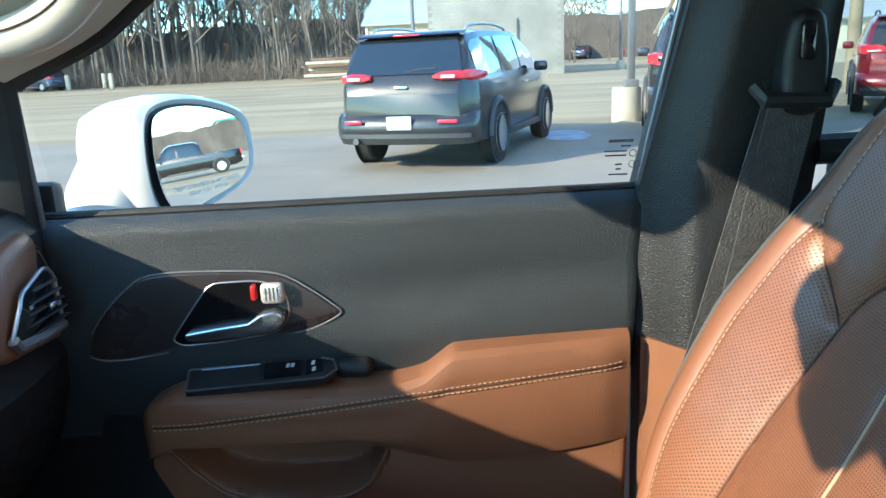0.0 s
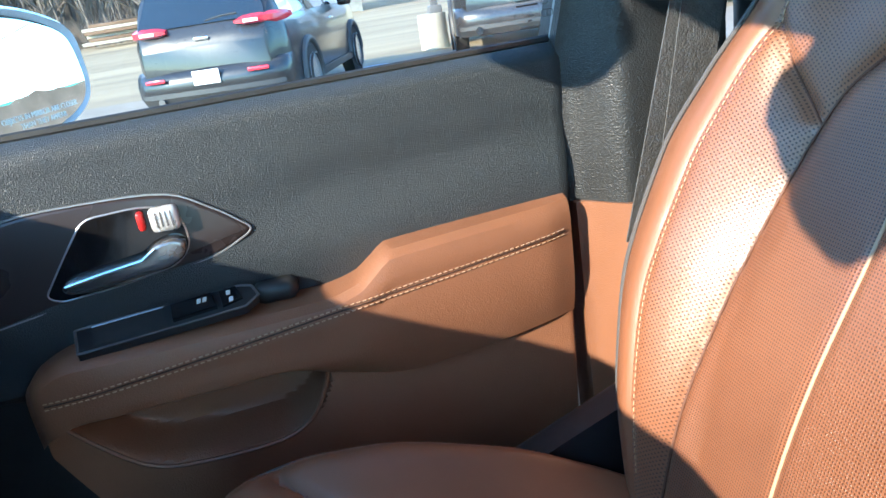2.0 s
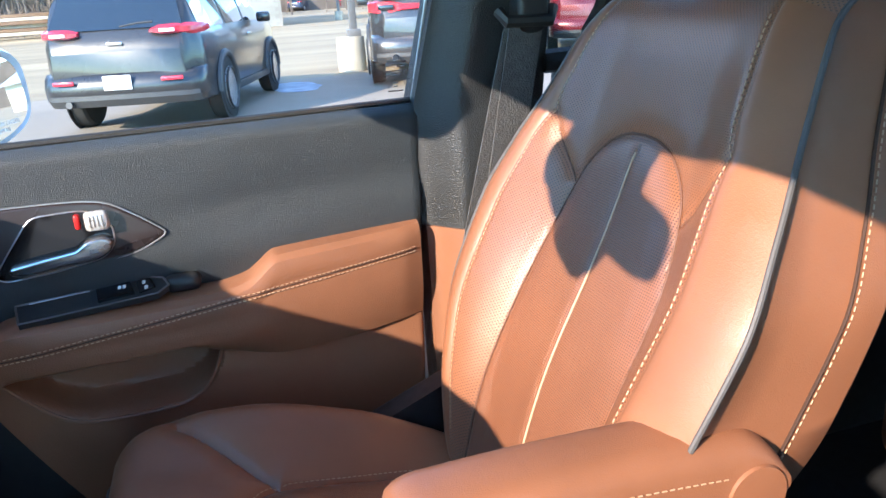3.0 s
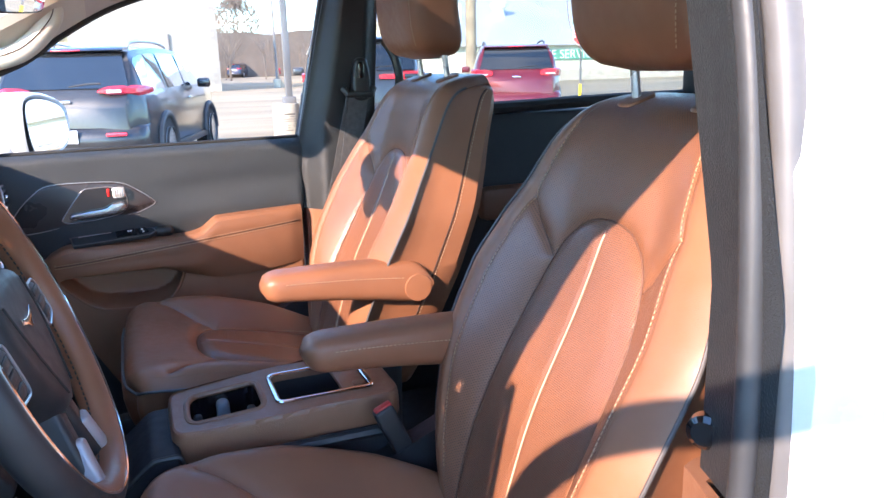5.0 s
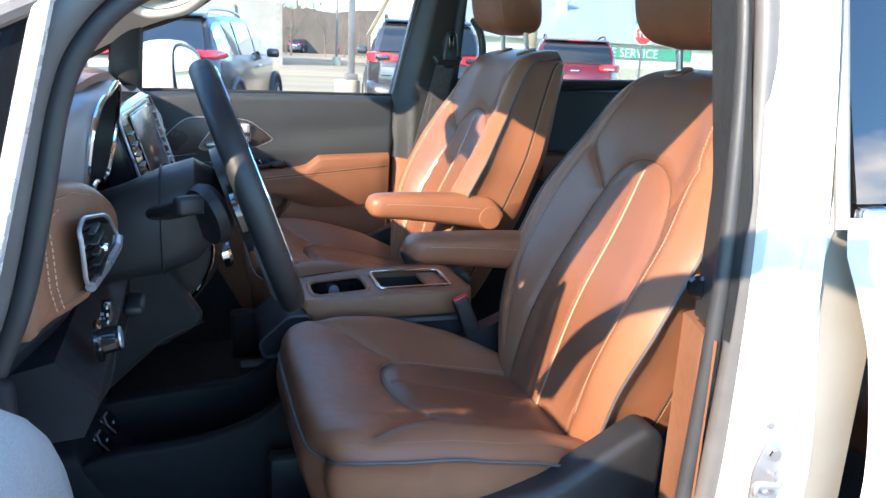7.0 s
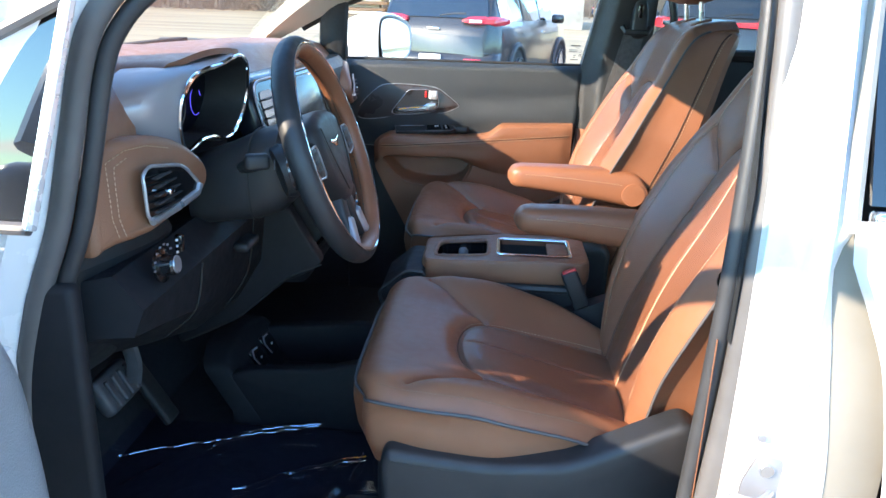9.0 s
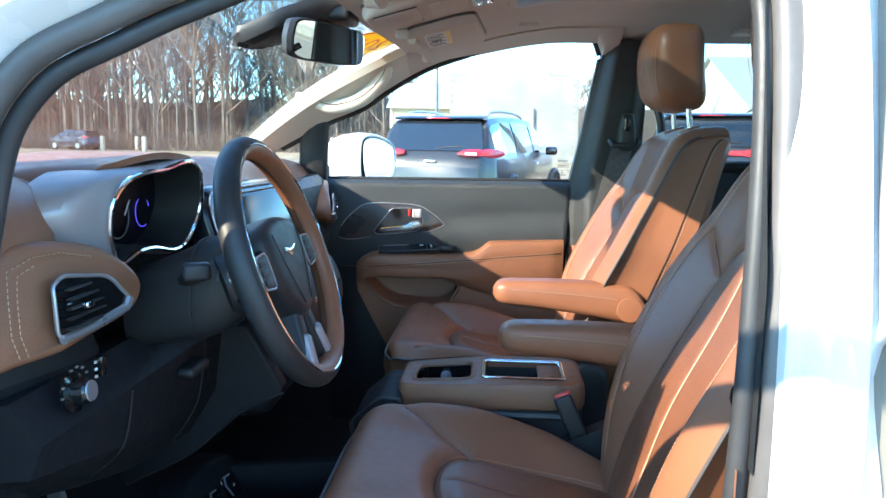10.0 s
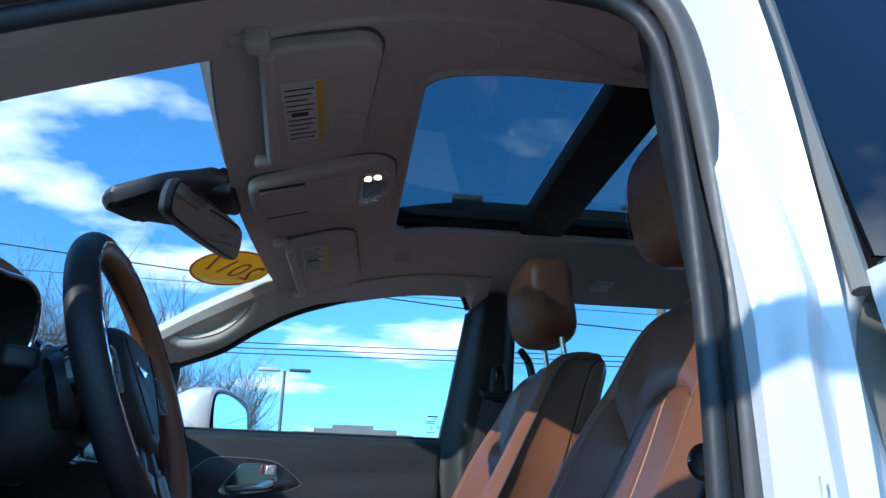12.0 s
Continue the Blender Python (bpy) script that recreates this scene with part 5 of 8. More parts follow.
ring0 = [Vector((face_x(a, b), a, b)) for a, b in face2]


def hood_ring(dx, grow, left):
    out = []
    for a, b in face2:
        t = step(-0.24, -0.42, a)
        tz = step(-0.35, -0.43, a)
        zb = b + (b - fc[1]) * (grow - 1.0) * step(fc[1] + 0.03, fc[1] - 0.03, b)
        out.append(Vector((face_x(a, b) + dx, a - left * t, zb + 0.006 * step(0.0, 0.02, -dx) * step(1.22, 1.25, b) + (1.215 - zb) * 0.45 * tz * step(0.02, 0.09, left))))
    return out


hood = dp("instrument_hood", loft([ring0, hood_ring(-0.004, 1.06, 0.0), hood_ring(-0.008, 1.10, 0.020), hood_ring(-0.018, 1.12, 0.044), hood_ring(-0.032, 1.12, 0.066), hood_ring(-0.055, 1.08, 0.078), hood_ring(-0.10, 1.0, 0.066)], caps=False), M["hood_silver"], "satin silver instrument hood")
dp("hood_edge", tube(ring0, 0.0038, 8, closed=True), M["chrome"], "chrome edge", hood)
inner = [[Vector((face_x(a, b) - d, fc[0] + (a - fc[0]) * g, fc[1] + (b - fc[1]) * g)) for a, b in face2] for d, g in ((0.0, 0.985), (0.03, 0.95), (0.075, 0.90))]
dp("hood_inside", loft(inner, caps=False), M["rubber"], "black inside", hood)
pane = dp("instrument_pane", slab([(fc[0] + (a - fc[0]) * 0.90, fc[1] + (b - fc[1]) * 0.90) for a, b in face2], lambda a, b, h: Vector((face_x(a, b) - 0.075 + h, a, b)), 0.002), M["instrument"], "dark instrument display", hood)
M["blue_glow"] = glow("blue_gauge_light", (0.06, 0.06, 0.7), 0.3)
M["white_glow"] = glow("white_gauge_light", (0.7, 0.8, 1.0), 0.5)


def gauge_ring(yc, zc, r, a0, a1, mat, w=0.0011):
    pts = [Vector((face_x(yc, zc) - 0.070, yc + r * math.cos(a), zc + r * math.sin(a))) for a in [a0 + (a1 - a0) * i / 30 for i in range(31)]]
    dp("gauge_ring", tube(pts, w, 5), mat, "", hood)


gauge_ring(-0.365, 1.200, 0.036, 0.2, 3.6, M["blue_glow"], 0.0007)
gauge_ring(-0.370, 1.190, 0.012, 2.0, 5.6, M["blue_glow"], 0.0007)
gauge_ring(-0.272, 1.200, 0.034, 0.0, 6.2832, M["seal"], 0.0016)
gauge_ring(-0.195, 1.200, 0.024, 0.3, 5.2, M["blue_glow"], 0.0007)
for k in range(9):
    a = 0.8 + 0.5 * k
    dp("gauge_tick", box((face_x(-0.318, 1.2) - 0.069, -0.318 + 0.023 * math.cos(a), 1.195 + 0.023 * math.sin(a)), (0.001, 0.003, 0.003), 0.0), M["white_glow"], "", hood)
dp("gauge_needle", tube([(face_x(-0.255, 1.2) - 0.068, -0.255, 1.20), (face_x(-0.255, 1.2) - 0.068, -0.238, 1.222)], 0.0012, 5), M["white_label"], "", hood)

# column with stalks
def col_ring(x, yc, zc, w, h, p=0.7):
    return [Vector((x, yc + w * math.copysign(abs(math.cos(a)) ** p, math.cos(a)), zc + h * math.copysign(abs(math.sin(a)) ** p, math.sin(a)))) for a in [2 * math.pi * j / 28 for j in range(28)]]


column = dp("column_cover", loft([col_ring(-0.335, -0.285, 1.118, 0.050, 0.052), col_ring(-0.36, -0.285, 1.112, 0.066, 0.072), col_ring(-0.40, -0.285, 1.098, 0.070, 0.074), col_ring(-0.45, -0.28, 1.082, 0.068, 0.066), col_ring(-0.51, -0.275, 1.066, 0.066, 0.060)]), M["black_soft"], "black column cover")
dp("column_seam", tube([p + Vector((0.001, 0, 0)) for p in col_ring(-0.405, -0.285, 1.097, 0.0712, 0.0752)], 0.0016, 5, closed=True), M["rubber"], "", column)
for s, y in ((-1, -0.375), (1, -0.20)):
    stalk = dp("stalk", tube(curve([(-0.415, -0.285 + s * 0.055, 1.118), (-0.392, -0.285 + s * 0.095, 1.130), (-0.372, -0.285 + s * 0.125, 1.142)], 6), [0.012, 0.0125, 0.013, 0.0135, 0.014, 0.0145, 0.015, 0.0155, 0.016, 0.0165, 0.017, 0.017, 0.0165], 12, flat=0.75), M["black_soft"], "black column stalk", column)
    dp("stalk_end", box((-0.368, -0.285 + s * 0.133, 1.145), (0.036, 0.022, 0.024), 0.006, 3, Matrix.Rotation(s * radians(-28), 3, "Z")), M["black_soft"], "grey stalk end", column)

# centre stack: screen between two upright vents
stack = dp("screen_bezel", slab(rect(-0.122, 1.068, 0.392, 1.250, 0.05, 6), lambda a, b, h: Vector((-0.475 + h - 0.30 * (b - 1.15) + 0.055 * (a - 0.14), a, b - 0.017)), 0.045, 0.014, 4), M["screen"], "black centre stack")


def on_stack(off):
    return lambda a, b, h: Vector((-0.430 + off + h - 0.30 * (b - 1.15) + 0.055 * (a - 0.14), a, b - 0.017))


ps = on_stack(0.0)
dp("stack_rim", tube([ps(a, b, 0.001) for a, b in rect(-0.115, 1.075, 0.385, 1.243, 0.045, 6)], 0.0024, 8, closed=True), M["silver"], "satin stack rim", stack)
dp("touch_screen", slab(rect(0.000, 1.086, 0.275, 1.231, 0.006, 3), on_stack(0.001), 0.003, 0.001), M["screen"], "dark touch screen", stack)
dp("screen_rim", tube([ps(a, b, 0.004) for a, b in rect(-0.004, 1.083, 0.279, 1.234, 0.008, 3)], 0.0012, 6, closed=True), M["silver"], "", stack)
for ya in (-0.058, 0.332):
    v = dp("stack_vent", slab(rect(ya - 0.034, 1.094, ya + 0.034, 1.224, 0.014, 4), on_stack(0.0005), 0.0015), M["gloss_black"], "black upright vent", stack)
    for k in range(7):
        dp("vent_slat", box(ps(ya, 1.107 + 0.0170 * k, 0.004), (0.007, 0.060, 0.003), 0.001, 1), M["black_soft"], "", stack)
dp("screen_glyph", box(ps(0.235, 1.23, 0.0045), (0.0006, 0.016, 0.003), 0.0), M["white_glow"], "", stack)

# lower pod with climate controls, ribbed sides, shift dial
pod_sections = []
for t in [i / 10 for i in range(11)]:
    z = 1.06 - 0.20 * t
    xf = -0.375 + 0.075 * math.sin(math.pi * (0.15 + 0.75 * t)) - 0.03 * t
    w = 0.175 - 0.02 * t
    pod_sections.append([Vector((xf - 0.25, MID - w, z)), Vector((xf - 0.02, MID - w, z)), Vector((xf, MID - w + 0.03, z)), Vector((xf + 0.006, MID, z)), Vector((xf, MID + w - 0.03, z)), Vector((xf - 0.02, MID + w, z)), Vector((xf - 0.25, MID + w, z))])
pod = dp("climate_pod", loft(pod_sections), M["black_soft"], "black climate control pod with chrome edges")
for s in (-1, 1):
    dp("pod_edge", tube([r[5 if s > 0 else 1] + Vector((0.002, s * 0.002, 0)) for r in pod_sections], 0.004, 8), M["chrome"], "chrome edge", pod)
for k, (yy, tt) in enumerate(((MID - 0.09, 0.25), (MID - 0.03, 0.25), (MID + 0.03, 0.25), (MID + 0.09, 0.25))):
    dp("climate_button", box((-0.318, yy, 1.008), (0.006, 0.042, 0.018), 0.002), M["gloss_black"], "", pod)
dp("shift_dial", lathe([(0.0, 0.0), (0.030, 0.0), (0.030, 0.012), (0.026, 0.018), (0.0, 0.018)], (-0.312, MID - 0.06, 0.945), (1, 0, 0.25), 28), M["chrome"], "chrome shift dial", pod)
rib_panel = dp("ribbed_panel", box((-0.40, 0.385, 0.88), (0.05, 0.13, 0.24), 0.012), M["black_soft"], "black ribbed lower panel")
for k in range(12):
    dp("rib", box((-0.372, 0.385, 0.775 + 0.018 * k), (0.008, 0.12, 0.006), 0.002, 1), M["black_soft"], "", rib_panel)
dp("stack_foot", box((-0.51, MID, 0.845), (0.22, 0.27, 0.13), 0.03, 3), M["foot_black"], "black lower edge of the dash above an open passage")
# low tray between the footwells, with two outlet flaps
tray = dp("floor_tray", box((-0.37, 0.10, 0.468), (0.40, 0.19, 0.075), 0.008, 2), M["foot_black"], "black floor tray between the footwells")
NEAR_LIP = [(-0.585, 0.43)] + [(p.x, p.z) for p in curve([(-0.585, 0, 0.560), (-0.53, 0, 0.576), (-0.37, 0, 0.588), (-0.25, 0, 0.626), (-0.18, 0, 0.690), (-0.15, 0, 0.74)], 6)] + [(-0.12, 0.74), (-0.12, 0.43)]
FAR_LIP = [(-0.585, 0.43)] + [(p.x, p.z) for p in curve([(-0.585, 0, 0.588), (-0.50, 0, 0.598), (-0.36, 0, 0.610), (-0.26, 0, 0.622), (-0.18, 0, 0.69)], 6)] + [(-0.12, 0.70), (-0.12, 0.43)]
dp("tray_wall", slab(NEAR_LIP, lambda a, b, h: Vector((a, 0.022 - h, b)), 0.026, 0.009, 3), M["foot_black"], "", tray)
dp("tray_wall", slab(FAR_LIP, lambda a, b, h: Vector((a, 0.222 - h, b)), 0.026, 0.009, 3), M["foot_black"], "", tray)
dp("tray_front", slab(rounded([(-0.005, 0.43), (0.225, 0.43), (0.225, 0.612), (0.14, 0.622), (0.05, 0.608), (-0.005, 0.575)], 0.02, 4), lambda a, b, h: Vector((-0.607 + h + 0.2 * (a - 0.135) - 0.6 * (b - 0.556), a, b)), 0.06, 0.010, 3), M["foot_black"], "", tray)
dp("cup_ring", tube([Vector((-0.375 + 0.040 * math.cos(radians(18 * k)), 0.105 + 0.040 * math.sin(radians(18 * k)), 0.507)) for k in range(20)], 0.004, 6, closed=True), M["black_soft"], "", tray)


def outlet_face(a, b, h):
    return Vector((-0.548 + h + 0.2 * (a - 0.135) - 0.6 * (b - 0.556), a, b))


for y, z in ((0.104, 0.554), (0.165, 0.562)):
    dp("outlet_flap", slab(rect(y - 0.024, z - 0.022, y + 0.024, z + 0.022, 0.008, 3), outlet_face, 0.005, 0.002), M["gloss_black"], "", tray)
    dp("outlet_mark", tube([outlet_face(y + a, z + b, 0.006) for a, b in ((-0.014, -0.018), (-0.019, 0.006), (-0.010, 0.020), (0.010, 0.020))], 0.0021, 6), M["silver"], "satin mark", tray)
    dp("outlet_mark", box(outlet_face(y + 0.006, z - 0.002, 0.006), (0.002, 0.006, 0.006), 0.0), M["white_label"], "", tray)
# open pocket under the front of the console
POCKET = rounded([(-0.240, 0.744), (-0.248, 0.776), (-0.190, 0.826), (-0.150, 0.826), (-0.150, 0.750)], 0.010, 4)
pocket = dp("console_pocket", slab(POCKET, lambda a, b, h: Vector((a, 0.20 - h, b)), 0.18, 0.004, 2), M["foot_black"], "black pocket under the console", tray)
dp("pocket_rim", tube([Vector((a, 0.018, b)) for a, b in POCKET], 0.0045, 8, closed=True), M["black_soft"], "black rim", tray)

# pedals
M["pedal"] = surface("worn_grey_rubber", (0.060, 0.062, 0.070), 0.55, vary=0.25, scale=30, grain=0.2, grain_scale=500)
brake = dp("brake_pedal", box((-0.70, -0.29, 0.675), (0.03, 0.115, 0.075), 0.012, 3, Matrix.Rotation(radians(-30), 3, "Y")), M["pedal"], "worn grey rubber brake pedal")
for k in range(4):
    dp("pedal_rib", box((-0.683, -0.325 + 0.024 * k, 0.681), (0.008, 0.010, 0.055), 0.002, 1, Matrix.Rotation(radians(-30), 3, "Y")), M["pedal"], "", brake)
dp("pedal_arm", tube(curve([(-0.675, -0.265, 0.675), (-0.672, -0.262, 0.72), (-0.695, -0.258, 0.775), (-0.77, -0.25, 0.87)], 6), 0.016, 8, flat=0.6), M["pedal"], "", brake)
dp("accelerator_pedal", box((-0.72, -0.105, 0.565), (0.02, 0.05, 0.16), 0.008, 3, Matrix.Rotation(radians(-32), 3, "Y")), M["rubber"], "black rubber accelerator pedal")
dp("foot_rest", box((-0.78, -0.50, 0.56), (0.03, 0.09, 0.22), 0.01, 3, Matrix.Rotation(radians(-40), 3, "Y")), M["rubber"], "black foot rest")

# ---- steering wheel ----
WC = Vector((-0.285, -0.285, 1.140))
wheel = thing("steering_wheel", "black and tan leather steering wheel with a winged badge", "steering wheel", WC)
wm = Matrix.Translation(WC) @ Matrix.Rotation(radians(-19.6), 4, "Y")
wpm = under(wheel)


def wp(name, bm, mat, label="", parent=None):
    bmesh.ops.transform(bm, matrix=wm, verts=bm.verts)
    return wpm(name, bm, mat, label, parent)


def torus_part(R, r, a0, a1, n=14, seg=96, squash=1.0):
    """Part of a ring's skin, between two angles round its section (0 outwards, 90 degrees towards the driver)."""
    def f(u, v):
        th = 2 * math.pi * u
        ph = a0 + (a1 - a0) * v
        rad = R + r * math.cos(ph)
        return Vector((r * squash * math.sin(ph), rad * math.sin(th), rad * math.cos(th)))
    bm = grid(f, seg, n)
    bmesh.ops.remove_doubles(bm, verts=bm.verts, dist=1e-5)
    bmesh.ops.recalc_face_normals(bm, faces=bm.faces)
    return bm


R0, r0 = 0.1755, 0.0165
wp("rim", torus_part(R0, r0, radians(-125), radians(92), squash=1.1), M["black_soft"], "black leather rim")
wp("rim_inner", torus_part(R0, r0 * 1.0, radians(92), radians(235), squash=1.1), M["leather"], "tan leather inner rim")
wp("rim_inlay", tube([Vector((r0 * 1.1, R0 * math.sin(2 * math.pi * i / 96), R0 * math.cos(2 * math.pi * i / 96))) for i in range(96)], 0.0017, 6, closed=True), M["chrome"], "thin chrome inlay")
st = [Vector((-0.004, (R0 - r0 - 0.0006) * math.sin(2 * math.pi * i / 160), (R0 - r0 - 0.0006) * math.cos(2 * math.pi * i / 160))) for i in range(161)]
wp("rim_stitching", stitches(st, 0.004, 0.003, 0.0009), M["ink"])
HUB = [(-0.062, 0.052), (0.0, 0.062), (0.062, 0.052), (0.078, 0.020), (0.070, -0.02), (0.045, -0.055), (0.018, -0.075), (-0.018, -0.075), (-0.045, -0.055), (-0.070, -0.02), (-0.078, 0.020)]
hub2 = [(p.x, p.y) for p in curve([(a * 1.14, b * 1.12, 0) for a, b in HUB], 4, closed=True)]
hub = wp("hub", slab(hub2, lambda a, b, h: Vector((-0.032 + h, a, b)), 0.044, 0.020, 6), M["black_soft"], "black hub pad")
for s in (-1, 1):
    pod_ = wp("switch_pod", lathe([(0.0, 0.0), (0.040, 0.0), (0.044, 0.008), (0.040, 0.022), (0.0, 0.024)], (-0.050, s * 0.070, 0.0), (-1, s * 0.5, 0), 24), M["black_soft"], "black switch pod behind the spoke", hub)
    wp("pod_line", tube([Vector((-0.062 - 0.004 * math.cos(a), s * (0.080 + 0.024 * math.cos(a)), 0.026 * math.sin(a))) for a in [0.4 + 2.2 * k / 10 for k in range(11)]], 0.0012, 5), M["silver"], "", hub)
badge = wp("winged_badge", slab([(-0.030, 0.004), (-0.012, -0.001), (-0.006, -0.006), (0.006, -0.006), (0.012, -0.001), (0.030, 0.004), (0.026, 0.009), (0.008, 0.005), (-0.008, 0.005), (-0.026, 0.009)], lambda a, b, h: Vector((0.0115 + h, a, b + 0.012)), 0.003, 0.001), M["chrome"], "chrome winged badge", hub)
for s in (-1, 1):
    wp("side_spoke", slab(rounded([(s * 0.06, 0.035), (s * 0.165, 0.022), (s * 0.168, -0.022), (s * 0.06, -0.03)], 0.012, 3), lambda a, b, h: Vector((-0.026 + h, a, b)), 0.028, 0.008, 3), M["gloss_black"], "gloss black spoke", hub)
    wp("button_pad", slab(rounded([(s * 0.094, 0.024), (s * 0.136, 0.022), (s * 0.140, -0.018), (s * 0.094, -0.024)], 0.012, 4), lambda a, b, h: Vector((0.001 + h, a, b)), 0.005, 0.002), M["black_soft"], "", hub)
    wp("button_ring", tube([Vector((0.006, a, b)) for a, b in rounded([(s * 0.092, 0.026), (s * 0.138, 0.024), (s * 0.142, -0.020), (s * 0.092, -0.026)], 0.012, 4)], 0.0016, 6, closed=True), M["silver"], "", hub)
    for k in range(3):
        wp("button", box((0.0065, s * 0.117, 0.013 - 0.013 * k), (0.003, 0.030, 0.008), 0.002, 2), M["black_soft"], "", hub)
    wp("hub_crease", tube(curve([(0.0135, s * 0.060, 0.045), (0.0145, s * 0.050, 0.0), (0.0135, s * 0.018, -0.066)], 6), 0.0012, 5), M["rubber"], "", hub)
    wp("lower_spoke", slab(rounded([(s * 0.020, -0.112), (s * 0.040, -0.106), (s * 0.058, -0.162), (s * 0.036, -0.168)], 0.006, 3), lambda a, b, h: Vector((-0.016 + h, a, b)), 0.022, 0.006, 3), M["hood_silver"], "satin silver lower spoke", hub)
    wp("lower_spoke_core", slab(rounded([(s * 0.004, -0.066), (s * 0.034, -0.062), (s * 0.046, -0.110), (s * 0.054, -0.160), (s * 0.030, -0.166), (s * 0.014, -0.110)], 0.006, 3), lambda a, b, h: Vector((-0.024 + h, a, b)), 0.024, 0.007, 3), M["black_soft"], "", hub)

# ---- centre console ----
cons = thing("centre_console", "tan topped floor console with cup holders and a chrome-rimmed bin", "console", (0.02, MID, 0.42))
cp = under(cons)
CTOP = [(-0.158, 0.075), (-0.150, 0.055), (-0.10, 0.045), (0.12, 0.032), (0.19, 0.035), (0.205, 0.06), (0.205, 0.215), (0.19, 0.24), (0.12, 0.243), (-0.10, 0.232), (-0.150, 0.222), (-0.158, 0.20)]
ctop2 = rounded(CTOP, 0.03, 4)
BINR = rect(0.008, 0.078, 0.168, 0.196, 0.014, 4)
CUPR = rounded([(-0.128, 0.085), (-0.02, 0.080), (-0.012, 0.10), (-0.012, 0.180), (-0.02, 0.195), (-0.12, 0.195), (-0.132, 0.17), (-0.134, 0.11)], 0.036, 5)


def top_z(x):
    return 0.842 + 0.012 * step(-0.15, 0.05, x)


def inside(poly, x, y):
    hit = False
    for (x0, y0), (x1, y1) in zip(poly, poly[1:] + poly[:1]):
        if (y0 > y) != (y1 > y) and x < (x1 - x0) * (y - y0) / (y1 - y0) + x0:
            hit = not hit
    return hit


sheet = grid(lambda u, v: Vector((-0.158 + 0.363 * u, 0.030 + 0.215 * v, top_z(-0.158 + 0.363 * u))), 146, 86, keep=lambda u, v: inside(ctop2, -0.158 + 0.363 * u, 0.030 + 0.215 * v) and not inside(BINR, -0.158 + 0.363 * u, 0.030 + 0.215 * v) and not inside(CUPR, -0.158 + 0.363 * u, 0.030 + 0.215 * v))
cp("console_top", thicken(sheet, (0, 0, -0.012)), M["trim_brown"], "tan console top")
mid2 = (0.02, 0.138)
apron = []
for dz, g in ((0.003, 0.985), (0.001, 1.0), (-0.006, 1.012), (-0.022, 1.02), (-0.040, 1.018), (-0.048, 1.0)):
    apron.append([Vector((mid2[0] + (a - mid2[0]) * g, mid2[1] + (b - mid2[1]) * g, top_z(a) + dz)) for a, b in ctop2])
cp("console_apron", loft(apron, caps=False), M["trim_brown"], "tan console edge")
body = [[Vector((mid2[0] + (a - mid2[0]) * g, mid2[1] + (b - mid2[1]) * g, z if z < 0.79 else top_z(a) - 0.045)) for a, b in ctop2] for z, g in ((0.8, 1.0), (0.74, 1.01), (0.60, 1.0), (0.42, 0.99))]
cp("console_body", loft(body, caps=False), M["black_soft"], "black console body")
bin_ = cp("storage_bin", loft([[Vector((a, b, top_z(a) - 0.001)) for a, b in BINR], [Vector((0.088 + (a - 0.088) * 0.95, 0.137 + (b - 0.137) * 0.95, 0.74)) for a, b in BINR]], caps=True), M["black_soft"], "black storage bin")
bm0 = bmesh.new()
bm0.from_mesh(bin_.data)
bmesh.ops.delete(bm0, geom=[f for f in bm0.faces if len(f.verts) > 4 and f.calc_center_median().z > 0.8], context="FACES")
bm0.to_mesh(bin_.data)
bm0.free()
cp("bin_rim", tube([Vector((a, b, top_z(a) + 0.002)) for a, b in BINR], 0.0045, 8, closed=True, flat=0.6), M["chrome"], "chrome bin rim", bin_)
cp("bin_slide", box((0.142, 0.137, 0.846), (0.046, 0.112, 0.010), 0.003, 2), M["trim_brown"], "tan sliding cover", bin_)
cp("slide_button", slab(rect(0.140, 0.098, 0.160, 0.116, 0.006, 3), to_xy(0.851), 0.003, 0.001), M["trim_brown"], "", bin_)
cups = cp("cup_holder", loft([[Vector((a, b, top_z(a) - 0.001)) for a, b in CUPR], [Vector((-0.072 + (a + 0.072) * 0.96, 0.137 + (b - 0.137) * 0.96, 0.815)) for a, b in CUPR], [Vector((-0.072 + (a + 0.072) * 0.9, 0.137 + (b - 0.137) * 0.9, 0.765)) for a, b in CUPR]], caps=True), M["gloss_black"], "black double cup holder")
bm0 = bmesh.new()
bm0.from_mesh(cups.data)
bmesh.ops.delete(bm0, geom=[f for f in bm0.faces if len(f.verts) > 4 and f.calc_center_median().z > 0.8], context="FACES")
bm0.to_mesh(cups.data)
bm0.free()
cp("cup_rim", tube([Vector((a, b, top_z(a) - 0.002)) for a, b in CUPR], 0.0055, 8, closed=True), M["trim_brown"], "rounded tan lip", cups)
for s in (-1, 1):
    cp("cup_finger", box((-0.072, 0.137 + s * 0.046, 0.812), (0.022, 0.024, 0.040), 0.009, 3), M["skylit_grey"], "grey rubber finger", cups)
    for t in (-1, 1):
        cp("cup_finger", box((-0.072 + t * 0.044, 0.137 + s * 0.015, 0.805), (0.014, 0.018, 0.04), 0.005, 3), M["black_soft"], "", cups)
cp("seat_track_cover", tube(curve([(-0.13, 0.028, 0.795), (0.02, 0.022, 0.80), (0.19, 0.02, 0.80)], 8), 0.010, 8), M["black_soft"])

# ---- plastic film on the driver's floor ----
M["film"] = glass("clear_plastic_film", (0.72, 0.78, 0.95), rough=0.06, ior=1.5, gloss=0.09)


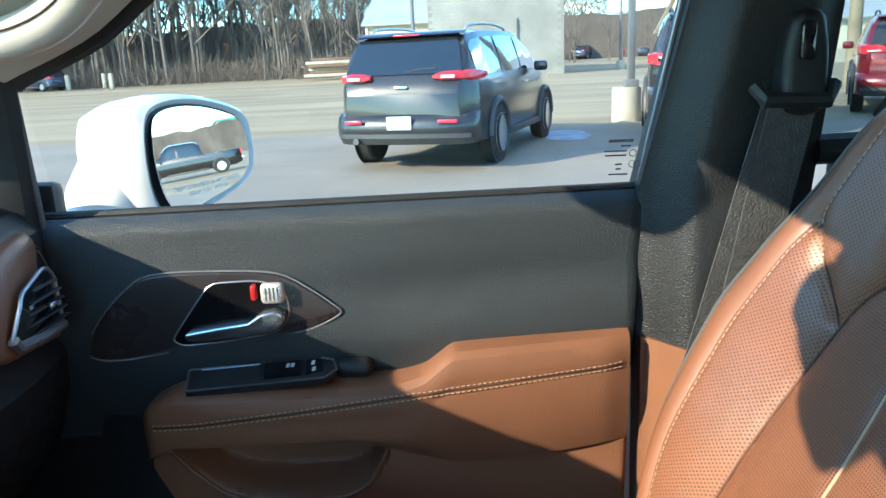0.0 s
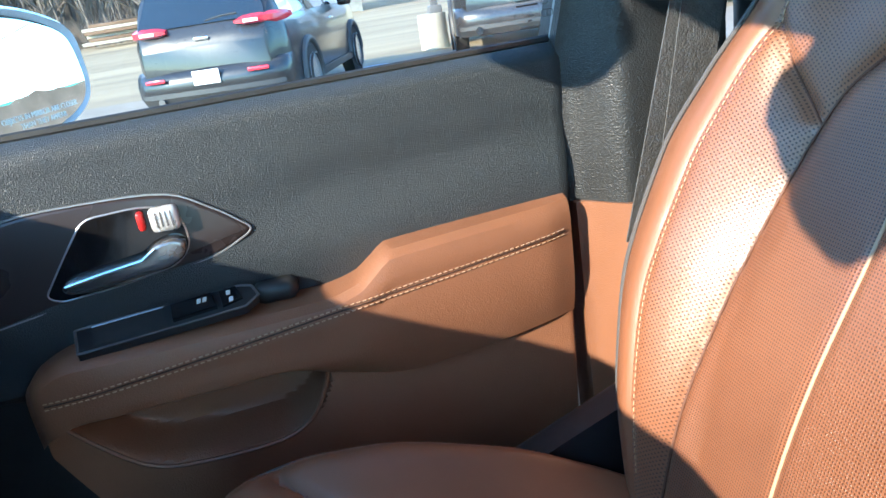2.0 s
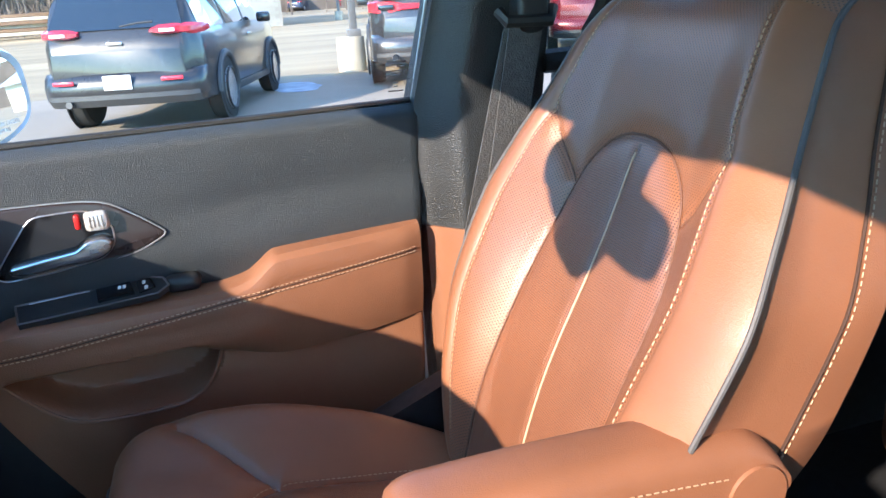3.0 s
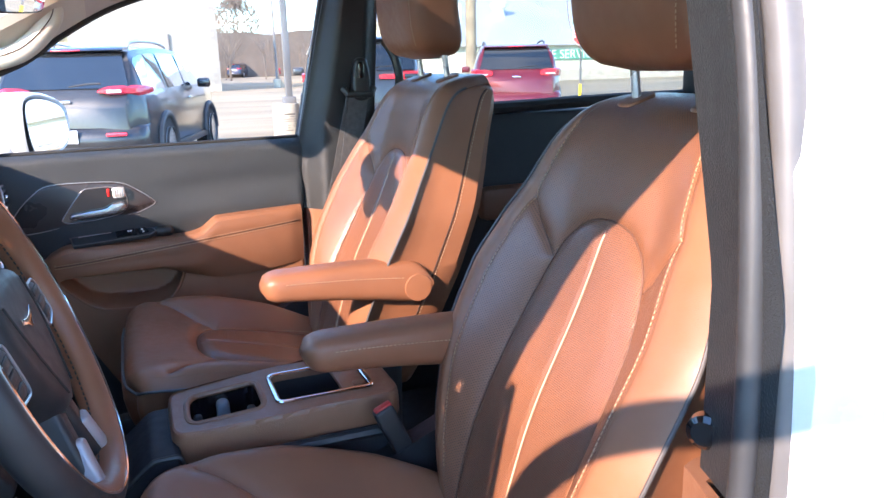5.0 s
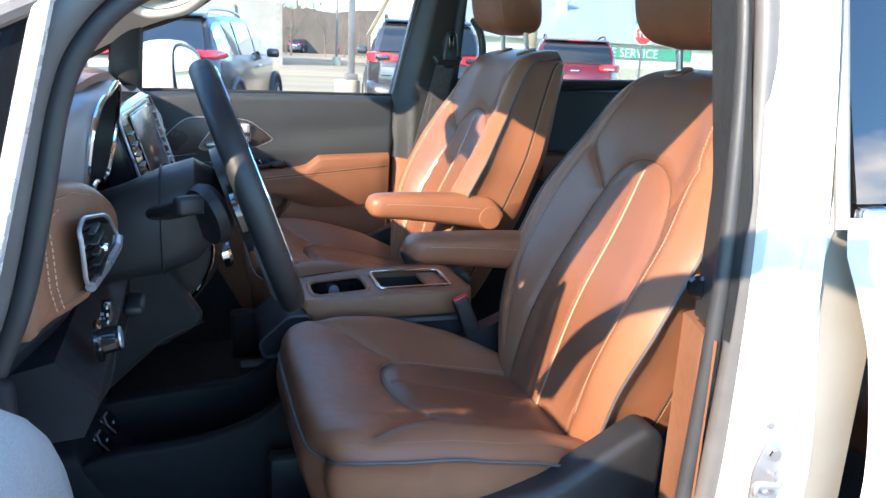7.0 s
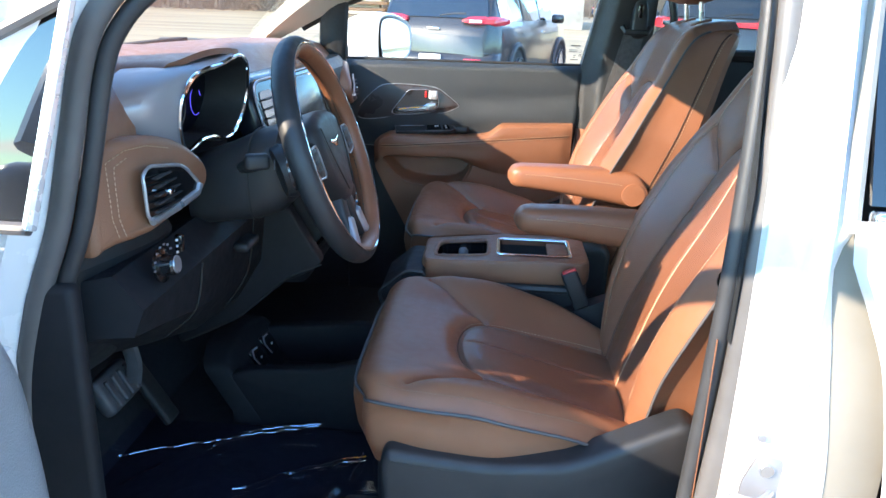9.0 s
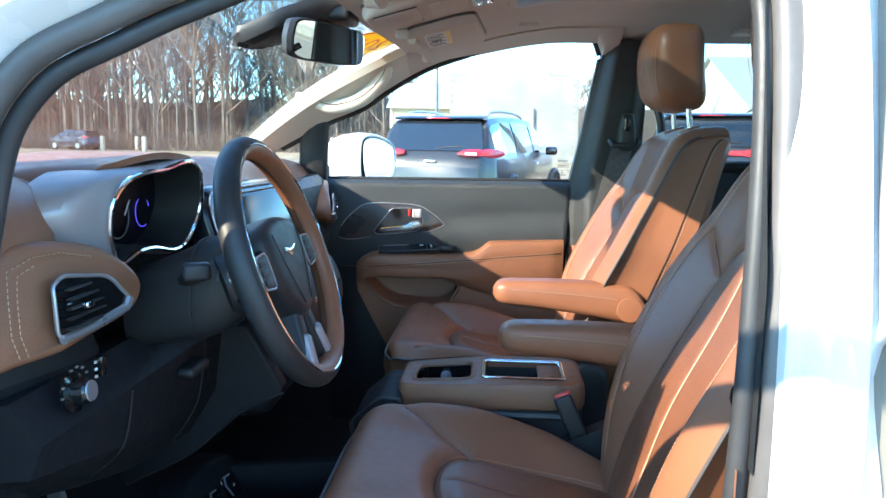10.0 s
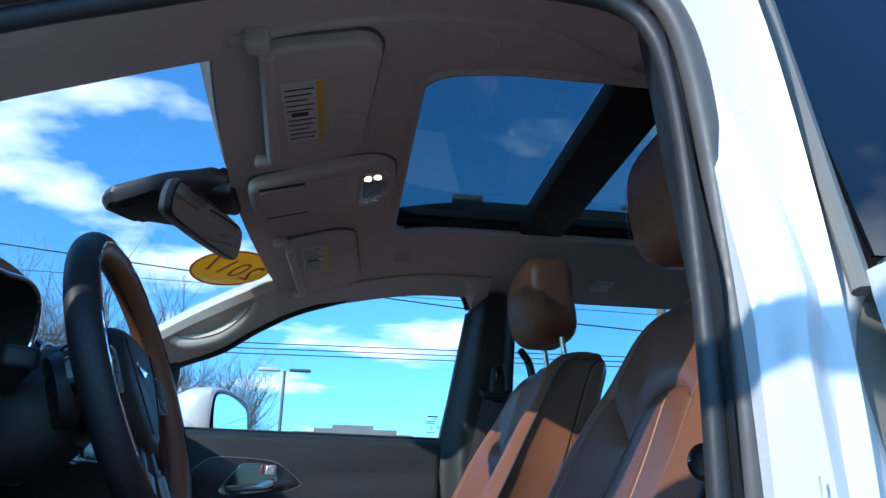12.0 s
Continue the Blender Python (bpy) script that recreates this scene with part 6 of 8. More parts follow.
def film_pt(u, v):
    x, y = -0.92 + 0.72 * u, -0.60 + 0.59 * v
    p = Vector((x * 9, y * 9, 0.3))
    z = 0.436 + 0.005 * abs(noise.noise(p)) + 0.003 * abs(noise.noise(p * 2.3))
    for line, h in (([(-0.80, -0.18), (-0.766, -0.17), (-0.624, -0.119), (-0.52, -0.052), (-0.40, -0.03)], 0.007), ([(-0.50, -0.275), (-0.456, -0.248), (-0.35, -0.17), (-0.254, -0.116)], 0.007), ([(-0.73, -0.30), (-0.711, -0.277), (-0.677, -0.214)], 0.006)):
        z += h * (0.7 + 0.5 * noise.noise(Vector((x * 30, y * 30, 2.1)))) * math.exp(-(segment_distance(x + 0.012 * noise.noise(p * 2), y + 0.012 * noise.noise(p * 2.3), line) / 0.0045) ** 2)
    z += 0.10 * step(-0.72, -0.92, x)
    return Vector((x, y, z))


film = tagged(part("floor_film", grid(film_pt, 260, 210), M["film"]), "crinkled clear plastic film lying on the carpet", "plastic film")
film.visible_shadow = False
M["film_fold"] = glass("folded_clear_film", (0.80, 0.86, 1.0), rough=0.05, ior=1.5, gloss=0.5)
for ends in (((-0.765, -0.190), (-0.700, -0.160), (-0.585, -0.113), (-0.490, -0.054), (-0.375, -0.014)), ((-0.600, -0.118), (-0.500, -0.074), (-0.375, -0.026)), ((-0.490, -0.275), (-0.457, -0.255), (-0.386, -0.198), (-0.248, -0.130)), ((-0.400, -0.218), (-0.330, -0.178), (-0.250, -0.145)), ((-0.715, -0.285), (-0.69, -0.245), (-0.665, -0.208)), ((-0.26, -0.118), (-0.262, -0.16), (-0.27, -0.21))):
    fold = [p + Vector((0, 0, 0.457 + 0.003 * noise.noise(p * 25))) + Vector((0.004 * noise.noise(p * 40 + Vector((3, 1, 0))), 0.006 * noise.noise(p * 33), 0)) for p in curve([(a, b, 0) for a, b in ends], 14)]
    part("film_fold", tube(fold, 0.0022, 8, flat=0.7), M["film_fold"], film).visible_shadow = False

# ---- things under the roof ----
def visor(name, label, s):
    """A sun visor folded up; s = -1 for the driver's side, 1 for the passenger's."""
    th = thing(name, label, "sun visor", (-0.1, MID + s * 0.42, 1.57), "sun visors")
    vp = under(th)

    za, zb_, zc = roof_z(-0.17, s * 0.3), roof_z(-0.02, s * 0.3), roof_z(-0.1, s * 0.72)

    def zv(x, y):
        return za + (zb_ - za) * (x + 0.17) / 0.15 + (zc - (za + (zb_ - za) * 0.47)) * ((y - MID) * s - 0.2205) / 0.31 - 0.006
    OUT = rounded([(-0.185, MID + s * 0.215), (-0.165, MID + s * 0.56), (-0.03, MID + s * 0.555), (-0.01, MID + s * 0.52), (-0.03, MID + s * 0.23), (-0.075, MID + s * 0.205)], 0.03, 5)
    body = vp("visor_body", slab(OUT, lambda a, b, h: Vector((a, b, zv(a, b) + 0.004 - h)), 0.024, 0.008, 4), M["visor"], "beige vinyl visor")
    # grey tube stands for the shade between visor and headliner
    vp("visor_gap", tube([Vector((a, b, zv(a, b) + 0.002)) for a, b in OUT], 0.0035, 6, closed=True), M["seal"], "", body)
    vp("visor_rod", tube([(-0.172, MID + s * 0.23, zv(-0.172, MID + s * 0.23) - 0.020), (-0.155, MID + s * 0.555, zv(-0.155, MID + s * 0.555) - 0.020)], 0.011, 10), M["visor"], "", body)
    vp("visor_pivot", box((-0.165, MID + s * 0.575, zv(-0.165, MID + s * 0.56) - 0.012), (0.03, 0.03, 0.03), 0.008, 3), M["visor"], "", body)
    vp("visor_clip", box((-0.19, MID + s * 0.205, zv(-0.19, MID + s * 0.2) - 0.010), (0.03, 0.022, 0.022), 0.006, 3), M["visor"], "", body)
    lx0, lx1 = -0.145, -0.088
    y0, y1 = MID + s * (0.29 if s < 0 else 0.24), MID + s * (0.475 if s < 0 else 0.40)

    def lab(a, b, h):
        return Vector((a, b, zv(a, b) - 0.0202 - h))
    label_ob = vp("warning_label", slab([(lx0, y0), (lx1, y0), (lx1, y1), (lx0, y1)], lab, 0.0008), M["white_label"], "white warning label with dark print", body)
    vp("label_stripe", slab([(lx1 - 0.010, y0), (lx1, y0), (lx1, y1), (lx1 - 0.010, y1)], lambda a, b, h: lab(a, b, h + 0.0008), 0.0004), M["yellow"], "", body)
    for k in range(11):
        if k == 5:
            continue
        yy = y0 + (y1 - y0) * (k + 0.7) / 12.0
        w = (0.036, 0.040, 0.031)[k % 3]
        vp("print_bar", slab([(lx0 + 0.004, yy), (lx0 + 0.004 + w, yy), (lx0 + 0.004 + w, yy + s * 0.0035), (lx0 + 0.004, yy + s * 0.0035)], lambda a, b, h: lab(a, b, h + 0.0009), 0.0004), M["ink"], "", body)
    ym = (y0 + y1) / 2
    vp("print_mark", slab([(lx0 + 0.010, ym - 0.006), (lx0 + 0.034, ym - 0.006), (lx0 + 0.034, ym + 0.006), (lx0 + 0.010, ym + 0.006)], lambda a, b, h: lab(a, b, h + 0.0009), 0.0004), M["ink"], "", body)
    if s < 0:
        vp("garage_button", slab(rect(-0.072, MID - 0.355, -0.030, MID - 0.300, 0.014, 4), lambda a, b, h: Vector((a, b, zv(a, b) - 0.020 - h)), 0.003, 0.0015), M["visor"], "", body)
        vp("garage_button_face", slab(rect(-0.062, MID - 0.345, -0.040, MID - 0.312, 0.008, 4), lambda a, b, h: Vector((a, b, zv(a, b) - 0.023 - h)), 0.002, 0.001), M["visor"], "", body)
    return th


visor("driver_sun_visor", "beige sun visor with a white and yellow label, folded up", -1)
visor("passenger_sun_visor", "beige sun visor with a white label, folded up", 1)

oc = thing("overhead_console", "beige overhead console with two lit reading lamps", "overhead console", (-0.1, MID - 0.05, 1.57))
op = under(oc)
OY = 0.095


OZ0, OZ1 = roof_z(-0.2, 0.0), roof_z(0.03, 0.0)


def oz(x, y):
    return OZ0 + (OZ1 - OZ0) * (x + 0.2) / 0.23


OC = rounded([(-0.228, OY - 0.075), (-0.06, OY - 0.105), (0.0, OY - 0.10), (0.035, OY - 0.06), (0.040, OY), (0.035, OY + 0.06), (0.0, OY + 0.10), (-0.06, OY + 0.105), (-0.228, OY + 0.075)], 0.03, 4)
ob_ = op("console_shell", slab(OC, lambda a, b, h: Vector((a, b, oz(a, b) + 0.004 - h)), 0.030, 0.014, 4), M["visor"], "beige console shell")
# shade along the shell's rim, drawn as a thin grey tube
op("console_gap", tube([Vector((a, b, oz(a, b) + 0.001)) for a, b in OC], 0.0035, 6, closed=True), M["seal"], "", ob_)


def on_oc(off):
    return lambda a, b, h: Vector((a, b, oz(a, b) - 0.0265 - off - h))


op("glasses_bin", slab(rect(-0.205, OY - 0.06, -0.125, OY + 0.06, 0.010, 3), on_oc(0.0), 0.004, 0.002), M["visor"], "", ob_)
for s in (-1, 1):
    op("bin_slot", slab(rect(-0.205, OY + s * 0.068 - 0.004, -0.125, OY + s * 0.068 + 0.004, 0.003, 2), on_oc(0.0), 0.001), M["ink"], "", ob_)
op("centre_cover", slab(rect(-0.105, OY - 0.07, -0.035, OY + 0.07, 0.006, 3), on_oc(0.0), 0.003, 0.0015), M["visor"], "", ob_)
op("lamp_plate", slab(rounded([(-0.028, OY - 0.075), (0.004, OY - 0.075), (0.025, OY - 0.03), (0.025, OY + 0.03), (0.004, OY + 0.075), (-0.028, OY + 0.075)], 0.008, 3), on_oc(0.0), 0.003, 0.0015), M["silver"], "satin lamp plate", ob_)
op("mode_display", slab(rect(-0.022, OY - 0.032, 0.016, OY + 0.032, 0.005, 3), on_oc(0.003), 0.002), M["screen"], "", ob_)
M["lamp"] = glow("warm_reading_lamp", (1.0, 0.72, 0.42), 6.0)
for s in (-1, 1):
    for x in (-0.014, 0.004):
        if s < 0:
            op("reading_lamp", lathe([(0.0, 0.0), (0.007, 0.0), (0.006, 0.003), (0.0, 0.004)], on_oc(0.003)(x, OY + s * 0.052, 0.0), (0, 0, -1), 16), M["lamp"], "lit warm reading lamp", ob_)
        else:
            op("reading_lens", lathe([(0.0, 0.0), (0.007, 0.0), (0.006, 0.003), (0.0, 0.004)], on_oc(0.003)(x, OY + s * 0.052, 0.0), (0, 0, -1), 16), M["chrome"], "", ob_)

# mirror on its housing behind the windshield
rv = thing("rearview_mirror", "black inside mirror on a wedge-shaped black sensor housing", "mirror", (-0.30, MID, 1.50))
rp = under(rv)


def on_shield(x, y, off=0.0):
    """A point under the windshield's inner face."""
    u = 0.5 + (y - MID) / 1.26
    best = min((abs(shield_pt(u, v / 60).x - x), v) for v in range(61))[1]
    p = shield_pt(u, best / 60)
    return Vector((x, y, p.z - off))


HOUSE = [(-0.470, 0.035), (-0.455, 0.015), (-0.38, 0.010), (-0.30, 0.045), (-0.262, 0.07), (-0.262, 0.20), (-0.30, 0.215), (-0.375, 0.20), (-0.44, 0.12)]
ho = rounded(HOUSE, 0.02, 3)
hrings = []
for off, g in ((0.004, 1.0), (0.016, 1.02), (0.032, 0.96), (0.042, 0.8)):
    hrings.append([on_shield(-0.36 + (a + 0.36) * g, 0.11 + (b - 0.11) * g, off) for a, b in ho])
rp("sensor_housing", loft(hrings), M["black_soft"], "black wedge-shaped sensor housing")
rp("housing_foot", box((-0.285, 0.12, 1.555), (0.06, 0.11, 0.03), 0.01, 3), M["black_soft"])
rp("mirror_arm", tube([(-0.33, 0.105, 1.535), (-0.315, 0.12, 1.508)], 0.013, 10), M["black_soft"])
ma, mb = Vector((-0.338, -0.030, 1.496)), Vector((-0.262, 0.262, 1.508))
mc = (ma + mb) / 2
md = (mb - ma).normalized()
mn = Vector((md.y, -md.x, -0.16)).normalized()
mu = mn.cross(md).normalized()
L = (mb - ma).length / 2
MIR = [(p.x, p.y) for p in curve([(-L, 0.010, 0), (-L * 0.9, 0.032, 0), (-L * 0.4, 0.037, 0), (L * 0.4, 0.037, 0), (L * 0.9, 0.032, 0), (L, 0.010, 0), (L, -0.012, 0), (L * 0.9, -0.032, 0), (L * 0.3, -0.037, 0), (-L * 0.3, -0.037, 0), (-L * 0.9, -0.032, 0), (-L, -0.012, 0)], 4, closed=True)]
rings = []
for dpt, g in ((0.0, 1.0), (-0.008, 1.03), (-0.022, 0.98), (-0.036, 0.75), (-0.040, 0.4)):
    rings.append([mc + md * (a * g) + mu * (b * g) + mn * dpt for a, b in MIR])
mcase = rp("mirror_case", loft(rings), M["black_soft"], "black mirror case")
rp("mirror_glass", slab([(a * 0.97, b * 0.93) for a, b in MIR], lambda a, b, h: mc + md * a + mu * b + mn * (0.001 + h), 0.001), M["mirror"], "mirror glass", mcase)

# windshield year sticker, seen from behind
M["sticker_yellow"] = surface("yellow_vinyl", (0.85, 0.62, 0.02), 0.5, vary=0.03)
sy = M["sticker_yellow"].node_tree
sy_t, sy_m = sy.nodes.new("ShaderNodeBsdfTranslucent"), sy.nodes.new("ShaderNodeMixShader")
sy_t.inputs[0].default_value, sy_m.inputs[0].default_value = (0.85, 0.58, 0.02, 1), 0.5
sy.links.new(sy.nodes["Principled BSDF"].outputs[0], sy_m.inputs[1])
sy.links.new(sy_t.outputs[0], sy_m.inputs[2])
sy.links.new(sy_m.outputs[0], sy.nodes["Material Output"].inputs["Surface"])
M["sticker_red"] = surface("red_vinyl", (0.6, 0.07, 0.03), 0.5, vary=0.03)
st = thing("year_sticker", "yellow oval windshield sticker with a red rim", "sticker", (-0.33, 0.585, 1.56))
sp_ = under(st)
sc = Vector((-0.322, 0.575, 0.0))
sc = on_shield(sc.x, sc.y, 0.004)
ax1 = (on_shield(-0.27, 0.67, 0.004) - on_shield(-0.375, 0.475, 0.004)).normalized()
nrm = (on_shield(-0.28, 0.575, 0.004) - on_shield(-0.36, 0.575, 0.004)).cross(on_shield(-0.32, 0.62, 0.004) - on_shield(-0.32, 0.53, 0.004)).normalized()
if nrm.z > 0:
    nrm = -nrm
ax2 = nrm.cross(ax1).normalized()


def oval(k, off):
    return slab([(0.128 * k * math.cos(2 * math.pi * i / 48), 0.082 * k * math.sin(2 * math.pi * i / 48)) for i in range(48)], lambda a, b, h: sc + ax1 * a + ax2 * b + nrm * (off + h), 0.0006)


sp_("sticker_rim", tube([sc + ax1 * (0.124 * math.cos(2 * math.pi * i / 64)) + ax2 * (0.079 * math.sin(2 * math.pi * i / 64)) + nrm * 0.001 for i in range(64)], 0.0022, 5, closed=True), M["sticker_red"], "red oval rim")
sp_("sticker_face", oval(1.0, 0.0), M["sticker_yellow"], "yellow oval face")
tm = Matrix((ax1, ax2, nrm)).transposed().to_4x4()
tm.translation = sc + nrm * 0.0018
for k, digit in enumerate("2017"):
    sp_("digit", text_mesh(digit, 0.098, tm @ Matrix.Diagonal((-1, 1, 1, 1)) @ pose((k - 1.5) * 0.050, 0, 0)), M["sticker_red"], "red digit seen from behind")

# small roof fittings
van_part("grab_screw_cover", box((0.10, 0.62, 1.612), (0.05, 0.03, 0.008), 0.003), M["visor"])
van_part("roof_vent_cover", lathe([(0.0, 0.0), (0.035, 0.0), (0.032, 0.006), (0.0, 0.006)], (0.12, -0.34, 1.632), (0, 0, -1), 24), M["headliner"])
van_part("rear_dome_lamp", box((0.66, 0.70, 1.607), (0.05, 0.07, 0.012), 0.004), M["white_label"])
van_part("rear_mode_panel", box((0.80, 0.40, 1.625), (0.16, 0.20, 0.03), 0.01, 3), M["gloss_black"], "gloss black roof panel")

# seat belt on the passenger side
sb = thing("seat_belt", "black woven seat belt hanging from a pillar anchor", "seat belt", (0.38, 0.86, 1.33))
bp_ = under(sb)
bp_("webbing", belt(belt_a, 0.054, (1, 0.15, 0)), M["webbing"], "black woven webbing")
bp_("webbing_back", belt([p + Vector((-0.022 * i / 12 - 0.012, 0.004, 0)) for i, p in enumerate(belt_a)], 0.040, (1, 0.15, 0)), M["webbing"], "second layer of the webbing")
bp_("anchor_cover", slab(rounded([(0.372, 1.30), (0.374, 1.36), (0.382, 1.402), (0.412, 1.404), (0.420, 1.36), (0.420, 1.30), (0.396, 1.292)], 0.015, 4), to_xz(0.868, -1), 0.034, 0.010, 4), M["black_soft"], "black anchor cover")
bp_("height_button", slab(rect(0.386, 1.352, 0.402, 1.392, 0.006, 3), to_xz(0.834, -1), 0.006, 0.002), M["gloss_black"], "black height button")
bp_("belt_guide", tube([(0.350, 0.850, 1.326), (0.356, 0.838, 1.312), (0.42, 0.836, 1.310), (0.430, 0.85, 1.326)], 0.009, 8), M["black_soft"], "black belt guide")
van_part("pillar_grab_loop", tube(curve([(0.46, 0.83, 1.44), (0.475, 0.80, 1.40), (0.485, 0.80, 1.34), (0.475, 0.83, 1.29)], 8), 0.011, 8), M["black_soft"])
# second-row seats, dark behind the front ones
for yc in (-0.20, 0.48):
    rs = thing("rear_seat", "dark second-row seat in shade", "car seat", (1.35, yc, 0.45), "second-row seats")
    rsp = under(rs)
    rsp("rear_cushion", box((1.20, yc, 0.62), (0.48, 0.48, 0.16), 0.05, 4), M["trim_brown"], "tan leather cushion")
    rsp("rear_backrest", box((1.50, yc, 0.95), (0.13, 0.48, 0.62), 0.05, 4, Matrix.Rotation(radians(15), 3, "Y")), M["trim_brown"], "tan leather backrest")
    rsp("rear_headrest", box((1.56, yc, 1.33), (0.09, 0.26, 0.17), 0.04, 4), M["black_soft"], "black headrest")

# ---- passenger side mirror ----
sm = thing("side_mirror", "white door mirror with a silver-blue rim", "mirror", (-0.40, 1.10, 1.2))
smp = under(sm)
e0, e1 = Vector((-0.408, 1.045, 1.25)), Vector((-0.332, 1.235, 1.25))
gx = (e1 - e0).normalized()
gn = Vector((gx.y, -gx.x, 0.0)).normalized()
tn = (gn + Vector((0, 0, 0.077))).normalized()
tu = tn.cross(gx).normalized()
gc = (e0 + e1) / 2
W2 = (e1 - e0).length / 2
GL = [(-W2, -0.02), (-W2 * 0.96, 0.045), (-W2 * 0.75, 0.068), (-W2 * 0.2, 0.072), (W2 * 0.45, 0.060), (W2 * 0.9, 0.040), (W2, 0.005), (W2 * 0.95, -0.035), (W2 * 0.6, -0.058), (-W2 * 0.1, -0.074), (-W2 * 0.6, -0.080), (-W2 * 0.88, -0.066)]
gl2 = [(p.x, p.y) for p in curve([(a, b, 0) for a, b in GL], 4, closed=True)]


def mring(dpt, g, dx=0.0, dz=0.0):
    return [gc + gx * (a * g + dx) + Vector((0, 0, b * g + dz)) + gn * dpt for a, b in gl2]


smp("mirror_shell", loft([mring(0.0, 1.02), mring(0.008, 1.12), mring(0.0, 1.20), mring(-0.03, 1.24, -0.004), mring(-0.07, 1.18, -0.012), mring(-0.11, 1.0, -0.022), mring(-0.14, 0.7, -0.03), mring(-0.15, 0.35, -0.035)]), M["paint"], "white painted mirror shell")
smp("mirror_well", slab([(a * 1.02, b * 1.02) for a, b in gl2], lambda a, b, h: gc + gx * a + Vector((0, 0, b)) + gn * (-0.002 + h), 0.004), M["black_soft"])
mg = smp("mirror_glass", slab([(a * 0.97, b * 0.97) for a, b in gl2], lambda a, b, h: gc + gx * a + tu * b + tn * h + gn * 0.008, 0.002), M["mirror"], "mirror glass")
smp("mirror_foot", loft([[Vector((x + 0.055 * math.cos(a), y + 0.035 * math.sin(a), z)) for a in [2 * math.pi * j / 20 for j in range(20)]] for x, y, z in ((-0.495, 1.035, 1.13), (-0.488, 1.04, 1.18), (-0.482, 1.06, 1.22), (-0.470, 1.09, 1.26))]), M["paint"], "white mirror foot")
tmx = Matrix((gx, tu, tn)).transposed().to_4x4()
for k, line in enumerate(("OBJECTS IN MIRROR ARE CLOSER", "THAN THEY APPEAR")):
    tmx.translation = gc + gn * 0.008 + tn * 0.0024 + tu * (-0.046 - 0.010 * k) - gx * 0.005
    smp("mirror_lettering", text_mesh(line, 0.0095, tmx.copy()), M["silver"], "small etched warning line", mg)
# etched marks on the door window
for k, (w, z, x) in enumerate(((0.030, 1.262, 0.228), (0.012, 1.2555, 0.234), (0.028, 1.249, 0.222), (0.026, 1.2435, 0.222), (0.008, 1.232, 0.226), (0.006, 1.226, 0.226), (0.024, 1.219, 0.226))):
    pd("etched_mark", box((x, side_y(z, 0.22) + 0.0125, z), (w, 0.0006, 0.0020 if k else 0.0036), 0.0), M["seal"])
for x, z in ((0.243, 1.246), (0.243, 1.232), (0.249, 1.232)):
    pd("etched_ring", tube([Vector((x + 0.0042 * math.cos(a), side_y(z, 0.22) + 0.0125, z + 0.0042 * math.sin(a))) for a in [2 * math.pi * j / 16 for j in range(16)]], 0.0005, 4, closed=True), M["seal"])

# ---- open driver's door ----
dd = thing("driver_door", "wide open white door with a black inner panel", "car door", (-0.52, -0.80, 0.4))
ddp = under(dd)
PANEL = rounded([(-0.875, 0.42), (-0.865, 0.90), (-0.885, 1.06), (-0.945, 1.150), (-1.10, 1.172), (-1.85, 1.19), (-1.90, 0.42)], 0.06, 5)
# same black plastic as the passenger door; the grey stands for sky light on it
ddp("door_panel", slab(PANEL, lambda a, b, h: Vector((-0.565 + h + 0.06 * step(-1.0, -1.6, a) * 0, a, b)), 0.125, 0.05, 5), M["skylit_grey"], "dark grey grained inner panel")
ddp("door_armrest", box((-0.435, -1.35, 0.92), (0.08, 0.62, 0.14), 0.03, 4), M["trim_brown"], "tan leather armrest")
ddp("door_skin", box((-0.605, -1.36, 0.78), (0.08, 1.12, 0.84), 0.03, 3), M["paint"], "white outer skin")
ddp("speaker_grille", lathe([(0.0, 0.0), (0.075, 0.0), (0.07, 0.005), (0.0, 0.008)], (-0.442, -1.02, 0.60), (1, 0, 0), 28), M["black_soft"], "black speaker grille")
ddp("door_hinge", box((-0.60, -0.80, 0.95), (0.05, 0.16, 0.05), 0.01, 2), M["paint"], "white hinge")
ddp("door_hinge", box((-0.60, -0.80, 0.62), (0.05, 0.16, 0.05), 0.01, 2), M["paint"], "white hinge")
FRAME_TOP = curve([(-0.545, -0.80, 1.21), (-0.535, -0.86, 1.325), (-0.525, -0.94, 1.41), (-0.52, -1.02, 1.468), (-0.52, -1.10, 1.515), (-0.52, -1.20, 1.570), (-0.52, -1.28, 1.618), (-0.52, -1.42, 1.655), (-0.52, -1.62, 1.665), (-0.52, -1.76, 1.645), (-0.52, -1.815, 1.58), (-0.52, -1.845, 1.40), (-0.525, -1.86, 1.17)], 6)
ddp("window_frame", tube(FRAME_TOP, 0.026, 10, flat=0.8, up=(1, 0, 0)), M["rubber"], "black window frame")
ddp("window_frame_skin", tube([p + Vector((-0.03, 0, 0.004)) for p in FRAME_TOP], 0.022, 8), M["paint"], "white outer window frame")
pane_ = ddp("door_glass", slab([(p.y, p.z) for p in FRAME_TOP], to_yz(-0.53), 0.005), M["glass"], "clear door window")
pane_.visible_shadow = False
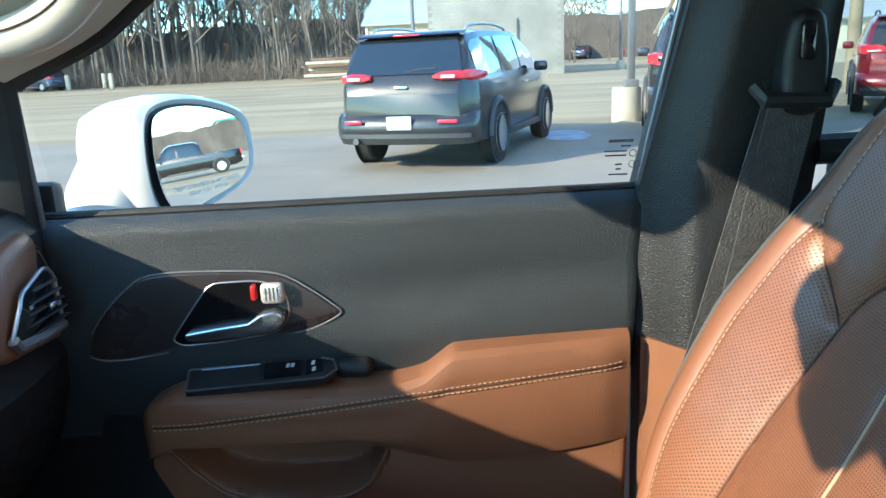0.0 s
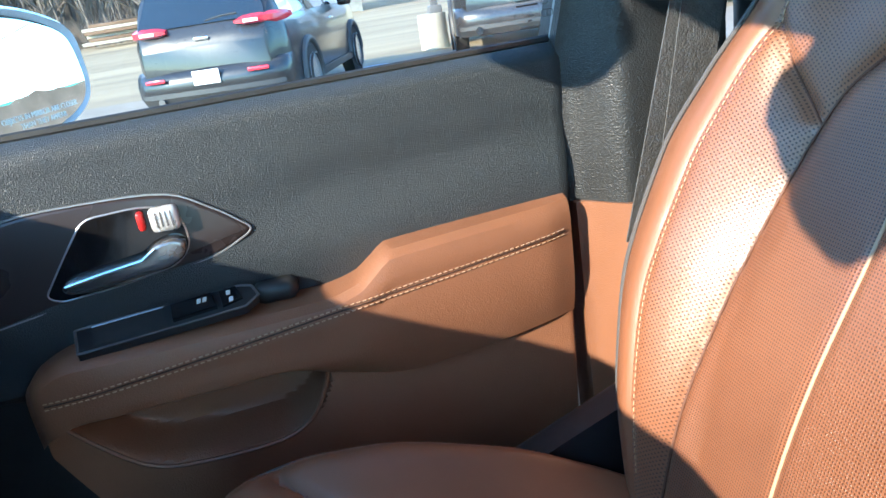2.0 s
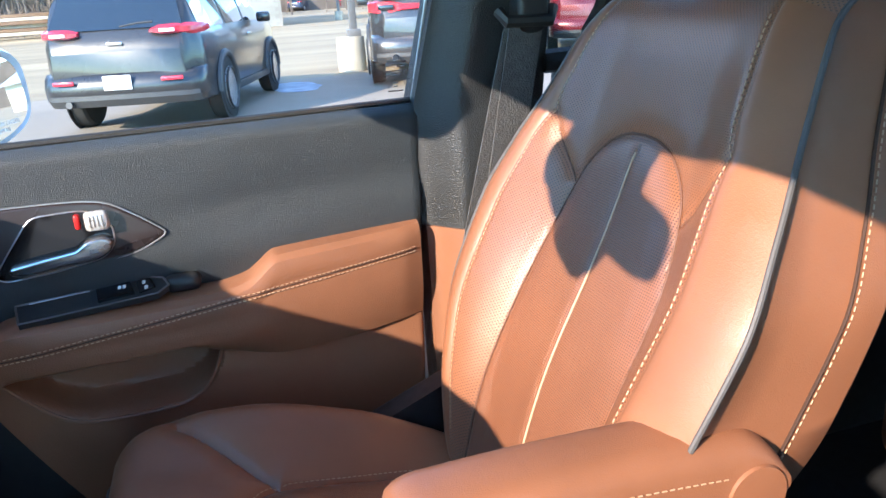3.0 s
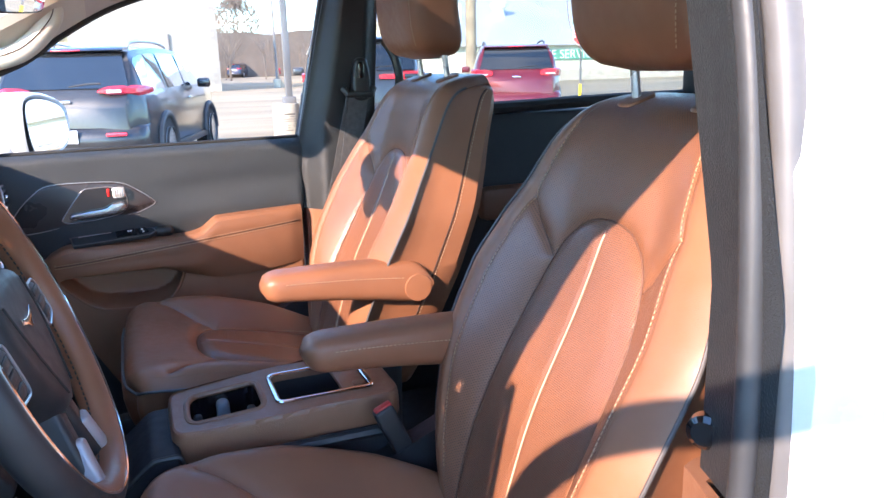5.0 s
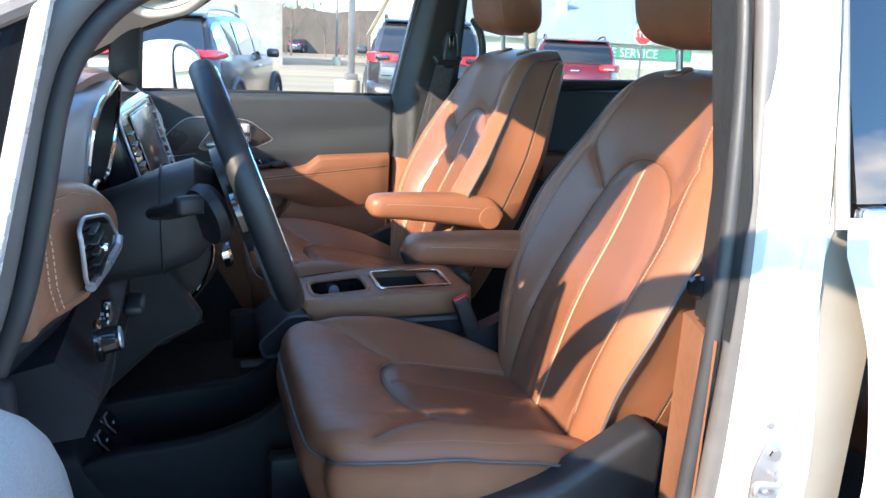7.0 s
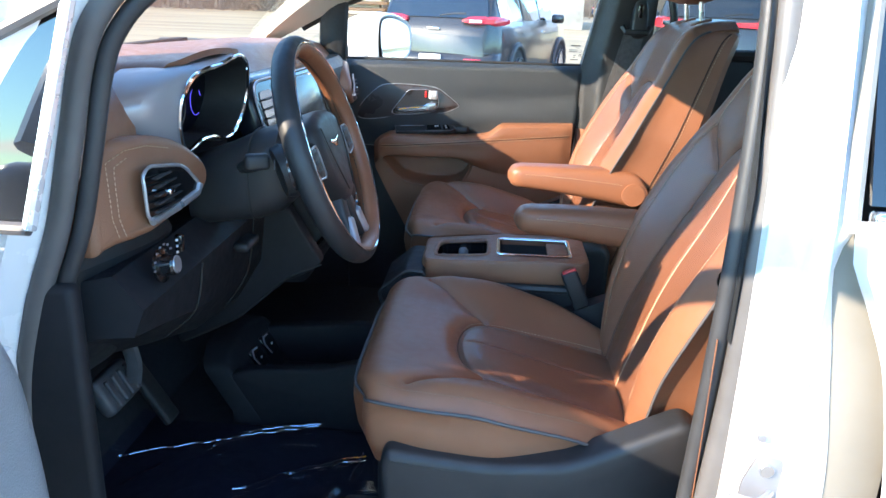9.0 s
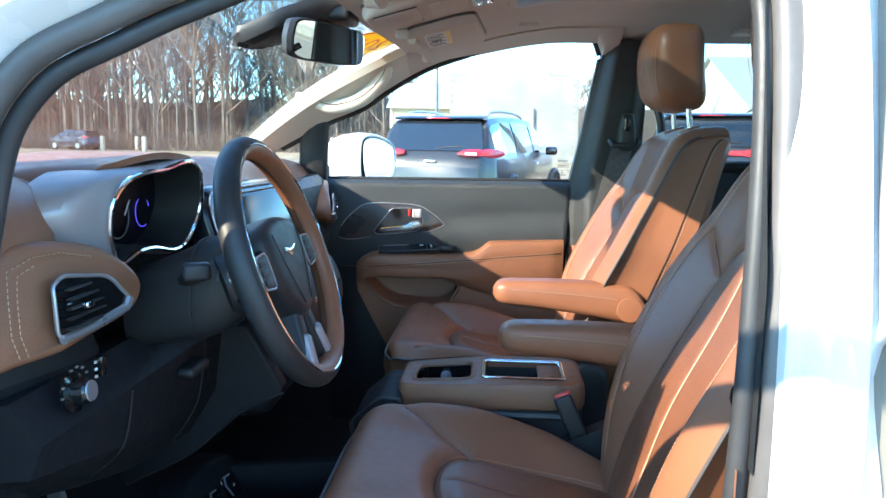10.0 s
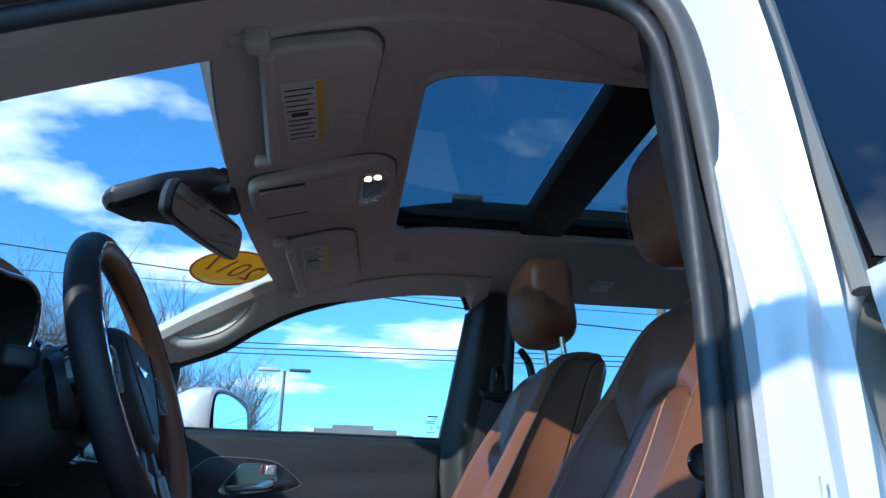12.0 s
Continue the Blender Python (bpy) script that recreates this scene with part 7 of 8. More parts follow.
# fixed quarter window ahead of the driver's door, and the fender below
van_part("quarter_window", thicken(grid(lambda u, v: Vector((-0.535 - 0.42 * u * (1 - v) - 0.0 + 0.06 * v, -0.728 + 0.03 * v, 1.13 + 0.24 * v)), 8, 8), (0, 0.006, 0)), M["dark_glass"], "dark front quarter window")
qf = [(-0.53, -0.735, 1.125), (-0.47, -0.705, 1.375), (-0.97, -0.735, 1.125)]
for a, b in ((0, 1), (1, 2), (2, 0)):
    van_part("quarter_window_frame", tube([qf[a], tuple((Vector(qf[a]) + Vector(qf[b])) / 2), qf[b]], 0.008, 8), M["bright" if a == 0 else "seal"])
van_part("fender", thicken(grid(lambda u, v: Vector((-0.565 - 1.1 * u, -0.775 - 0.05 * math.sin(math.pi * v), 0.35 + 0.77 * v)), 10, 12), (0, 0.03, 0)), M["paint"], "white front fender")
van_part("bonnet", thicken(grid(lambda u, v: Vector((-1.02 - 0.95 * v, MID + (2 * u - 1) * 0.86, 1.13 - 0.20 * v * v - 0.06 * (2 * u - 1) ** 4)), 16, 12), (0, 0, -0.03)), M["paint"], "white bonnet")
# striker and screw on the centre pillar
stk = thing("door_striker", "bare metal door striker bolted to the white pillar", "striker", (0.30, -0.73, 0.86))
skp = under(stk)
skp("striker_plate", slab(rounded([(0.290, 0.80), (0.335, 0.81), (0.335, 0.895), (0.305, 0.90), (0.290, 0.86)], 0.01, 3), to_xz(-0.731, -1), 0.004, 0.001), M["silver"], "silver plate")
skp("striker_loop", tube(curve([(0.325, -0.735, 0.850), (0.30, -0.765, 0.857), (0.27, -0.765, 0.862), (0.27, -0.765, 0.848), (0.30, -0.76, 0.838), (0.325, -0.735, 0.832)], 5), 0.0045, 8), M["silver"], "metal loop")
for z in (0.825, 0.88):
    skp("striker_bolt", lathe([(0.0, 0.0), (0.009, 0.0), (0.008, 0.004), (0.0, 0.004)], (0.316, -0.735, z), (0, -1, 0), 12), M["chrome"], "bolt")
van_part("pillar_screw", lathe([(0.0, 0.0), (0.006, 0.0), (0.005, 0.003), (0.0, 0.003)], (0.306, -0.731, 0.920), (0, -1, 0), 12), M["silver"])
for k in range(12):
    van_part("certification_print", box((0.312 - 0.003 * (k % 3), -0.7315, 0.775 - 0.0075 * k), (0.052 - 0.006 * (k % 3), 0.0012, 0.0026), 0.0), M["seal"])
van_part("pillar_belt_tongue", lathe([(0.0, 0.0), (0.017, 0.0), (0.017, 0.012), (0.012, 0.016), (0.0, 0.016)], (0.300, -0.575, 1.052), (-0.8, -0.6, 0), 16), M["gloss_black"], "black plastic stop button")

# ---- the lot outside ----
def lot_material():
    m, n, l, b = nodes_of("worn_lot_paving")
    tc = n.new("ShaderNodeTexCoord")
    big = n.new("ShaderNodeTexNoise")
    big.inputs["Scale"].default_value, big.inputs["Detail"].default_value = 0.16, 8.0
    l.new(tc.outputs["Object"], big.inputs["Vector"])
    st = n.new("ShaderNodeMapping")
    st.inputs["Scale"].default_value = (0.05, 0.7, 1.0)
    st.inputs["Rotation"].default_value = (0, 0, 0.25)
    l.new(tc.outputs["Object"], st.inputs[0])
    streak = n.new("ShaderNodeTexNoise")
    streak.inputs["Scale"].default_value, streak.inputs["Detail"].default_value = 0.8, 7.0
    l.new(st.outputs[0], streak.inputs["Vector"])
    ramp = n.new("ShaderNodeValToRGB")
    ramp.color_ramp.elements[0].position, ramp.color_ramp.elements[0].color = 0.36, (0.25, 0.19, 0.118, 1)
    ramp.color_ramp.elements[1].position, ramp.color_ramp.elements[1].color = 0.64, (0.34, 0.268, 0.165, 1)
    l.new(streak.outputs["Fac"], ramp.inputs[0])
    r2 = n.new("ShaderNodeMapRange")
    r2.inputs["From Min"].default_value, r2.inputs["From Max"].default_value = 0.3, 0.7
    r2.inputs["To Min"].default_value, r2.inputs["To Max"].default_value = 0.78, 1.12
    l.new(big.outputs["Fac"], r2.inputs["Value"])
    mul = n.new("ShaderNodeVectorMath")
    mul.operation = "SCALE"
    l.new(ramp.outputs[0], mul.inputs[0])
    l.new(r2.outputs[0], mul.inputs["Scale"])
    l.new(mul.outputs[0], b.inputs["Base Color"])
    b.inputs["Roughness"].default_value = 0.9
    g = n.new("ShaderNodeTexNoise")
    g.inputs["Scale"].default_value, g.inputs["Detail"].default_value = 45.0, 4.0
    l.new(tc.outputs["Object"], g.inputs["Vector"])
    bump = n.new("ShaderNodeBump")
    bump.inputs["Strength"].default_value, bump.inputs["Distance"].default_value = 0.3, 0.01
    l.new(g.outputs["Fac"], bump.inputs["Height"])
    l.new(bump.outputs[0], b.inputs["Normal"])
    return m


M["lot"] = lot_material()
M["asphalt"] = surface("grey_asphalt", (0.235, 0.20, 0.158), 0.85, vary=0.12, scale=0.6, grain=0.4, grain_scale=80)
M["rim"] = surface("alloy_rim", (0.55, 0.56, 0.58), 0.3, metal=0.8, vary=0.05)
M["tyre"] = surface("tyre_rubber", (0.02, 0.02, 0.02), 0.8, vary=0.2, scale=10)
M["car_glass"] = surface("dark_car_glass", (0.012, 0.015, 0.018), 0.03, vary=0.1, coat=1.0)
M["tail"] = surface("red_lamp_lens", (0.62, 0.03, 0.05), 0.15, vary=0.08, coat=0.7)
M["tail_clear"] = surface("clear_lamp_lens", (0.75, 0.6, 0.6), 0.15, vary=0.05, coat=0.7)
M["plate"] = surface("white_plate", (0.75, 0.75, 0.75), 0.4, vary=0.03)
M["grey_paint"] = surface("grey_metallic_paint", (0.024, 0.025, 0.028), 0.32, metal=0.2, coat=0.5, vary=0.03)
M["light_grey_paint"] = surface("granite_metallic_paint", (0.050, 0.050, 0.053), 0.3, metal=0.4, coat=0.8, vary=0.03)
M["red_paint"] = surface("dark_red_metallic_paint", (0.17, 0.008, 0.014), 0.3, metal=0.2, coat=0.8, vary=0.03)
M["blue_paint"] = surface("dark_blue_paint", (0.02, 0.035, 0.07), 0.28, metal=0.3, coat=0.8, vary=0.03)
M["black_paint"] = surface("black_car_paint", (0.01, 0.01, 0.012), 0.2, coat=0.8, vary=0.05)
M["cladding"] = surface("grey_bumper_plastic", (0.045, 0.047, 0.05), 0.5, vary=0.1)

ground = tagged(part("ground", grid(lambda u, v: Vector((-400 + 800 * u, -400 + 800 * v, 0.0)), 40, 40), M["lot"]), "pale worn lot paving with darker streaks", "ground", kind="structure")
# nearer darker strip of asphalt
road = tagged(part("pavement", slab(rounded([(-60, -40), (60, -40), (60, 10.4), (12, 11.6), (4, 13.6), (-60, 19.0)], 1.0, 3), to_xy(0.004), 0.010), M["asphalt"]), "grey-brown asphalt strip round the van", "pavement", kind="structure")

M["blue_line"] = surface("worn_pale_blue_paint", (0.26, 0.33, 0.42), 0.8, vary=0.35, scale=3)
for cx, cy, rx, ry in ((1.42, 12.5, 0.42, 0.75), (-4.6, 8.66, 0.16, 0.10)):
    tagged(part("ground_marking", slab([(cx + rx * math.cos(2 * math.pi * k / 28) * (1 + 0.12 * math.sin(5 * k)), cy + ry * math.sin(2 * math.pi * k / 28)) for k in range(28)], to_xy(0.015), 0.003), M["blue_line"]), "worn pale blue paint patch on the asphalt", "marking", kind="structure")

SUV_ROOF = [(-2.32, 0.92), (-2.27, 1.04), (-2.22, 1.12), (-2.08, 1.36), (-1.97, 1.54), (-1.86, 1.60), (-1.4, 1.65), (-0.5, 1.67), (0.3, 1.64), (0.75, 1.45), (1.15, 1.16), (1.35, 1.08), (1.9, 1.02), (2.2, 0.92), (2.32, 0.72)]
PICK_ROOF = [(-2.9, 1.0), (-2.85, 1.12), (-1.0, 1.13), (-0.92, 1.16), (-0.85, 1.62), (-0.6, 1.86), (0.6, 1.90), (0.9, 1.80), (1.3, 1.32), (1.5, 1.22), (2.5, 1.16), (2.75, 1.05), (2.85, 0.75)]


def make_car(name, label, category, at, heading, paint, roof=SUV_ROOF, scale=1.0, wide=0.93, lamp="wing", group="", plate=True, side_lights=True):
    """A parked car; its nose points along heading degrees from +y towards +x."""
    th = thing(name, label, category, (0, 0, 0), group)
    y0, y1 = roof[0][0], roof[-1][0]

    def rz(y):
        return interp(y, roof)

    def w_at(y):
        t = (y - y0) / (y1 - y0)
        return wide * (1 - 0.16 * max(0, 0.06 - t) / 0.06 - 0.05 * max(0, 0.15 - t) / 0.15 - 0.22 * max(0, t - 0.90) / 0.10 - 0.05 * max(0, t - 0.75) / 0.25)

    def shoulder(y):
        return min(1.07 if roof is SUV_ROOF else 1.12, rz(y) - 0.02)

    def half(y):
        """Outline of one side at a place along the car, from the sill up to the roof's middle."""
        w, z, s = w_at(y), rz(y), shoulder(y)
        up = max(z - s, 0.0)
        lean = 0.20 * min(up / 0.55, 1.0)
        low = 0.30 + 0.10 * (max(0, y0 + 0.35 - y) / 0.35) + 0.10 * (max(0, y - y1 + 0.4) / 0.4)
        return [(w * 0.70, low), (w * 0.93, low + 0.02), (w, low + 0.12), (w * 1.0, (low + s) / 2 + 0.05), (w * 0.985, s - 0.08), (w * 0.955, s), (w * (0.955 - lean * 0.35), s + up * 0.40), (w * (0.955 - lean * 0.8), s + up * 0.82), (w * (0.955 - lean) - 0.05 * min(up, 0.3), s + up * 0.955), (w * 0.45, z + 0.004), (0.0, z + 0.012)]

    ys = sorted(set([y0 + (y1 - y0) * i / 46 for i in range(47)] + [p[0] for p in roof]))
    rings = []
    for y in ys:
        h = half(y)
        rings.append([Vector((x, y, z)) for x, z in h] + [Vector((-x, y, z)) for x, z in reversed(h[:-1])])
    body = part("body", loft(rings), paint, th, "", 40)

    def band(ya, yb, fa, fb, sgn, off=0.007, n=6):
        """A pane on the side between two shares of the height above the shoulder."""
        def f(u, v):
            y = ya + (yb - ya) * u
            w, z, s = w_at(y), rz(y), shoulder(y)
            up, fr = z - s, fa + (fb - fa) * v
            lean = 0.20 * min(up / 0.55, 1.0)
            table = [(0.0, w * 0.955), (0.40, w * (0.955 - lean * 0.35)), (0.82, w * (0.955 - lean * 0.8)), (0.955, w * (0.955 - lean) - 0.05 * min(up, 0.3))]
            return Vector((sgn * (interp(fr, table) + off), y, s + up * fr))
        bm = grid(f, 10, n)
        return bm
    cab = [p[0] for p in roof if p[1] > 1.5]
    ca, cb = min(cab), max(cab)
    for s in (-1, 1):
        n = 3 if roof is SUV_ROOF else 2
        span = (cb - ca + 0.75)
        for k in range(n):
            a = ca - 0.02 + span * k / n + (0.05 if k else 0.0)
            b = ca - 0.02 + span * (k + 1) / n - 0.06
            part("side_window", band(a, min(b, cb + 0.62), 0.08, 0.84, s), M["car_glass"], th, "dark side window")
    # rear glass on the slope
    ra, rb = (roof[2][0] + 0.01, roof[4][0]) if roof is SUV_ROOF else (roof[3][0], roof[4][0])
    rear = part("rear_window", grid(lambda u, v: Vector(((2 * u - 1) * wide * (0.80 - 0.12 * v), ra + (rb - ra) * v - 0.012, rz(ra + (rb - ra) * v) + 0.018)), 14, 10), M["car_glass"], th, "dark rear window")
    if roof is SUV_ROOF:
        part("wiper", tube([(0.05, -2.205, 1.175), (0.25, -2.19, 1.205), (0.42, -2.19, 1.21)], 0.013, 6), M["rubber"], rear)
        part("spoiler", loft([[Vector((x, -1.80, 1.605)), Vector((x, -1.98, 1.585)), Vector((x, -2.03, 1.60)), Vector((x, -1.98, 1.625)), Vector((x, -1.75, 1.645))] for x in (-0.66, -0.5, 0.0, 0.5, 0.66)]), paint, th)
        part("brake_strip", box((0, -2.025, 1.603), (0.34, 0.02, 0.018), 0.004), M["tail"], th)
        # bumper and cladding
        part("bumper", loft([[Vector((x, y, z)) for y, z in ((-2.15 + e, 0.34), (-2.33 + e, 0.36), (-2.40 + e, 0.44), (-2.41 + e, 0.56), (-2.37 + e, 0.66), (-2.30 + e, 0.71), (-2.15 + e, 0.70))] for x, e in ((-0.92, 0.34), (-0.88, 0.14), (-0.75, 0.05), (-0.4, 0.01), (0, 0), (0.4, 0.01), (0.75, 0.05), (0.88, 0.14), (0.92, 0.34))]), paint, th, "", 50)
        part("bumper_trim", loft([[Vector((x, y, z)) for y, z in ((-2.2 + e, 0.33), (-2.36 + e, 0.34), (-2.425 + e, 0.42), (-2.425 + e, 0.47), (-2.36 + e, 0.49), (-2.2 + e, 0.48))] for x, e in ((-0.85, 0.14), (-0.72, 0.05), (0, 0), (0.72, 0.05), (0.85, 0.14))]), M["cladding"], th, "dark lower bumper")
        if plate:
            pl = part("number_plate", box((0, -2.422, 0.60), (0.31, 0.012, 0.155), 0.004), M["plate"], th, "white number plate")
            part("plate_bar", box((0, -2.4295, 0.60), (0.20, 0.003, 0.05), 0.0), M["tail_clear"], pl)
        part("badge", box((0.0, -2.315, 1.005), (0.17, 0.012, 0.035), 0.006), M["chrome"], th)
        for s in (-1, 1):
            part("roof_rail", tube(curve([(s * 0.60, -1.65, 1.60), (s * 0.62, -1.5, 1.70), (s * 0.63, -0.6, 1.725), (s * 0.62, 0.05, 1.68), (s * 0.6, 0.15, 1.64)], 6), 0.018, 8), M["silver"] if lamp == "wing" else M["cladding"], th)
            if lamp == "wing":
                lens = part("tail_lamp", loft([[Vector((s * x, y, 1.12 + (z - 0.055) * g)) for y, z in ((-2.23 + e, 0.0), (-2.31 + e, 0.03), (-2.31 + e, 0.08), (-2.23 + e, 0.11))] for x, e, g in ((0.40, 0.02, 0.5), (0.50, 0.0, 1.0), (0.70, 0.03, 1.15), (0.82, 0.11, 1.15), (0.90, 0.27, 0.9), (0.93, 0.42, 0.4))]), M["tail"], th, "red tail lamp")
                part("lamp_centre", box((s * 0.60, -2.318, 1.118), (0.17, 0.012, 0.036), 0.008, 2), M["tail_clear"], lens)
                part("reflector", box((s * 0.60, -2.400, 0.615), (0.24, 0.03, 0.045), 0.012, 2, Matrix.Rotation(s * radians(6), 3, "Z")), M["tail"], th, "red reflector")
            elif lamp == "bar":
                lens = part("tail_lamp", loft([[Vector((s * x, y, 1.06 + (z - 0.08) * g)) for y, z in ((-2.2 + e, 0.0), (-2.315 + e, 0.02), (-2.315 + e, 0.14), (-2.2 + e, 0.16))] for x, e, g in ((0.20, 0.0, 0.5), (0.45, 0.01, 0.6), (0.62, 0.02, 1.1), (0.80, 0.08, 1.15), (0.92, 0.28, 0.9))]), M["tail"], th, "red tail lamp")
                part("lamp_centre", box((s * 0.68, -2.300, 1.06), (0.22, 0.04, 0.07), 0.02, 2, Matrix.Rotation(s * radians(12), 3, "Z")), M["car_glass"], lens)
            else:
                lens = part("tail_lamp", loft([[Vector((s * x, y, 1.08 + (z - 0.10) * g)) for y, z in ((-2.2 + e, 0.0), (-2.31 + e, 0.03), (-2.31 + e, 0.17), (-2.2 + e, 0.20))] for x, e, g in ((0.48, 0.02, 0.55), (0.62, 0.02, 0.95), (0.80, 0.08, 1.0), (0.92, 0.28, 0.8))]), M["tail"], th, "red tail lamp")
                part("lamp_centre", box((s * 0.68, -2.298, 1.06), (0.20, 0.03, 0.03), 0.008, 2, Matrix.Rotation(s * radians(12), 3, "Z")), M["tail_clear"], lens)
        if lamp == "wing":
            part("exhaust", tube([(-0.58, -2.2, 0.36), (-0.58, -2.42, 0.385)], 0.038, 12), M["cladding"], th)
        elif lamp == "bar":
            for s in (-1, 1):
                part("exhaust", tube([(s * 0.60, -2.2, 0.40), (s * 0.60, -2.43, 0.41)], 0.05, 12), M["chrome"], th)
    else:
        for s in (-1, 1):
            part("tail_lamp", box((s * 0.90, -2.88, 0.98), (0.14, 0.06, 0.30), 0.02, 2), M["tail"], th, "red tail lamp")
        part("bumper", box((0, -2.95, 0.60), (1.7, 0.14, 0.16), 0.03, 2), M["chrome"], th)
    for s in (-1, 1):
        part("wing_mirror", box((s * (wide + 0.10), cb + 0.35, 1.14), (0.20, 0.10, 0.14), 0.04, 3), paint if roof is SUV_ROOF and lamp != "wing" else M["black_paint"], th, "door mirror")
        part("door_handle", box((s * (wide + 0.005), 0.05, 0.95), (0.03, 0.16, 0.025), 0.008, 2), M["chrome"] if lamp == "wing" else paint, th)
        part("sill_trim", box((s * (wide - 0.01), 0.0, 0.34), (0.05, 2.2, 0.10), 0.02, 2), M["cladding"], th)
        for yw in ((-1.36, 1.36) if roof is SUV_ROOF else (-1.75, 1.85)):
            R = 0.37
            arch = [Vector((s * (wide + 0.004), yw + (R + 0.055) * math.cos(a), R + (R + 0.055) * math.sin(a))) for a in [math.pi * j / 16 for j in range(17)]]
            part("wheel_arch", tube(arch, 0.042, 8), M["cladding"], th)
            part("wheel_well", lathe([(0.0, 0.0), (R + 0.045, 0.0), (R + 0.045, 0.012), (0.0, 0.014)], (s * (wide - 0.008), yw, R + 0.01), (s, 0, 0), 28), M["tyre"], th)
            tyre = part("tyre", lathe([(0.23, -0.10), (0.34, -0.10), (0.365, -0.07), (R, -0.03), (R, 0.03), (0.365, 0.07), (0.34, 0.10), (0.25, 0.105)], (s * (wide - 0.085), yw, R), (s, 0, 0), 32), M["tyre"], th, "black tyre")
            part("wheel_disc", lathe([(0.0, 0.05), (0.24, 0.04), (0.255, 0.10), (0.245, 0.105), (0.23, 0.055), (0.0, 0.055)], (s * (wide - 0.040), yw, R), (s, 0, 0), 28), M["cladding"], tyre)
            for k in range(7):
                a = 2 * math.pi * k / 7
                d = Vector((0, math.cos(a), math.sin(a)))
                part("spoke", box(Vector((s * (wide + 0.022), yw, R)) + d * 0.13, (0.022, 0.035, 0.22), 0.008, 1, Matrix.Rotation(math.pi / 2 - a, 3, "X")), M["rim"], tyre)
            part("hub_ring", lathe([(0.225, 0.085), (0.252, 0.085), (0.252, 0.100), (0.225, 0.100)], (s * (wide - 0.065), yw, R), (s, 0, 0), 28), M["rim"], tyre)
    th.matrix_world = pose(at[0], at[1], at[2] if len(at) > 2 else 0.0, 0, 0, -heading) @ Matrix.Diagonal((scale, scale, scale, 1))
    return th


make_car("suv", "grey metallic suv with thin red tail lamps and alloy wheels", "car", (-0.20, 11.30, 0.014), 17, M["grey_paint"], lamp="wing", group="parked cars")
make_car("suv", "dark granite grey suv with a wide red tail lamp bar", "car", (3.96, 13.3, 0.014), 13, M["light_grey_paint"], lamp="bar", scale=1.09, group="parked cars", plate=False)
make_car("suv", "dark red suv with a roof rail and chrome bumper strip", "car", (8.35, 15.45, 0.0), 24, M["red_paint"], lamp="block", scale=1.03, group="parked cars", plate=False)
make_car("suv", "dark blue suv parked far off beside a pole", "car", (13.2, 98.0, 0.0), 28, M["blue_paint"], lamp="block", group="parked cars", plate=False)
make_car("hatchback", "small red car parked far off", "car", (19.3, 99.0, 0.0), 65, M["red_paint"], lamp="block", scale=0.85, group="parked cars", plate=False)
make_car("suv", "dark car parked at the edge of the woods", "car", (-36.0, 62.0, 0.0), -70, M["blue_paint"], lamp="block", group="parked cars", plate=False)
make_car("pickup_truck", "black crew-cab pickup truck with bright wheels", "truck", (38.0, 18.4, 0.0), 156, M["black_paint"], roof=PICK_ROOF, wide=1.0, lamp="truck", group="parked cars")

# ---- buildings ----
M["block"] = surface("grey_painted_block", (0.30, 0.29, 0.26), 0.9, vary=0.22, scale=0.5, grain=0.3, grain_scale=30)
M["mortar"] = surface("block_mortar", (0.24, 0.23, 0.21), 0.95, vary=0.15, scale=1.0)
M["beige_siding"] = surface("beige_metal_siding", (0.52, 0.45, 0.31), 0.6, vary=0.06, scale=0.5)
M["cream_siding"] = surface("cream_metal_siding", (0.62, 0.58, 0.45), 0.6, vary=0.06, scale=0.5)
M["white_siding"] = surface("white_metal_siding", (0.70, 0.68, 0.60), 0.6, vary=0.06, scale=0.5)
M["metal_roof"] = surface("grey_metal_roof", (0.42, 0.43, 0.43), 0.45, vary=0.08, scale=0.4, metal=0.2)
M["green_trim"] = surface("green_metal_trim", (0.05, 0.30, 0.20), 0.5, vary=0.08, scale=1)
M["window_dark"] = surface("dark_window", (0.03, 0.035, 0.04), 0.1, coat=0.5)
M["pole_metal"] = surface("grey_painted_pole", (0.13, 0.135, 0.14), 0.5, vary=0.1, scale=2)
M["wood_pole"] = surface("weathered_wood_pole", (0.28, 0.22, 0.15), 0.9, vary=0.2, scale=3, grain=0.5, grain_scale=60)
M["concrete"] = surface("pale_concrete", (0.40, 0.365, 0.30), 0.9, vary=0.14, scale=2.5, grain=0.4, grain_scale=60)
M["brown_wood"] = surface("brown_stacked_wood", (0.16, 0.10, 0.065), 0.9, vary=0.2, scale=2)

bb = thing("block_building", "windowless grey concrete-block building with a stepped parapet", "building", (1.0, 48.0, 0.0))
bbp = under(bb)
BX0, BX1, BY = -2.75, 4.95, 45.0
PARA = [(BX0, 0.0), (BX1, 0.0), (BX1, 5.0), (BX1 - 0.6, 5.0), (BX1 - 0.6, 5.25), (BX1 - 1.6, 5.25), (BX1 - 1.6, 5.5), (BX1 - 3.0, 5.5), (BX1 - 3.0, 5.72), (BX0 + 2.3, 5.72), (BX0 + 2.3, 5.5), (BX0 + 1.2, 5.5), (BX0 + 1.2, 5.27), (BX0, 5.27)]
bbp("wall", slab(PARA, to_xz(BY), 6.0), M["mortar"], "grey block wall", smooth=0)
blocks = bmesh.new()
rng = random.Random(4)
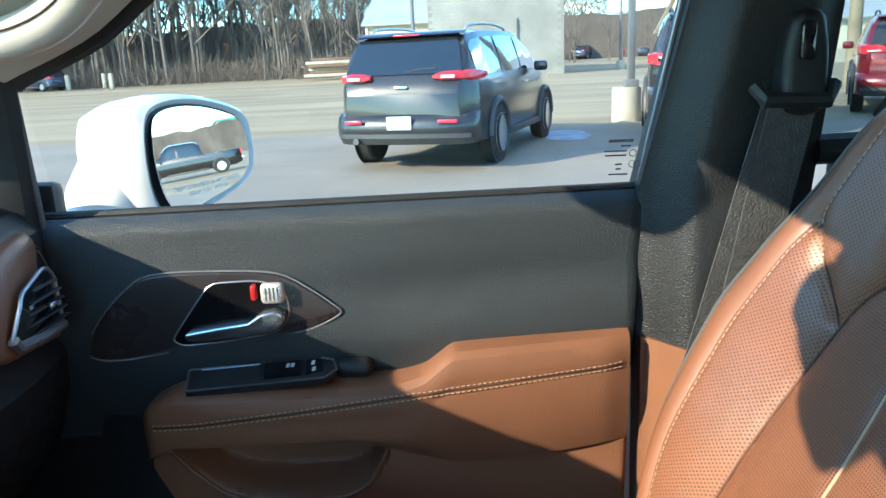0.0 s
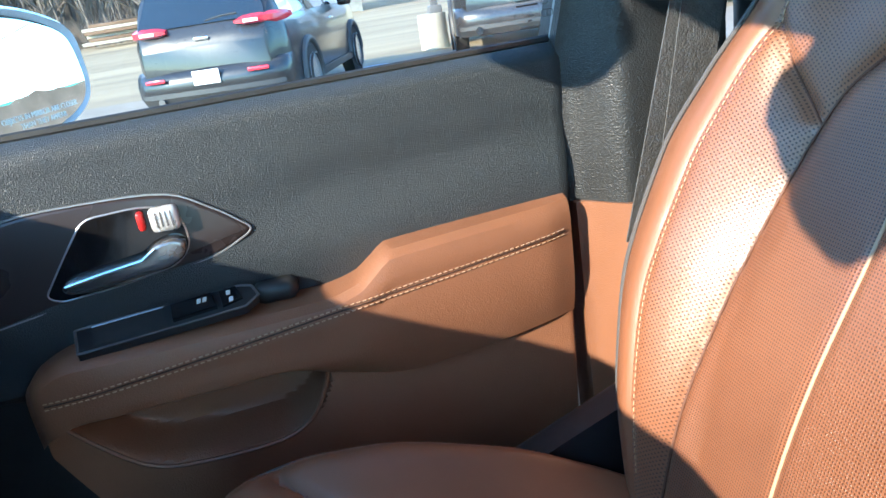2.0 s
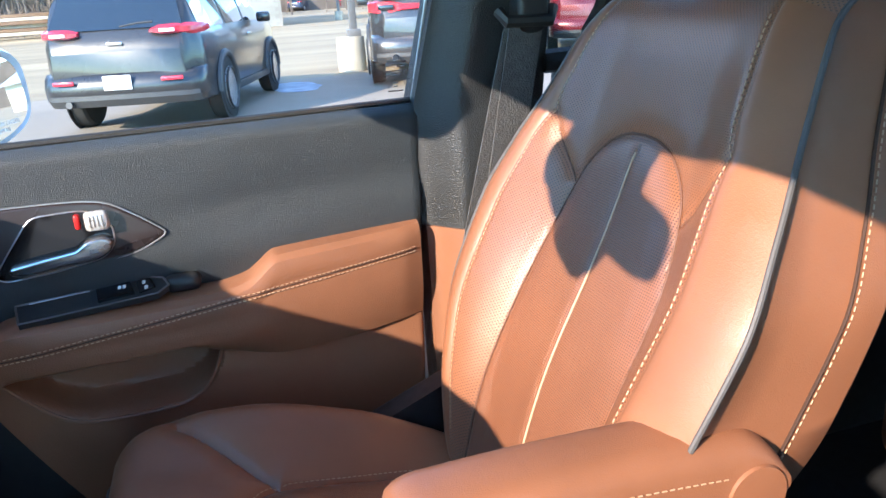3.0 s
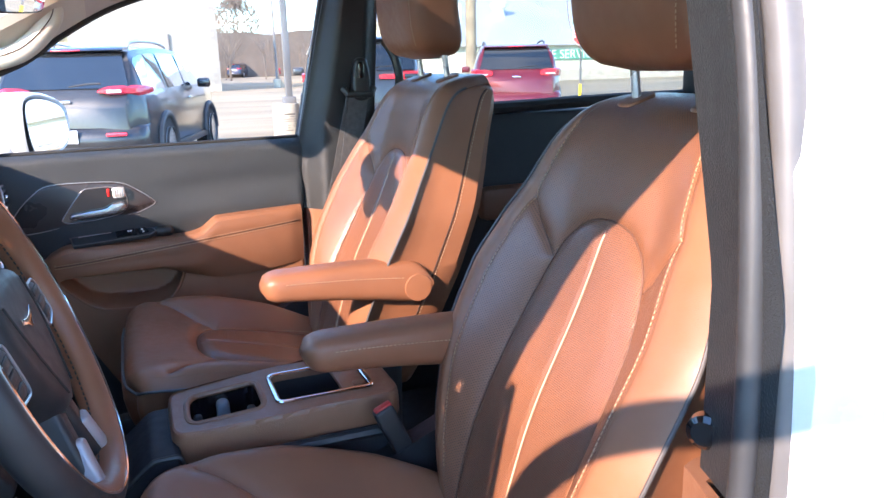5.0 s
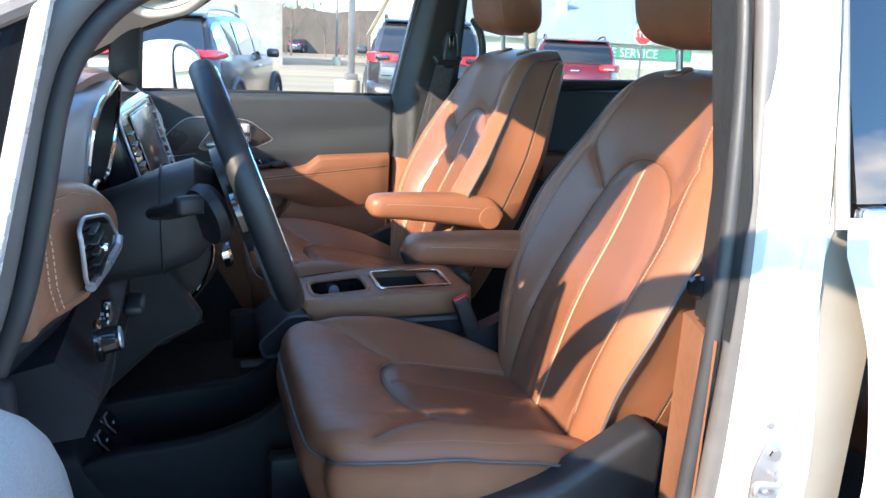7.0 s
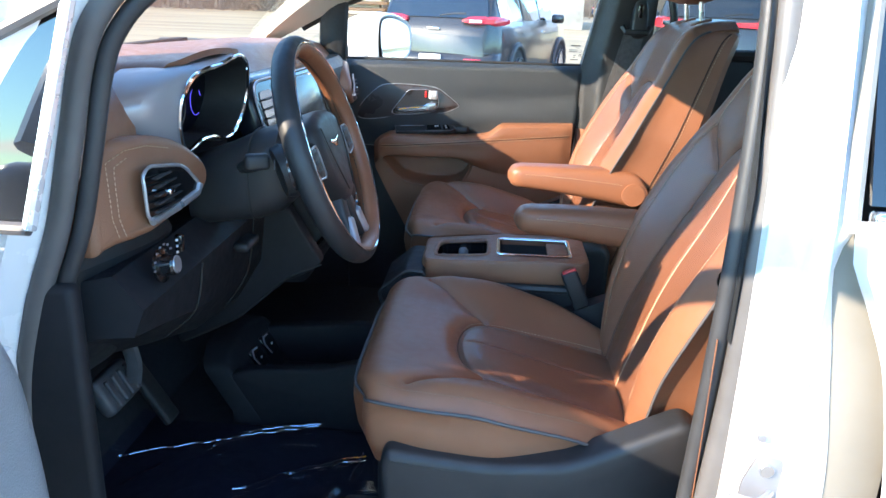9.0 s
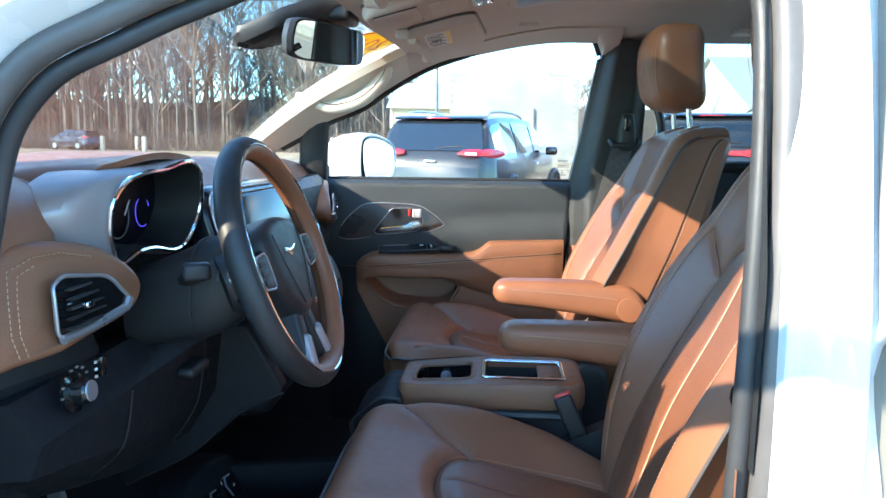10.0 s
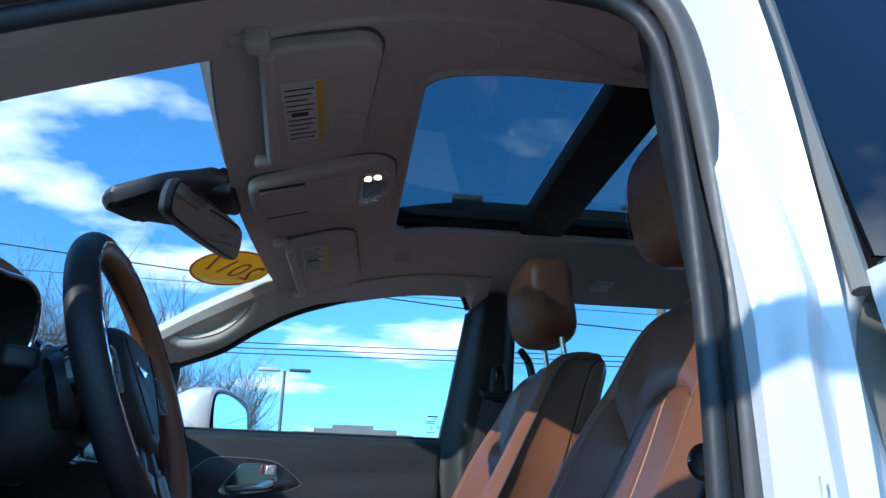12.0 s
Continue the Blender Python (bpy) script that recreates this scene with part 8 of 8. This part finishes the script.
for r in range(28):
    z = 0.02 + r * 0.203
    for c in range(20):
        x = BX0 + 0.03 + (c - 0.5 * (r % 2)) * 0.406
        top = 5.72 if BX0 + 2.3 < x + 0.2 < BX1 - 3.0 else 5.5 if BX0 + 1.2 < x + 0.2 < BX1 - 1.6 else 5.2
        if x < BX0 or x + 0.40 > BX1 or z + 0.2 > top:
            continue
        d = 0.012 + rng.random() * 0.006
        vs = [blocks.verts.new((x + a * 0.396, BY - d * b, z + c2 * 0.193)) for a, b, c2 in ((0, 1, 0), (1, 1, 0), (1, 1, 1), (0, 1, 1), (0, 0, 0), (1, 0, 0), (1, 0, 1), (0, 0, 1))]
        for f in ((0, 1, 2, 3), (3, 2, 6, 7), (0, 4, 5, 1), (0, 3, 7, 4), (1, 5, 6, 2)):
            blocks.faces.new([vs[i] for i in f])
bk_ = bbp("blocks", blocks, M["block"], "grey concrete blocks", smooth=0)
tagged(bk_, kind="stuff")
bbp("downpipe", tube([(2.3, BY - 0.08, 0.0), (2.3, BY - 0.08, 3.2)], 0.05, 8), M["pole_metal"])


def shed(name, label, x0, x1, y0, y1, eave, ridge, wall, roof, along="x", base=0.0):
    """A low metal building with a pitched roof; the ridge runs along x or y."""
    th = thing(name, label, "building", ((x0 + x1) / 2, (y0 + y1) / 2, base))
    tp = under(th)
    if along == "x":
        sec = [(y0, base), (y0, eave), ((y0 + y1) / 2, ridge), (y1, eave), (y1, base)]
        tp("wall", loft([[Vector((x, a, b)) for a, b in sec] for x in (x0, x1)]), wall, "", None, 20)
        rs = [(y0 - 0.4, eave - 0.06), ((y0 + y1) / 2, ridge + 0.12), (y1 + 0.4, eave - 0.06), (y1 + 0.4, eave - 0.16), ((y0 + y1) / 2, ridge + 0.02), (y0 - 0.4, eave - 0.16)]
        tp("roof", loft([[Vector((x, a, b)) for a, b in rs] for x in (x0 - 0.3, x1 + 0.3)]), roof, "grey metal roof", None, 20)
    else:
        sec = [(x0, base), (x0, eave), ((x0 + x1) / 2, ridge), (x1, eave), (x1, base)]
        tp("wall", loft([[Vector((a, y, b)) for a, b in sec] for y in (y0, y1)]), wall, "", None, 20)
        rs = [(x0 - 0.4, eave - 0.06), ((x0 + x1) / 2, ridge + 0.12), (x1 + 0.4, eave - 0.06), (x1 + 0.4, eave - 0.16), ((x0 + x1) / 2, ridge + 0.02), (x0 - 0.4, eave - 0.16)]
        tp("roof", loft([[Vector((a, y, b)) for a, b in rs] for y in (y0 - 0.3, y1 + 0.3)]), roof, "grey metal roof", None, 20)
    return tp


tp = shed("beige_building", "beige metal building with a shallow roof beside the block wall", -7.0, 3.0, 50.0, 62.0, 3.5, 5.3, M["beige_siding"], M["metal_roof"], "x")
tp("corner_trim", box((-7.0, 49.98, 1.75), (0.16, 0.10, 3.4), 0.0), M["cream_siding"])
tp("wall_window", box((-4.8, 49.98, 2.2), (0.9, 0.08, 0.8), 0.0), M["window_dark"], "small window")
wbd = thing("white_building", "long low cream metal building with a hipped grey roof", "building", (30, 110, 0.0))
tp = under(wbd)
tp("wall", box((37.15, 110.0, 1.65), (49.7, 14.0, 3.3), 0.0), M["cream_siding"], "cream ribbed metal wall", None, 0)
tp("roof", loft([[Vector((x, 110 - w, z)), Vector((x, 110 - w * 0.02, z + h)), Vector((x, 110 + w, z)), Vector((x, 110, z - 0.1))] for x, w, z, h in ((11.9, 7.5, 3.25, 0.05), (19.6, 7.5, 3.25, 2.75), (62.5, 7.5, 3.25, 2.75))]), M["metal_roof"], "grey metal roof", None, 20)
tp("wing_wall", box((32.0, 102.6, 1.8), (20.4, 0.9, 3.6), 0.0), M["white_siding"], "whiter projecting wall", None, 0)
tp("overhead_door", box((23.6, 102.1, 1.25), (2.6, 0.12, 2.5), 0.0), M["green_trim"], "green overhead door", None, 0)
tp("wall_base", box((16.9, 102.97, 0.4), (9.2, 0.08, 0.8), 0.0), M["concrete"], "pale base strip", None, 0)
for k in range(24):
    tp("siding_rib", box((12.6 + 0.4 * k, 102.98, 1.9), (0.05, 0.05, 2.6), 0.0), M["cream_siding"])
tp = shed("tire_shop", "long pale metal building with green lettering under a grey roof", 15.0, 60.0, 42.0, 66.0, 2.35, 7.2, M["cream_siding"], M["metal_roof"], "x")
tp("fascia_sign", box((26.0, 41.93, 1.62), (9.5, 0.10, 0.62), 0.0), M["green_trim"], "green fascia board")
tp("sign_lettering", text_mesh("TIRE SERVICE", 0.78, pose(26.0, 41.86, 1.62, 90, 0, 0)), M["plate"], "white lettering", None, 0)
tp("wall_base", box((37, 41.97, 0.35), (44, 0.06, 0.7), 0.0), M["concrete"], "pale base strip")
tp("roof_vent", lathe([(0.0, 0.0), (0.45, 0.0), (0.35, 0.5), (0.55, 0.7), (0.55, 0.95), (0.0, 1.15)], (23.5, 46.5, 4.1), (0, 0, 1), 12), M["plate"], "white roof vent")
tp("roof_pipe", tube([(20.2, 45.5, 3.6), (20.2, 45.5, 4.9)], 0.12, 8), M["plate"])
# far buildings behind the van, for the mirror
tp = shed("red_roofed_building", "low building with a red roof across the street", 150.0, 178.0, 46.0, 62.0, 3.6, 6.6, M["cream_siding"], surface("red_roof", (0.35, 0.07, 0.05), 0.6), "y")
tp = shed("green_roofed_building", "low building with a green roof across the street", 140.0, 160.0, 78.0, 100.0, 3.8, 7.2, M["beige_siding"], M["green_trim"], "y")

# ---- poles, barrel base, stop sign, wires ----
lp = thing("street_lamp", "grey lot lamp on a pale concrete base", "street lamp", (2.78, 14.5, 0.0))
lpp = under(lp)
lpp("concrete_base", lathe([(0.0, 0.0), (0.27, 0.0), (0.265, 0.60), (0.255, 0.635), (0.0, 0.64)], (2.78, 14.5, 0.0), (0, 0, 1), 32), M["concrete"], "round concrete base")
lpp("pole_foot", box((2.86, 14.5, 0.70), (0.24, 0.24, 0.14), 0.02), M["pole_metal"])
lpp("pole", box((2.86, 14.5, 4.2), (0.125, 0.125, 7.0), 0.01), M["pole_metal"], "grey square pole")
lpp("lamp_head", box((2.5, 14.5, 7.75), (0.7, 0.3, 0.14), 0.03), M["pole_metal"])


def lot_lamp(x, y, h, base=0.55):
    t = thing("street_lamp", "slim grey lot lamp with flat twin heads", "street lamp", (x, y, 0.0), "lot lamps")
    f = under(t)
    f("concrete_base", lathe([(0.0, 0.0), (0.26, 0.0), (0.25, base), (0.0, base)], (x, y, 0.0), (0, 0, 1), 20), M["concrete"], "round concrete base")
    f("pole", tube([(x, y, base), (x, y, h)], [0.085, 0.055], 8), M["pole_metal"], "slim pole")
    f("lamp_head", box((x - 0.62, y, h + 0.03), (0.85, 0.34, 0.13), 0.04), M["plate"], "pale lamp head")
    f("lamp_head", box((x + 0.62, y, h + 0.03), (0.85, 0.34, 0.10), 0.04), M["pole_metal"])


lot_lamp(-2.4, 30.0, 6.25)
lot_lamp(8.7, 48.0, 7.5)
lot_lamp(31.0, 50.0, 8.0)
up_ = thing("utility_pole", "weathered wooden utility pole with a cross arm", "utility pole", (9.4, 20.0, 0.0))
upp = under(up_)
upp("pole", tube([(9.4, 20.0, 0.0), (9.4, 20.0, 11.0)], [0.17, 0.12], 12), M["wood_pole"], "weathered wooden pole")
upp("cross_arm", box((9.4, 20.0, 10.2), (2.2, 0.12, 0.12), 0.01), M["wood_pole"])
upp("lamp_arm", tube([(9.4, 20.0, 7.0), (10.4, 19.6, 7.5)], 0.04, 8), M["pole_metal"])
upp("lamp_head", box((10.7, 19.5, 7.55), (0.6, 0.25, 0.14), 0.04), M["plate"])
sg = thing("stop_sign", "red octagonal stop sign on a thin dark post", "stop sign", (12.55, 19.0, 0.0))
sgp = under(sg)
sgp("post", tube([(12.55, 19.0, 0.0), (12.55, 19.0, 2.55)], 0.035, 8), M["pole_metal"], "thin dark post")
sgp("post_sleeve", tube([(12.55, 19.0, 0.0), (12.55, 19.0, 0.62)], 0.05, 8), M["yellow"], "yellow post sleeve")
FACE_TO = pose(12.55, 18.95, 2.02, 90, 0, -32)


def octagon(r):
    return [(r * math.cos(math.pi / 8 + math.pi / 4 * i), r * math.sin(math.pi / 8 + math.pi / 4 * i)) for i in range(8)]


sgp("sign_border", slab(octagon(0.30), lambda a, b, h: FACE_TO @ Vector((a, b, h)), 0.006), M["plate"], "", None, 0)
sgp("sign_face", slab(octagon(0.275), lambda a, b, h: FACE_TO @ Vector((a, b, 0.007 + h)), 0.003), M["red"], "red octagonal face", None, 0)
sgp("sign_lettering", text_mesh("STOP", 0.24, FACE_TO @ pose(0, 0, 0.0115)), M["plate"], "white lettering", None, 0)
sgp("street_plate", box((12.55, 18.97, 2.42), (0.55, 0.02, 0.12), 0.0, 1, Matrix.Rotation(radians(-32), 3, "Z")), M["green_trim"], "green street plate")

wires = thing("power_lines", "black overhead power lines", "cable", (0, 30, 7), kind="stuff")
wsp = under(wires)


def wire(a, b, sag, r=0.022):
    A, B = Vector(a), Vector(b)
    wsp("wire", tube([A.lerp(B, t / 16) - Vector((0, 0, sag * 4 * (t / 16) * (1 - t / 16))) for t in range(17)], r, 5), M["ink"])


for dz in (0.0, -0.22, -0.44):
    wire((-60, 30, 7.15 + dz), (42, 30, 8.1 + dz), 0.35)
wire((-30, 30, 10.0), (42, 30, 9.0), -0.1, 0.015)
wire((-50, 30, 14.6), (9.4, 29.9, 8.9), 0.3, 0.03)
wire((9.4, 30, 8.9), (60, 30, 7.0), 0.2, 0.03)
wire((-60, 34, 20.0), (60, 34, 34.0), 0.4, 0.02)
wire((-60, 34, 21.5), (60, 34, 37.0), 0.4, 0.02)
wire((-40, 12, 22.0), (40, 10, 21.0), 0.4, 0.012)

# lumber stack and posts at the edge of the woods
ls = thing("lumber_stack", "stack of grey and brown timber on pallets", "lumber stack", (-10.4, 56, 0.0))
lsp = under(ls)
for k in range(6):
    lsp("timber", box((-10.4 + 0.3 * (k % 2), 56 + 0.2 * (k % 3), 0.35 + 0.22 * k), (4.2 - 0.3 * (k % 3), 1.6, 0.20), 0.02), M["brown_wood"] if k % 2 else M["concrete"], "stacked boards")
for k, (x, y) in enumerate(((-32.5, 60), (-28, 58), (-31, 63))):
    tagged(part("marker_post", box((x, y, 0.6), (0.3, 0.3, 1.2), 0.03), M["concrete"]), "pale square marker post", "post", "marker posts")

# ---- woods: bare trees with fine branches ----
def bark():
    return surface("grey_brown_bark", (0.15, 0.125, 0.105), 0.95, vary=0.3, scale=1.5)


M["bark"] = bark()
M["twig"] = surface("brown_twigs", (0.15, 0.12, 0.098), 0.95, vary=0.25, scale=0.8)
M["evergreen"] = surface("dark_evergreen_needles", (0.035, 0.05, 0.025), 0.9, vary=0.3, scale=1.2)


def add_limb(bm, a, b, ra, rb, k=4):
    d = (b - a).normalized()
    u = d.orthogonal().normalized()
    w = d.cross(u)
    r1 = [bm.verts.new(a + (u * math.cos(2 * math.pi * i / k) + w * math.sin(2 * math.pi * i / k)) * ra) for i in range(k)]
    r2 = [bm.verts.new(b + (u * math.cos(2 * math.pi * i / k) + w * math.sin(2 * math.pi * i / k)) * rb) for i in range(k)]
    for i in range(k):
        bm.faces.new((r1[i], r1[(i + 1) % k], r2[(i + 1) % k], r2[i]))


def grow(bm, rng, p, d, length, r, level, most):
    parts = 3 if level == 0 else 2
    for s in range(parts):
        q = p + d * (length / parts)
        add_limb(bm, p, q, r, r * 0.82, 5 if level == 0 else 3)
        r *= 0.82
        if level < most:
            for _ in range(2 if level == 0 and s == 0 else 3 if level < 2 else 2):
                side = Vector((rng.uniform(-1, 1), rng.uniform(-1, 1), rng.uniform(0.1, 0.9))).normalized()
                dd_ = (d * 0.55 + side * 0.75).normalized()
                grow(bm, rng, q, dd_, length * rng.uniform(0.42, 0.62), r * 0.55, level + 1, most)
        p = q
        d = (d + Vector((rng.uniform(-0.18, 0.18), rng.uniform(-0.18, 0.18), 0.05))).normalized()


rng = random.Random(11)
kinds = []
for k in range(5):
    bm = bmesh.new()
    grow(bm, rng, Vector((0, 0, 0)), Vector((rng.uniform(-0.06, 0.06), 0, 1)).normalized(), rng.uniform(6.5, 9.0), rng.uniform(0.10, 0.17), 0, 3)
    me = bpy.data.meshes.new("tree_form")
    bm.to_mesh(me)
    bm.free()
    kinds.append(me)


def stand(name, label, spots, mat, lo=0.8, hi=1.35, seed=3):
    rg = random.Random(seed)
    bm = bmesh.new()
    for x, y in spots:
        before = len(bm.verts)
        bm.from_mesh(kinds[rg.randrange(len(kinds))])
        bm.verts.ensure_lookup_table()
        m = Matrix.Translation((x, y, -0.1)) @ Matrix.Rotation(rg.uniform(0, 6.28), 4, "Z") @ Matrix.Scale(rg.uniform(lo, hi) * interp(x, [(-62, 1.25), (-35, 1.2), (-22, 0.95), (-10, 0.72), (-5, 0.36), (0, 0.42)]), 4)
        bmesh.ops.transform(bm, matrix=m, verts=bm.verts[before:])
    ob = part(name, bm, mat, None, "", 0)
    return tagged(ob, label, "trees", kind="stuff")


rg = random.Random(21)
spots = []
for i in range(120):
    x = -62 + 58 * rg.random()
    spots.append((x, 64 + 12 * rg.random() - 0.10 * (x + 30)))
stand("woods", "bare grey-brown deciduous woods along the lot", spots, M["bark"], 0.95, 1.5)
spots = [(-75 + 78 * rg.random(), 80 + 14 * rg.random()) for i in range(75)]
stand("woods", "further bare trees behind the first row", spots, M["twig"], 1.3, 1.9, 14)
spots = [(-110 + 55 * rg.random(), 30 + 40 * rg.random()) for i in range(45)]
stand("woods", "bare deciduous woods ahead of the van", spots, M["bark"], 1.0, 1.6, 8)
spots = [(2 + 34 * rg.random(), 76 + 8 * rg.random()) for i in range(26)]
stand("woods", "bare trees behind the low buildings", spots, M["bark"], 0.8, 1.2, 5)
brush = bmesh.new()
for i in range(4200):
    x = -112 + 108 * rg.random()
    y = (62 + 11 * rg.random() - 0.10 * (x + 30)) if x > -62 else 30 + 45 * rg.random()
    h = rg.uniform(0.5, 3.0) * rg.uniform(0.5, 1.1)
    a = Vector((x, y, 0.0))
    b = a + Vector((rg.uniform(-1.5, 1.5), rg.uniform(-0.5, 0.5), h))
    add_limb(brush, a, b, rg.uniform(0.015, 0.045), 0.010, 3)
    c = a.lerp(b, 0.5)
    add_limb(brush, c, c + Vector((rg.uniform(-1, 1), rg.uniform(-0.5, 0.5), rg.uniform(0.4, 1.3))), 0.03, 0.01, 3)
tagged(part("underbrush", brush, M["twig"], None, "", 0), "tangled brown underbrush at the woods' edge", "brush", kind="stuff")
M["hill"] = surface("far_wooded_slope", (0.115, 0.098, 0.085), 1.0, vary=0.3, scale=0.25)
tagged(part("far_woods", grid(lambda u, v: Vector((-190 + 380 * u, 98 - 0.0012 * (380 * (u - 0.5)) ** 2, v * (6.2 + 1.6 * noise.noise(Vector((u * 26, 0.3, 1.7))) + 0.9 * noise.noise(Vector((u * 120, 2.3, 0.7)))))), 240, 2), M["hill"], None, "", 0), "hazy line of far bare woods", "backdrop", kind="structure")
# two round bare crowns and a few evergreens
for x, y, s_, nm, lab_, mat_ in ((16.0, 121, 2.1, "oak_tree", "round oak with brown winter leaves behind the buildings", M["twig"]), (33.0, 124, 1.5, "evergreen_tree", "round dark evergreen tree behind the buildings", M["evergreen"])):
    bmn = bmesh.new()
    rg2 = random.Random(int(x))
    add_limb(bmn, Vector((x, y, 0)), Vector((x, y, 4.0 * s_)), 0.25, 0.10, 6)
    for i in range(900):
        a1, a2, rr = rg2.uniform(0, 6.283), rg2.uniform(-1.2, 1.5), rg2.uniform(0.35, 1.0) ** 0.5
        p = Vector((1.9 * rr * math.cos(a1) * math.cos(a2), 1.5 * rr * math.sin(a1) * math.cos(a2), 3.6 + 1.9 * rr * math.sin(a2)))
        q = p + Vector((rg2.uniform(-0.35, 0.35), rg2.uniform(-0.3, 0.3), rg2.uniform(0.1, 0.5)))
        add_limb(bmn, Vector((x, y, 0)) + p * s_, Vector((x, y, 0)) + q * s_, 0.10, 0.03, 3)
    tagged(part(nm, bmn, mat_, None, "", 0), lab_, "tree")
